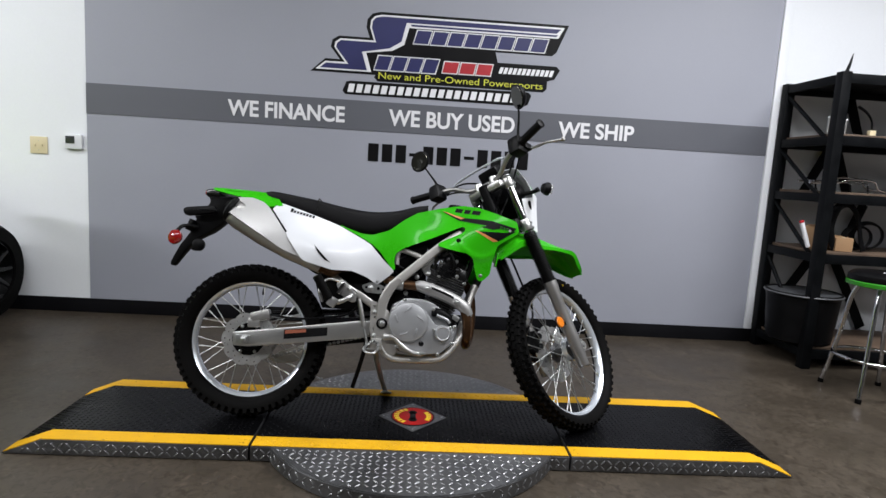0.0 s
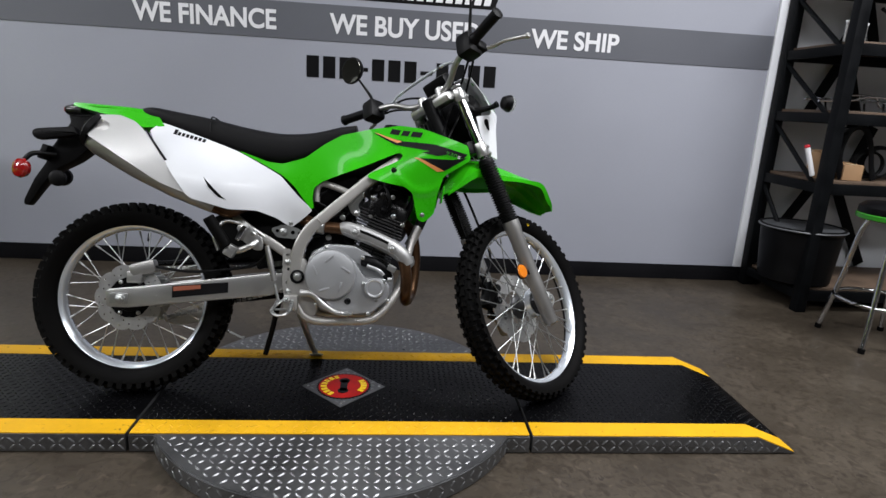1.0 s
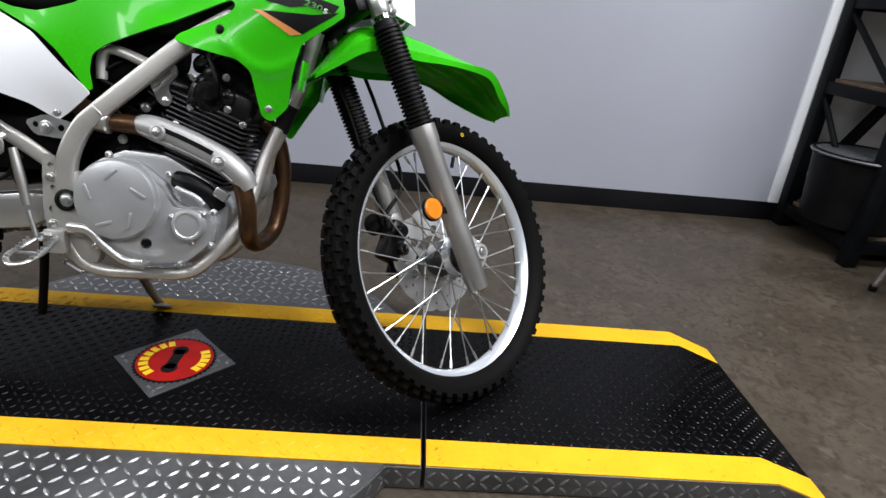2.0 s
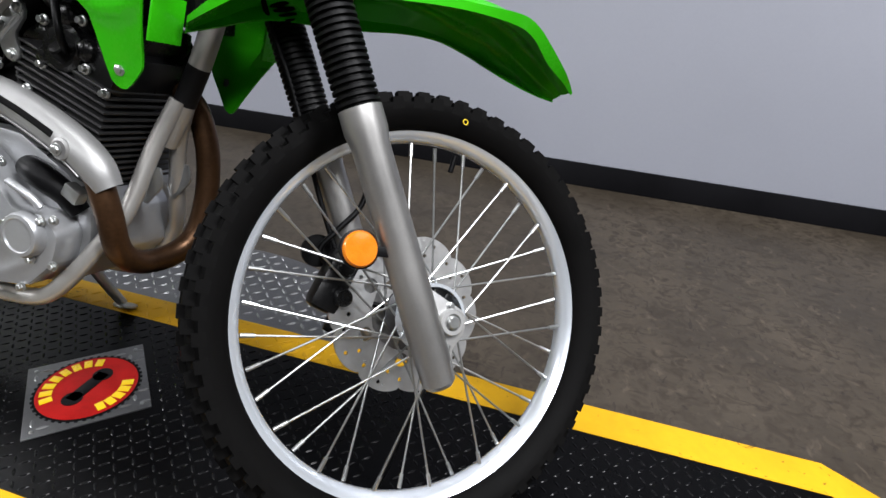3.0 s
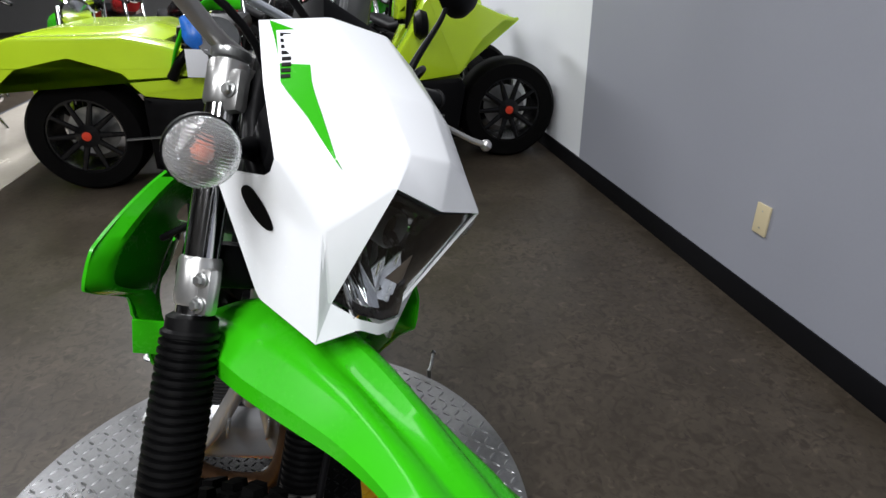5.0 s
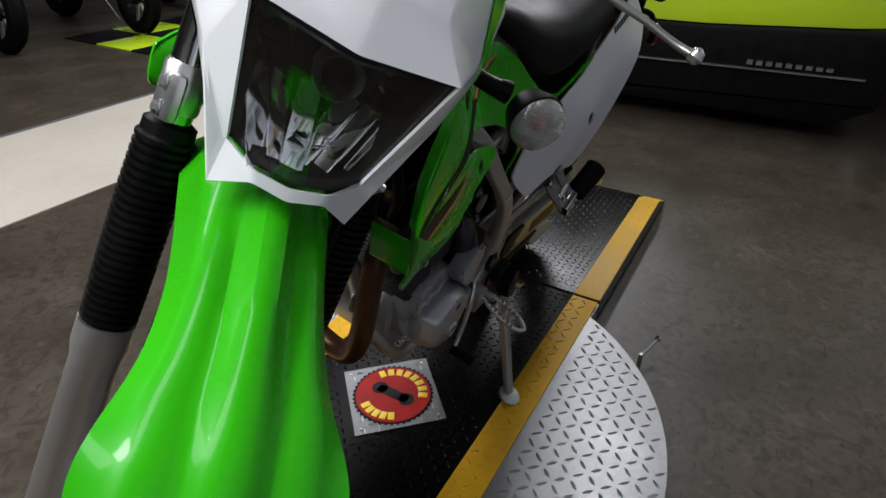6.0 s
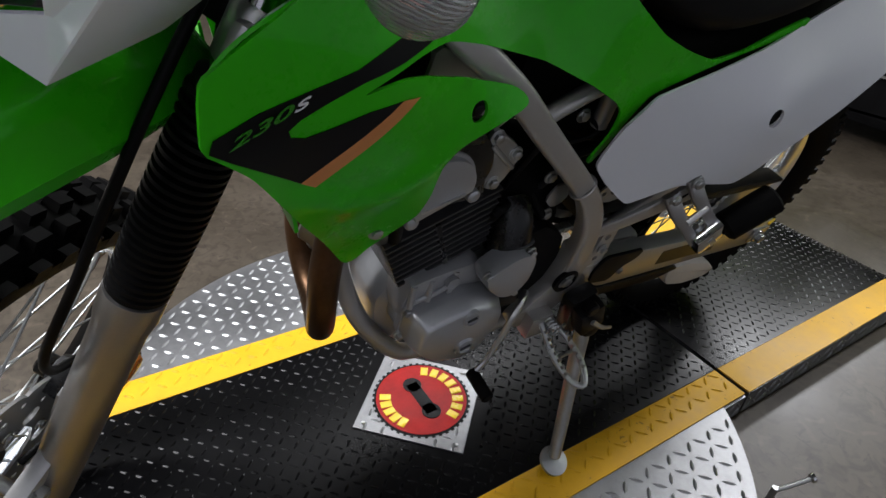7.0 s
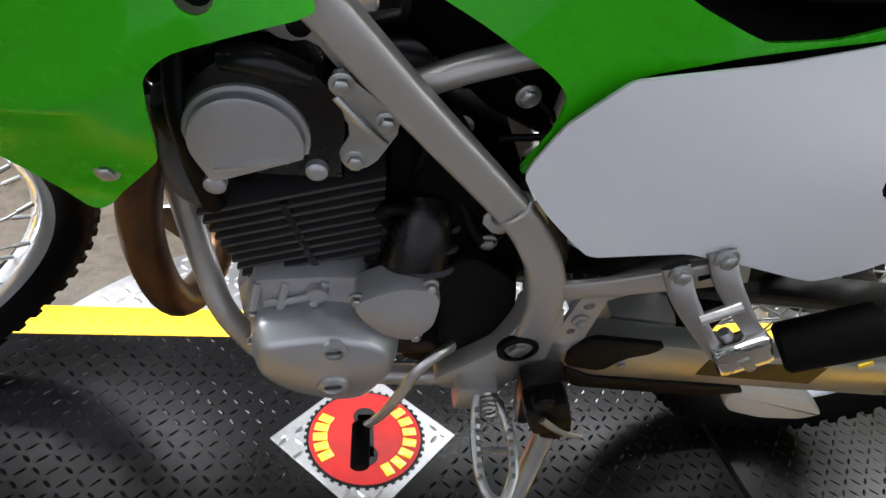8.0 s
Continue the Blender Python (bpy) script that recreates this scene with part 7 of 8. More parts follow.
    bm = tube(loop, 0.006, 10, 4, flat=0.7, up=(0, 0, 1))
    for k in range(7):
        for e in (-1, 1):
            box((0.528 + px + e * 0.024 * wide, s * (0.168 + 0.011 * k), 0.335 - 0.0042 * k), (0.006, 0.005, 0.010), 0.001, bm=bm)
    box((0.528 + px, s * 0.205, 0.314), (0.044 * wide, 0.005, 0.006), 0.001, bm=bm)
    bp("foot_peg", bm, STEEL, "serrated steel foot peg")
    bp("peg_mount", box((0.545 + px, s * 0.138, 0.330), (0.045, 0.03, 0.05), 0.006), FRAME)
    bp("peg_spring", tube([(0.533 + px + 0.008 * math.cos(k * 0.8), s * (0.148 + 0.0007 * k), 0.342 + 0.008 * math.sin(k * 0.8)) for k in range(40)], 0.0018, 6, 1), STEEL)
bp("brake_pedal", tube([(0.575, -0.150, 0.362), (0.615, -0.156, 0.360), (0.650, -0.160, 0.330), (0.690, -0.165, 0.305), (0.735, -0.175, 0.300)], [0.013, 0.010, 0.0085, 0.0085, 0.011], 14, flat=0.7), ALU, "silver brake pedal")
bp("pedal_pad", box((0.735, -0.185, 0.303), (0.028, 0.045, 0.008), 0.002), STEEL)
bp("shift_lever", tube([(0.655, 0.125, 0.398), (0.672, 0.140, 0.404), (0.692, 0.152, 0.392), (0.706, 0.158, 0.352), (0.722, 0.162, 0.312), (0.742, 0.166, 0.290)], [0.010, 0.008, 0.007, 0.0065, 0.006, 0.006], 12, flat=0.7), ALU, "bent steel shift lever")
bp("shift_rubber", rod((0.742, 0.160, 0.289), (0.744, 0.212, 0.290), 0.0105, seg=16), RUBBER, "black rubber shift tip")
bp("side_stand", tube([(0.518, 0.162, 0.322), (0.535, 0.200, 0.238), (0.560, 0.249, 0.147), (0.580, 0.283, 0.088)], [0.014, 0.013, 0.012, 0.011], 16), STEEL, "steel side stand leg")
bp("stand_foot", lathe([(0.024, 0), (0.027, 0.003), (0.026, 0.007), (0.012, 0.010)], (0.583, 0.287, 0.078), (0, 0.247, 0.969), 26), STEEL, "flat steel stand foot")
bp("stand_bracket", box((0.540, 0.150, 0.340), (0.055, 0.03, 0.10), 0.010, Matrix.Rotation(radians(12), 3, "Y")), ENGINE_BLACK)
bm = box((0.540, 0.174, 0.352), (0.050, 0.034, 0.072), 0.012, Matrix.Rotation(radians(24), 3, "Y"))
box((0.522, 0.178, 0.318), (0.030, 0.024, 0.030), 0.006, Matrix.Rotation(radians(-20), 3, "Y"), bm)
lathe([(0.012, 0), (0.012, 0.010), (0.009, 0.013)], (0.558, 0.178, 0.388), (0, 1, 0), 18, bm)
stand_switch = bp("stand_switch", bm, BLACK, "black stand switch")
part("switch_lever", tube([(0.556, 0.196, 0.368), (0.528, 0.200, 0.346), (0.500, 0.200, 0.332)], [0.005, 0.0045, 0.004], 10, flat=0.5), STEEL, stand_switch)
bm = tube([(0.515 + 0.030 * k / 80 + 0.0055 * math.cos(k * 0.9), 0.170 + 0.055 * k / 80 + 0.0055 * math.sin(k * 0.9), 0.275 - 0.10 * k / 80) for k in range(81)], 0.0016, 6, 1)
bp("stand_spring", bm, STEEL, "steel return spring")
bp("drain_hose", tube([(0.505, -0.115, 0.35), (0.478, -0.075, 0.24), (0.448, -0.035, 0.14)], [0.010, 0.009, 0.009]), RUBBER, "black hanging drain hose")

# ---- shelf, stool and what stands about ----
shelf = thing("storage_rack", "black steel storage rack with cross braces, partly filled", "rack")
RX0, RX1, RY0, RY1 = 2.562, 4.30, 1.13, 1.72
for x in (RX0, RX1 - 0.05):
    for y in (RY0, RY1 - 0.05):
        part("post", box((x + 0.025, y + 0.025, 0.955), (0.062, 0.062, 1.91), 0.004), SHELF_PAINT, shelf)
for z, deck in ((0.10, 1), (0.735, 1), (1.125, 1), (1.49, 1), (1.87, 0)):
    for y in (RY0, RY1 - 0.03):
        part("beam", box(((RX0 + RX1) / 2, y + 0.015, z), (RX1 - RX0 - 0.06, 0.03, 0.062), 0.004), SHELF_PAINT, shelf)
    for x in (RX0 + 0.015, RX1 - 0.015):
        part("beam", box((x, (RY0 + RY1) / 2, z), (0.03, RY1 - RY0 - 0.06, 0.056), 0.004), SHELF_PAINT, shelf)
    if deck:
        part("shelf_board", box(((RX0 + RX1) / 2, (RY0 + RY1) / 2, z + 0.036), (RX1 - RX0 - 0.07, RY1 - RY0 - 0.07, 0.018), 0.002), SHELF_WOOD, shelf, "worn particle board shelf")
    else:
        part("shelf_board", box(((RX0 + RX1) / 2, (RY0 + RY1) / 2, z + 0.02), (RX1 - RX0 - 0.02, RY1 - RY0 - 0.02, 0.02), 0.002), SHELF_PAINT, shelf)
levels = (0.14, 0.70, 1.09, 1.45, 1.83)
for lo, hi in zip(levels, levels[1:]):
    part("side_brace", tube([(RX0 + 0.02, RY0 + 0.03, lo), (RX0 + 0.02, RY1 - 0.03, hi)], 0.014, 8, 1), SHELF_PAINT, shelf)
for lo, hi, a, b in ((1.52, 1.84, 2.92, 3.06), (1.52, 1.84, 3.18, 3.06), (1.15, 1.46, 2.80, 2.95), (1.15, 1.46, 3.14, 3.02), (0.76, 1.09, 3.16, 3.28), (0.16, 0.70, 2.62, 2.95), (0.16, 0.70, 3.4, 3.1)):
    part("back_brace", box(((a + b) / 2, RY1 - 0.012, (lo + hi) / 2), (0.07, 0.008, math.hypot(hi - lo, b - a)), 0.002, Matrix.Rotation(math.atan2(b - a, hi - lo), 3, "Y")), SHELF_PAINT, shelf)
part("hook", tube([(RX0 + 0.03, RY0 + 0.02, 1.90), (RX0 + 0.045, RY0 + 0.02, 1.95), (RX0 + 0.06, RY0 + 0.02, 2.02)], [0.012, 0.009, 0.003], 8), SHELF_PAINT, shelf, "bent black hook on the corner")


def carton(x, y, z, sx, sy, sz, turn):
    owner = thing("cardboard_box", "small brown cardboard box on the rack", "box", pose(x, y, z, 0, 0, turn), group="boxes on the rack")
    part("carton_body", box((0, 0, sz / 2), (sx, sy, sz), 0.003), CARD, owner)
    part("carton_flap", box((0, sy * 0.3, sz + 0.006), (sx * 0.98, sy * 0.4, 0.003), 0.001, Matrix.Rotation(radians(12), 3, "X")), CARD, owner)
    part("carton_tape", box((0, 0, sz + 0.0015), (sx * 0.16, sy * 0.98, 0.001), 0), IVORY, owner)


carton(2.655, 1.30, 0.782, 0.10, 0.10, 0.15, 12)
carton(2.80, 1.26, 0.782, 0.11, 0.10, 0.09, -8)
tubelight = thing("white_tube", "white tube leaning against a cardboard box", "tube", pose(2.555, 1.22, 0.80, 0, -22, 0))
part("tube_body", rod((0, 0, 0), (0, 0, 0.17), 0.014), INK_WHITE, tubelight)
part("tube_cap", rod((0, 0, 0.17), (0, 0, 0.182), 0.0148), INK_RED, tubelight)
for x, z0, tall in ((2.60, 1.536, 0.10), (2.71, 1.536, 0.09)):
    vial = thing("glass_vial", "small clear vial standing on the rack", "vial", pose(x, 1.25, z0), group="vials on the rack")
    part("vial_body", rod((0, 0, 0), (0, 0, tall), 0.010), STEEL_SATIN, vial)
    part("vial_cap", rod((0, 0, tall), (0, 0, tall + 0.012), 0.012), INK_WHITE, vial)
bent = thing("bent_rod", "dark bent rod in a pale block on the rack", "rod", pose(2.90, 1.26, 1.536))
part("rod_block", box((0, 0, 0.02), (0.04, 0.03, 0.04), 0.003), IVORY, bent)
part("rod_bar", tube([(0, 0, 0.04), (-0.01, 0, 0.10), (-0.05, 0, 0.15), (-0.11, 0, 0.185)], [0.006, 0.006, 0.008, 0.010], 10), BLACK, bent)
wire = thing("chrome_rack", "bent chrome luggage rack lying on the shelf", "luggage rack", pose(2.80, 1.30, 1.17))
for dy, dz in ((0, 0.05), (0.12, 0.06)):
    part("rack_rail", tube([(-0.24, dy, dz), (-0.05, dy, dz + 0.01), (0.05, dy, dz + 0.035), (0.20, dy, dz + 0.03), (0.24, dy, dz - 0.02), (0.33, dy, dz - 0.04)], 0.007, 10), CHROME, wire)
for dx in (-0.2, -0.08, 0.04, 0.16):
    part("rack_bar", tube([(dx, 0, 0.06), (dx + 0.02, 0.06, 0.065), (dx, 0.12, 0.07)], 0.006, 10), CHROME, wire)
    part("rack_foot", tube([(dx, 0, 0.055), (dx + 0.015, 0.01, 0.02), (dx + 0.02, 0.0, -0.006)], 0.006, 10), BLACK, wire)
for x, y, z, r, name in ((2.93, 1.27, 0.785, 0.105, "coiled_cable"), (3.02, 1.30, 0.785, 0.12, "coiled_cable")):
    coil = thing(name, "black cable coil standing on the rack", "cable", pose(x, y, z), group="cables on the rack")
    for k in range(3):
        pts = [(r * (0.86 + 0.05 * k) * math.cos(a), 0.012 * k, r + r * (0.86 + 0.05 * k) * math.sin(a) * 0.8 - r * 0.15) for a in (2 * math.pi * i / 14 for i in range(15))]
        part("cable_loop", tube(pts, 0.007, 8, 3), BLACK, coil)
headset = thing("black_strap", "black looped strap hanging from the shelf above", "strap", pose(2.70, 1.24, 0.79))
part("strap_band", tube([(0.05, 0, 0.0), (0.0, 0, 0.14), (0.03, 0, 0.27), (0.11, 0, 0.30), (0.18, 0, 0.22), (0.22, 0, 0.08), (0.25, 0, 0.0)], [0.02, 0.03, 0.03, 0.02, 0.016, 0.016, 0.02], 12, flat=0.5), BLACK, headset)
tub = thing("black_tub", "round black plastic tub on the floor under the rack", "tub", pose(2.66, 1.35, 0.136))
part("tub_wall", lathe([(0.17, 0), (0.20, 0.02), (0.225, 0.32), (0.235, 0.33), (0.235, 0.35), (0.222, 0.35), (0.215, 0.32), (0.19, 0.04), (0.05, 0.03)], (0, 0, 0), (0, 0, 1), 40), BLACK, tub)
part("tub_rim", lathe([(0.236, 0.332), (0.242, 0.338), (0.236, 0.344)], (0, 0, 0), (0, 0, 1), 40), CARBON_GREY, tub)

stool = thing("bar_stool", "chrome bar stool with a padded black seat and green edge", "stool", pose(2.68, 0.70, 0, 0, 0, 20))
part("cushion", lathe([(0.10, 0.655), (0.178, 0.655), (0.188, 0.675), (0.186, 0.705), (0.165, 0.722), (0.08, 0.728), (0.002, 0.728)], (0, 0, 0), (0, 0, 1), 40), BLACK, stool, "black vinyl cushion")
part("seat_ring", lathe([(0.178, 0.642), (0.192, 0.648), (0.193, 0.668), (0.186, 0.674), (0.17, 0.65)], (0, 0, 0), (0, 0, 1), 40), GREEN_DARK, stool, "dark green seat edge")
for k in range(5):
    part("seat_print", box((-0.06 + 0.03 * k, -0.04, 0.7282), (0.018, 0.05, 0.002), 0.0005), INK_WHITE, stool)
for k in range(4):
    a = math.pi / 2 * k + 0.35
    c, s_ = math.cos(a), math.sin(a)
    part("leg", tube([(0.12 * c, 0.12 * s_, 0.645), (0.155 * c, 0.155 * s_, 0.55), (0.19 * c, 0.19 * s_, 0.30), (0.245 * c, 0.245 * s_, 0.012)], 0.0125, 14), CHROME, stool, "chrome leg")
    part("rubber_foot", rod((0.247 * c, 0.247 * s_, 0.0), (0.245 * c, 0.245 * s_, 0.026), 0.016), RUBBER, stool)
part("foot_ring", tube([(0.205 * math.cos(a), 0.205 * math.sin(a), 0.225) for a in (2 * math.pi * i / 16 for i in range(17))], 0.010, 12, 3), CHROME, stool, "chrome foot ring")


# ---- the lime three-wheeled roadster behind the bike ----
def road_wheel(parent, x, y, r, w, side=1):
    prof = [(r * 0.66, -w / 2), (r * 0.92, -w / 2), (r, -w * 0.34), (r, w * 0.34), (r * 0.92, w / 2), (r * 0.66, w / 2), (r * 0.62, 0)]
    seg = 64
    bm = bmesh.new()
    rings(bm, [[Vector((h, q * math.cos(2 * math.pi * k / seg), q * math.sin(2 * math.pi * k / seg))) for k in range(seg)] for q, h in prof], closed=True)
    bmesh.ops.translate(bm, vec=(x, y, r), verts=bm.verts)
    owner = part("road_tyre", bm, RUBBER, parent, "black road tyre")
    bm = bmesh.new()
    ringp = [(r * 0.66, -w * 0.45), (r * 0.67, w * 0.45), (r * 0.62, w * 0.45), (r * 0.60, -w * 0.45)]
    rings(bm, [[Vector((h, q * math.cos(2 * math.pi * k / seg), q * math.sin(2 * math.pi * k / seg))) for k in range(seg)] for q, h in ringp], closed=True)
    bmesh.ops.translate(bm, vec=(x, y, r), verts=bm.verts)
    part("wheel_rim", bm, BLACK_GLOSS, owner, "gloss black rim")
    for k in range(10):
        a = 2 * math.pi * k / 10
        d = Vector((0, math.cos(a), math.sin(a)))
        part("wheel_spoke", tube([Vector((x + side * w * 0.36, y, r)) + d * r * 0.14, Vector((x + side * w * 0.42, y, r)) + d * r * 0.63], [0.02, 0.014], 8, 2, flat=0.6, up=(1, 0, 0)), BLACK_GLOSS, owner)
    part("wheel_hub", lathe([(0.07, 0), (0.07, 0.03), (0.03, 0.04)], (x + side * w * 0.3, y, r), (side, 0, 0), 24), BLACK_GLOSS, owner)
    part("hub_cap", lathe([(0.028, 0), (0.026, 0.01), (0.01, 0.014)], (x + side * (w * 0.3 + 0.036), y, r), (side, 0, 0), 20), material("orange_hub_cap", (0.65, 0.05, 0.02), 0.3), owner, "bright orange hub cap")
    part("hub_disc", lathe([(r * 0.44, 0), (r * 0.44, 0.006), (0.08, 0.006)], (x - side * w * 0.1, y, r), (side, 0, 0), 32), STEEL, owner)
    return owner


def yz_plate(outline, x0, x1, bevel=0.02, rounds=2):
    bm = plate(outline, x0, x1, bevel, rounds)
    bmesh.ops.triangulate(bm, faces=[f for f in bm.faces if len(f.verts) > 4])
    for v in bm.verts:
        x, y, z = v.co
        v.co = (y, x, z)
    bmesh.ops.reverse_faces(bm, faces=bm.faces)
    return bm


car = thing("roadster", "lime green open roadster with black lower body parked behind", "roadster")
NEAR = -2.62
SIDE = [(-1.95, 0.60), (-1.92, 0.78), (-1.4, 0.90), (-0.85, 0.89), (-0.58, 0.82), (-0.42, 0.720), (0.45, 0.705), (0.66, 0.72), (0.76, 0.86), (0.86, 1.05), (1.05, 1.06), (1.35, 0.93), (1.50, 0.885), (1.38, 0.865), (1.24, 0.77), (1.12, 0.62), (1.07, 0.578), (0.16, 0.535), (-0.60, 0.53), (-0.80, 0.56), (-0.90, 0.68), (-1.15, 0.77), (-1.42, 0.72), (-1.60, 0.58), (-1.85, 0.55)]
bm = yz_plate(SIDE, NEAR, NEAR - 0.22)
for v in bm.verts:
    v.co.x -= 0.30 * max(0.0, v.co.y - 0.75)
part("body_side", bm, LIME, car, "glossy lime body side")
part("body_side", yz_plate([(y, z - 0.28) for y, z in SIDE], NEAR - 1.28, NEAR - 1.50), LIME, car, "glossy lime body side")
part("bonnet", yz_plate([(-1.95, 0.64), (-1.90, 0.79), (-1.4, 0.91), (-0.85, 0.90), (-0.68, 0.84), (-1.0, 0.66)], NEAR - 0.20, NEAR - 1.30, 0.03), LIME, car, "lime bonnet")
part("lower_body", yz_plate([(-0.84, 0.12), (-0.82, 0.56), (-0.60, 0.532), (0.16, 0.537), (1.06, 0.58), (1.10, 0.52), (1.04, 0.20), (0.86, 0.10), (-0.76, 0.10)], NEAR - 0.02, NEAR - 1.48, 0.03), BLACK, car, "black lower body")
part("sill_line", yz_plate([(-0.95, 0.315), (0.95, 0.345), (0.95, 0.352), (-0.95, 0.322)], NEAR + 0.004, NEAR - 0.03, 0.0, 0), STEEL, car, "thin bright sill line")
for k in range(9):
    part("sill_mark", yz_plate([(0.42 + 0.045 * k, 0.362 + 0.0008 * k), (0.448 + 0.045 * k, 0.362 + 0.0008 * k), (0.448 + 0.045 * k, 0.384), (0.42 + 0.045 * k, 0.384)], NEAR + 0.004, NEAR - 0.03, 0.0, 0), STEEL, car)
part("cockpit_tub", yz_plate([(-0.70, 0.40), (-0.70, 0.64), (0.75, 0.64), (0.75, 0.40)], NEAR - 0.23, NEAR - 1.27, 0.03), SHADOW_BLACK, car, "dark cockpit tub")
part("cockpit_trim", yz_plate([(-0.55, 0.815), (-0.40, 0.728), (0.44, 0.712), (0.62, 0.735), (0.60, 0.765), (0.43, 0.742), (-0.38, 0.755), (-0.54, 0.842)], NEAR + 0.008, NEAR - 0.24, 0.006), BLACK, car, "black cockpit edge trim")
for dx in (0.45, 1.05):
    part("bucket_seat", box((NEAR - dx, 0.45, 0.90), (0.42, 0.16, 0.55), 0.06, Matrix.Rotation(radians(-14), 3, "X")), CARBON_GREY, car, "dark bucket seat")
    part("roll_hoop", tube([(NEAR - dx - 0.2, 0.78, 0.85), (NEAR - dx - 0.17, 0.82, 1.20), (NEAR - dx, 0.83, 1.27), (NEAR - dx + 0.17, 0.82, 1.20), (NEAR - dx + 0.2, 0.78, 0.85)], 0.03, 14), BLACK, car, "black roll hoop")
part("head_fairing", yz_plate([(0.70, 0.9), (0.76, 1.26), (0.90, 1.28), (1.25, 1.05), (1.3, 0.9)], NEAR - 0.30, NEAR - 0.62, 0.05), LIME, car, "lime head fairing")
part("steering_wheel", tube([(NEAR - 0.45 + 0.16 * math.cos(a), -0.12 + 0.07 * math.sin(a), 0.88 + 0.145 * math.sin(a)) for a in (2 * math.pi * i / 16 for i in range(17))], 0.016, 12, 3), BLACK, car, "black steering wheel")
part("dash_top", box((NEAR - 0.75, -0.45, 0.86), (1.0, 0.35, 0.12), 0.05), BLACK, car, "black dashboard")
part("wing_mirror", lathe([(0.03, -0.03), (0.07, -0.02), (0.085, 0.02), (0.06, 0.05)], (NEAR + 0.05, 0.82, 0.90), (0, -1, 0), 24), BLACK, car, "black wing mirror")
road_wheel(car, NEAR - 0.26, 1.42, 0.325, 0.26)
road_wheel(car, NEAR - 1.26, 1.42, 0.325, 0.26)
road_wheel(car, NEAR - 0.20, -1.19, 0.335, 0.26)
part("suspension_arm", tube([(NEAR - 0.30, 1.02, 0.45), (NEAR - 0.28, 1.18, 0.42), (NEAR - 0.30, 1.40, 0.34)], 0.02, 12), STEEL, car, "bright suspension arm")


# ---- showroom motorcycles further back ----
def show_bike(paint, label, m, group="showroom motorcycles"):
    owner = thing("showroom_motorcycle", label, "motorcycle", m, group)
    for x, r, w in ((0.0, 0.31, 0.16), (1.45, 0.30, 0.12)):
        seg = 36
        bm = bmesh.new()
        prof = [(r * 0.66, -w / 2), (r * 0.9, -w / 2), (r, -w * 0.2), (r, w * 0.2), (r * 0.9, w / 2), (r * 0.66, w / 2)]
        rings(bm, [[Vector((x + q * math.cos(2 * math.pi * k / seg), h, r + q * math.sin(2 * math.pi * k / seg))) for k in range(seg)] for q, h in prof], closed=True)
        tyre_ob = part("road_tyre", bm, RUBBER, owner)
        part("wheel_hub", lathe([(0.05, -0.08), (0.06, 0), (0.05, 0.08)], (x, 0, r), (0, 1, 0), 20), BLACK_GLOSS, owner)
        for k in range(7):
            a = 2 * math.pi * k / 7
            part("wheel_spoke", rod((x, 0, r), (x + r * 0.68 * math.cos(a), 0, r + r * 0.68 * math.sin(a)), 0.014, seg=8), STEEL, owner)
    part("engine_block", box((0.72, 0, 0.42), (0.46, 0.36, 0.34), 0.06), ENGINE_BLACK, owner, "dark engine")
    for k in range(5):
        part("engine_fin", box((0.76, 0, 0.55 + 0.025 * k), (0.24, 0.30, 0.010), 0.003), STEEL_SATIN, owner)
    part("fuel_tank", loft([(0.55, 0.10, 0.70, 0.80), (0.70, 0.16, 0.68, 0.90), (0.90, 0.17, 0.70, 0.95), (1.05, 0.10, 0.74, 0.92)], 22), paint, owner, "glossy fuel tank")
    part("seat", loft([(-0.12, 0.10, 0.72, 0.80), (0.10, 0.15, 0.68, 0.78), (0.40, 0.16, 0.64, 0.74), (0.60, 0.10, 0.68, 0.80)], 20), SEAT, owner, "black seat")
    part("rear_fender", loft([(-0.36, 0.07, 0.52, 0.58), (-0.2, 0.10, 0.60, 0.70), (0.05, 0.11, 0.64, 0.74)], 18), paint, owner)
    part("handlebar", tube([(0.80, 0.40, 1.06), (0.95, 0.25, 1.10), (1.02, 0, 1.02), (0.95, -0.25, 1.10), (0.80, -0.40, 1.06)], 0.014, 10), CHROME, owner, "chrome handlebar")
    for s in (-1, 1):
        part("fork_leg", rod((1.45, s * 0.10, 0.30), (1.10, s * 0.10, 0.98), 0.026, seg=14), CHROME, owner, "chrome fork leg")
        part("hand_grip", rod((0.80, s * 0.40, 1.06), (0.86, s * 0.30, 1.09), 0.019, seg=12), BLACK, owner)
        part("mirror", lathe([(0.02, 0), (0.06, 0.012), (0.05, 0.02)], (0.90, s * 0.38, 1.22), (-1, 0, 0), 18), CHROME, owner)
        part("mirror_stem", rod((0.88, s * 0.30, 1.09), (0.90, s * 0.38, 1.20), 0.006, seg=8), CHROME, owner)
        part("muffler", tube([(0.70, s * 0.17, 0.30), (0.30, s * 0.22, 0.26), (-0.25, s * 0.22, 0.30)], [0.025, 0.045, 0.05], 14), CHROME, owner, "chrome muffler")
    part("headlamp", lathe([(0.04, -0.12), (0.10, -0.05), (0.105, 0), (0.09, 0.02), (0.02, 0.03)], (1.22, 0, 0.95), (1, 0, -0.05), 24), CHROME, owner, "chrome headlamp")
    part("windscreen", sheet([(1.10, 1.02), (1.02, 1.30), (0.98, 1.32), (1.04, 1.02)], lambda x, z: 0.02, 1, 0.01, 0.08), CARBON_GREY, owner)
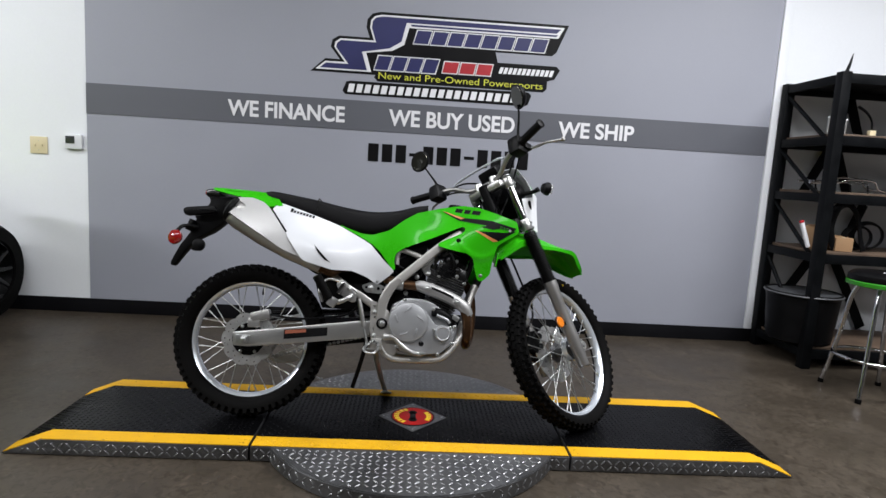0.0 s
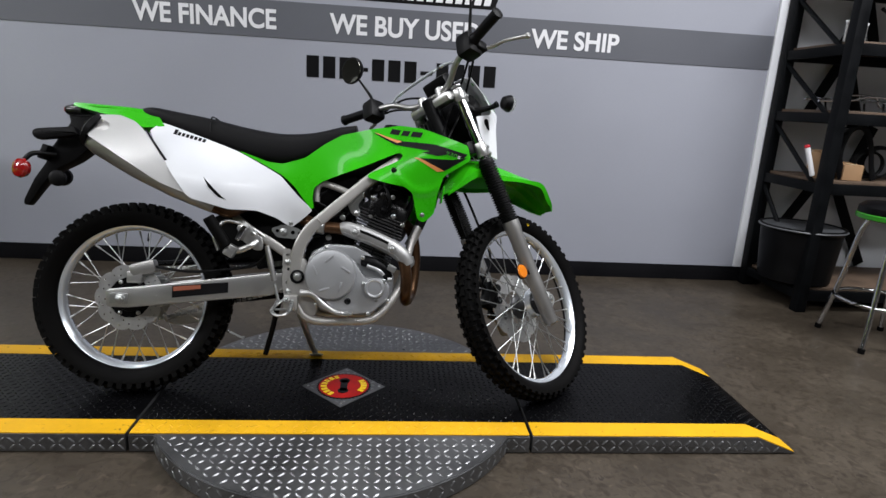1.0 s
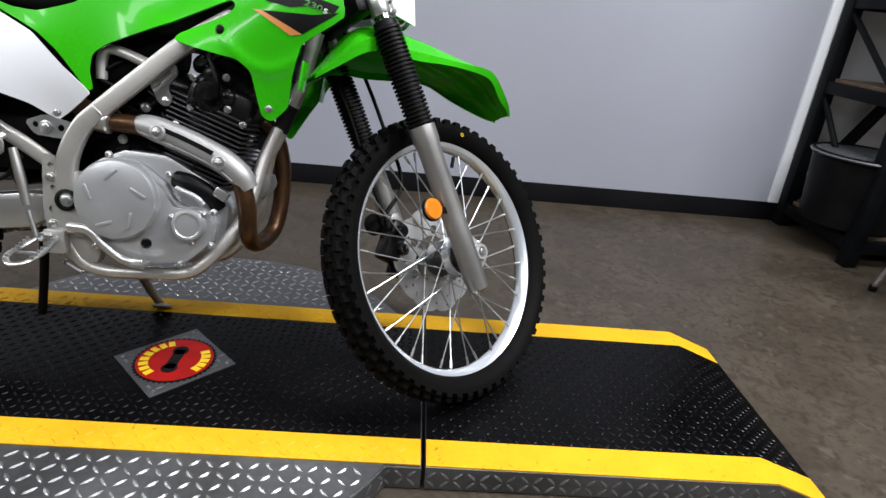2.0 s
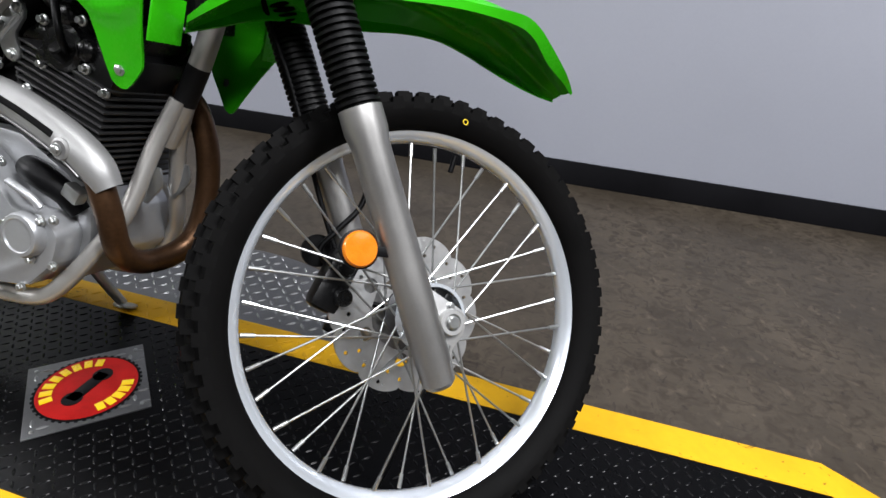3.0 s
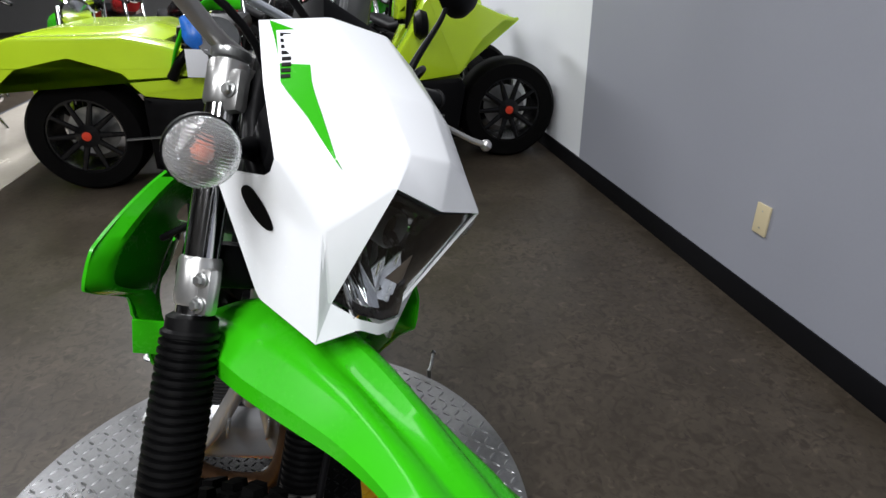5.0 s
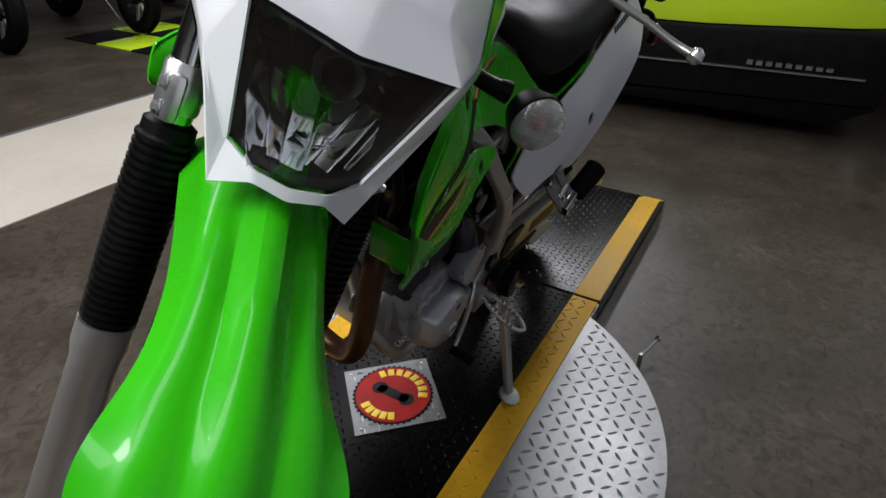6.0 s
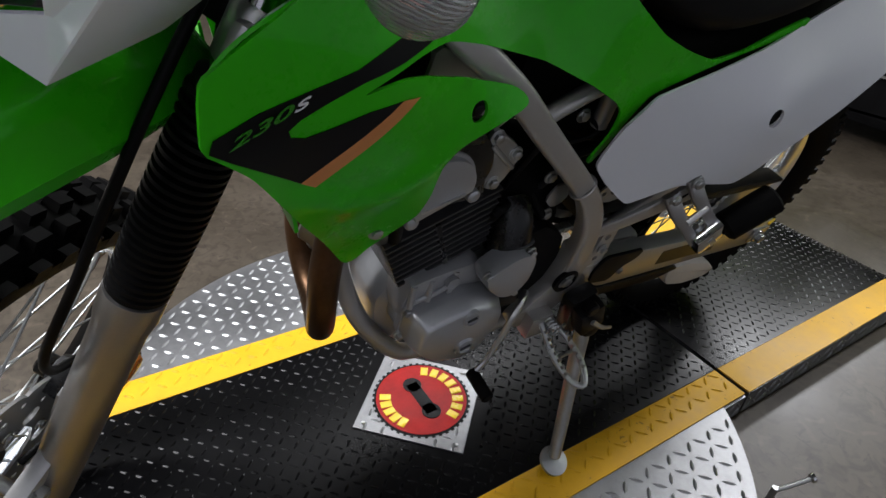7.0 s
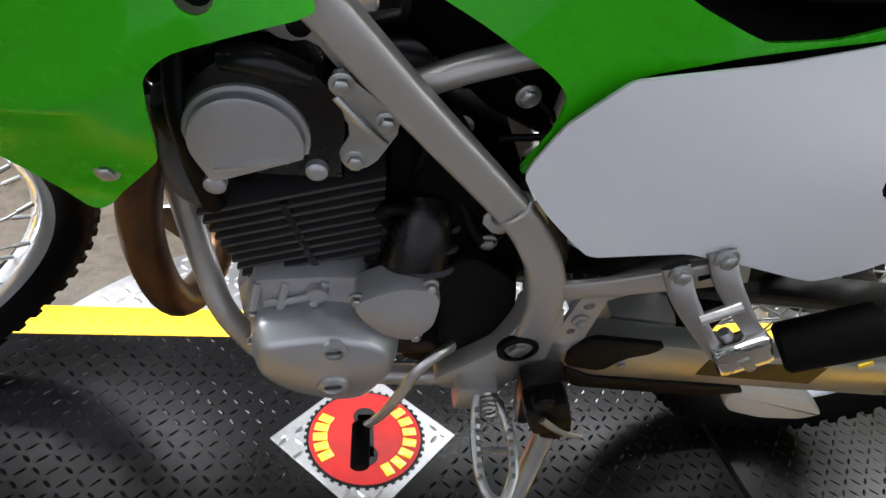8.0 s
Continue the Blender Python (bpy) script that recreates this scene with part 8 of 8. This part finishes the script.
    part("kick_stand", rod((0.55, 0.15, 0.22), (0.60, 0.28, 0.0), 0.012, seg=10), CHROME, owner)
    return owner


black_bike = show_bike(BLACK_GLOSS, "dark showroom motorcycle with chrome bars and exhaust", pose(-4.9, -1.1, 0, -9, 0, 24))
red_bike = show_bike(RED_PAINT, "red showroom motorcycle with chrome bars and exhaust", pose(-5.1, -0.2, 0, -9, 0, 24))
green_bike = show_bike(GREEN, "green showroom motorcycle with chrome bars and exhaust", pose(-4.9, -2.1, 0, -9, 0, 24))
rng = random.Random(11)
row_spots = [(-5.0, 0.7), (-5.0, -3.0), (-6.6, -0.6), (-6.7, 0.3), (-6.6, -1.6), (-6.7, -2.6), (-8.3, 0.4), (-8.3, -0.6), (-8.4, -1.6), (-8.3, -2.7), (-6.6, 1.1), (-8.4, 1.1), (-6.6, -3.6), (-10.2, -0.4), (-10.2, -1.7), (-10.3, 0.8)]
for i, (x, y) in enumerate(row_spots):
    copy_thing((black_bike, red_bike, black_bike, green_bike)[i % 4], pose(x, y, 0, -9, 0, 24 + rng.uniform(-7, 7)))
for x, y, turn, src in ((-3.9, -5.9, 80, black_bike), (-4.9, -5.6, 76, red_bike), (-2.75, -6.0, 84, black_bike), (-6.1, -5.5, 80, black_bike), (-1.6, -6.2, 88, black_bike)):
    copy_thing(src, pose(x, y, 0, -9, 0, turn))

# checkered mats under the far row
for i in range(6):
    for j in range(3):
        x, y = -2.1 - 0.46 * i, -3.55 - 0.46 * j
        mat = LIME if (i + j) % 2 else INK
        tile = part("mat_tile", slab(x - 0.455, x, y - 0.455, y, 0.0, 0.012, 0.003), mat)
        tagged(tile, "square rubber display mat tile on the floor", "floor mat", group="checkered mat tiles")

# instrument pod, film and tag at the roadster's cockpit edge
PX = NEAR + 0.03
part("instrument_pod", lathe([(0.03, -0.08), (0.10, -0.05), (0.125, 0.0), (0.115, 0.025), (0.02, 0.035)], (PX, -0.34, 0.865), (0.85, 0.2, 0.45), 32), CARBON_GREY, car, "dark grey instrument pod")
for k in range(4):
    part("pod_stripe", box((PX + 0.045, -0.375 + 0.024 * k, 0.862 - 0.004 * k), (0.004, 0.011, 0.085), 0.001, Matrix.Rotation(radians(30), 3, "X")), INK_WHITE, car)
bm = tube([(PX + 0.03, -0.50, 0.985), (PX + 0.045, -0.47, 0.93), (PX + 0.06, -0.455, 0.87), (PX + 0.05, -0.43, 0.82)], [0.018, 0.045, 0.05, 0.022], 9, 2, flat=0.4, up=(1, 0, 0))
part("pod_film", bm, BLUE_FILM, car, "crumpled blue protective film")
part("price_tag", box((PX + 0.07, -0.455, 0.745), (0.003, 0.12, 0.15), 0.001, Matrix.Rotation(radians(-4), 3, "X")), TAG_WHITE, car, "blank white tag")
part("pod_cowl", tube([(PX - 0.02, -0.62, 0.70), (PX + 0.02, -0.54, 0.86), (PX - 0.02, -0.44, 0.99), (PX - 0.06, -0.32, 1.05), (PX - 0.10, -0.20, 1.03)], [0.02, 0.035, 0.045, 0.05, 0.03], 14, flat=0.4), GREEN, car, "green cowl over the pod")
part("pod_arm", tube([(PX, -0.62, 0.66), (PX + 0.02, -0.55, 0.76), (PX, -0.46, 0.84)], [0.03, 0.025, 0.03], 12), BLACK, car)
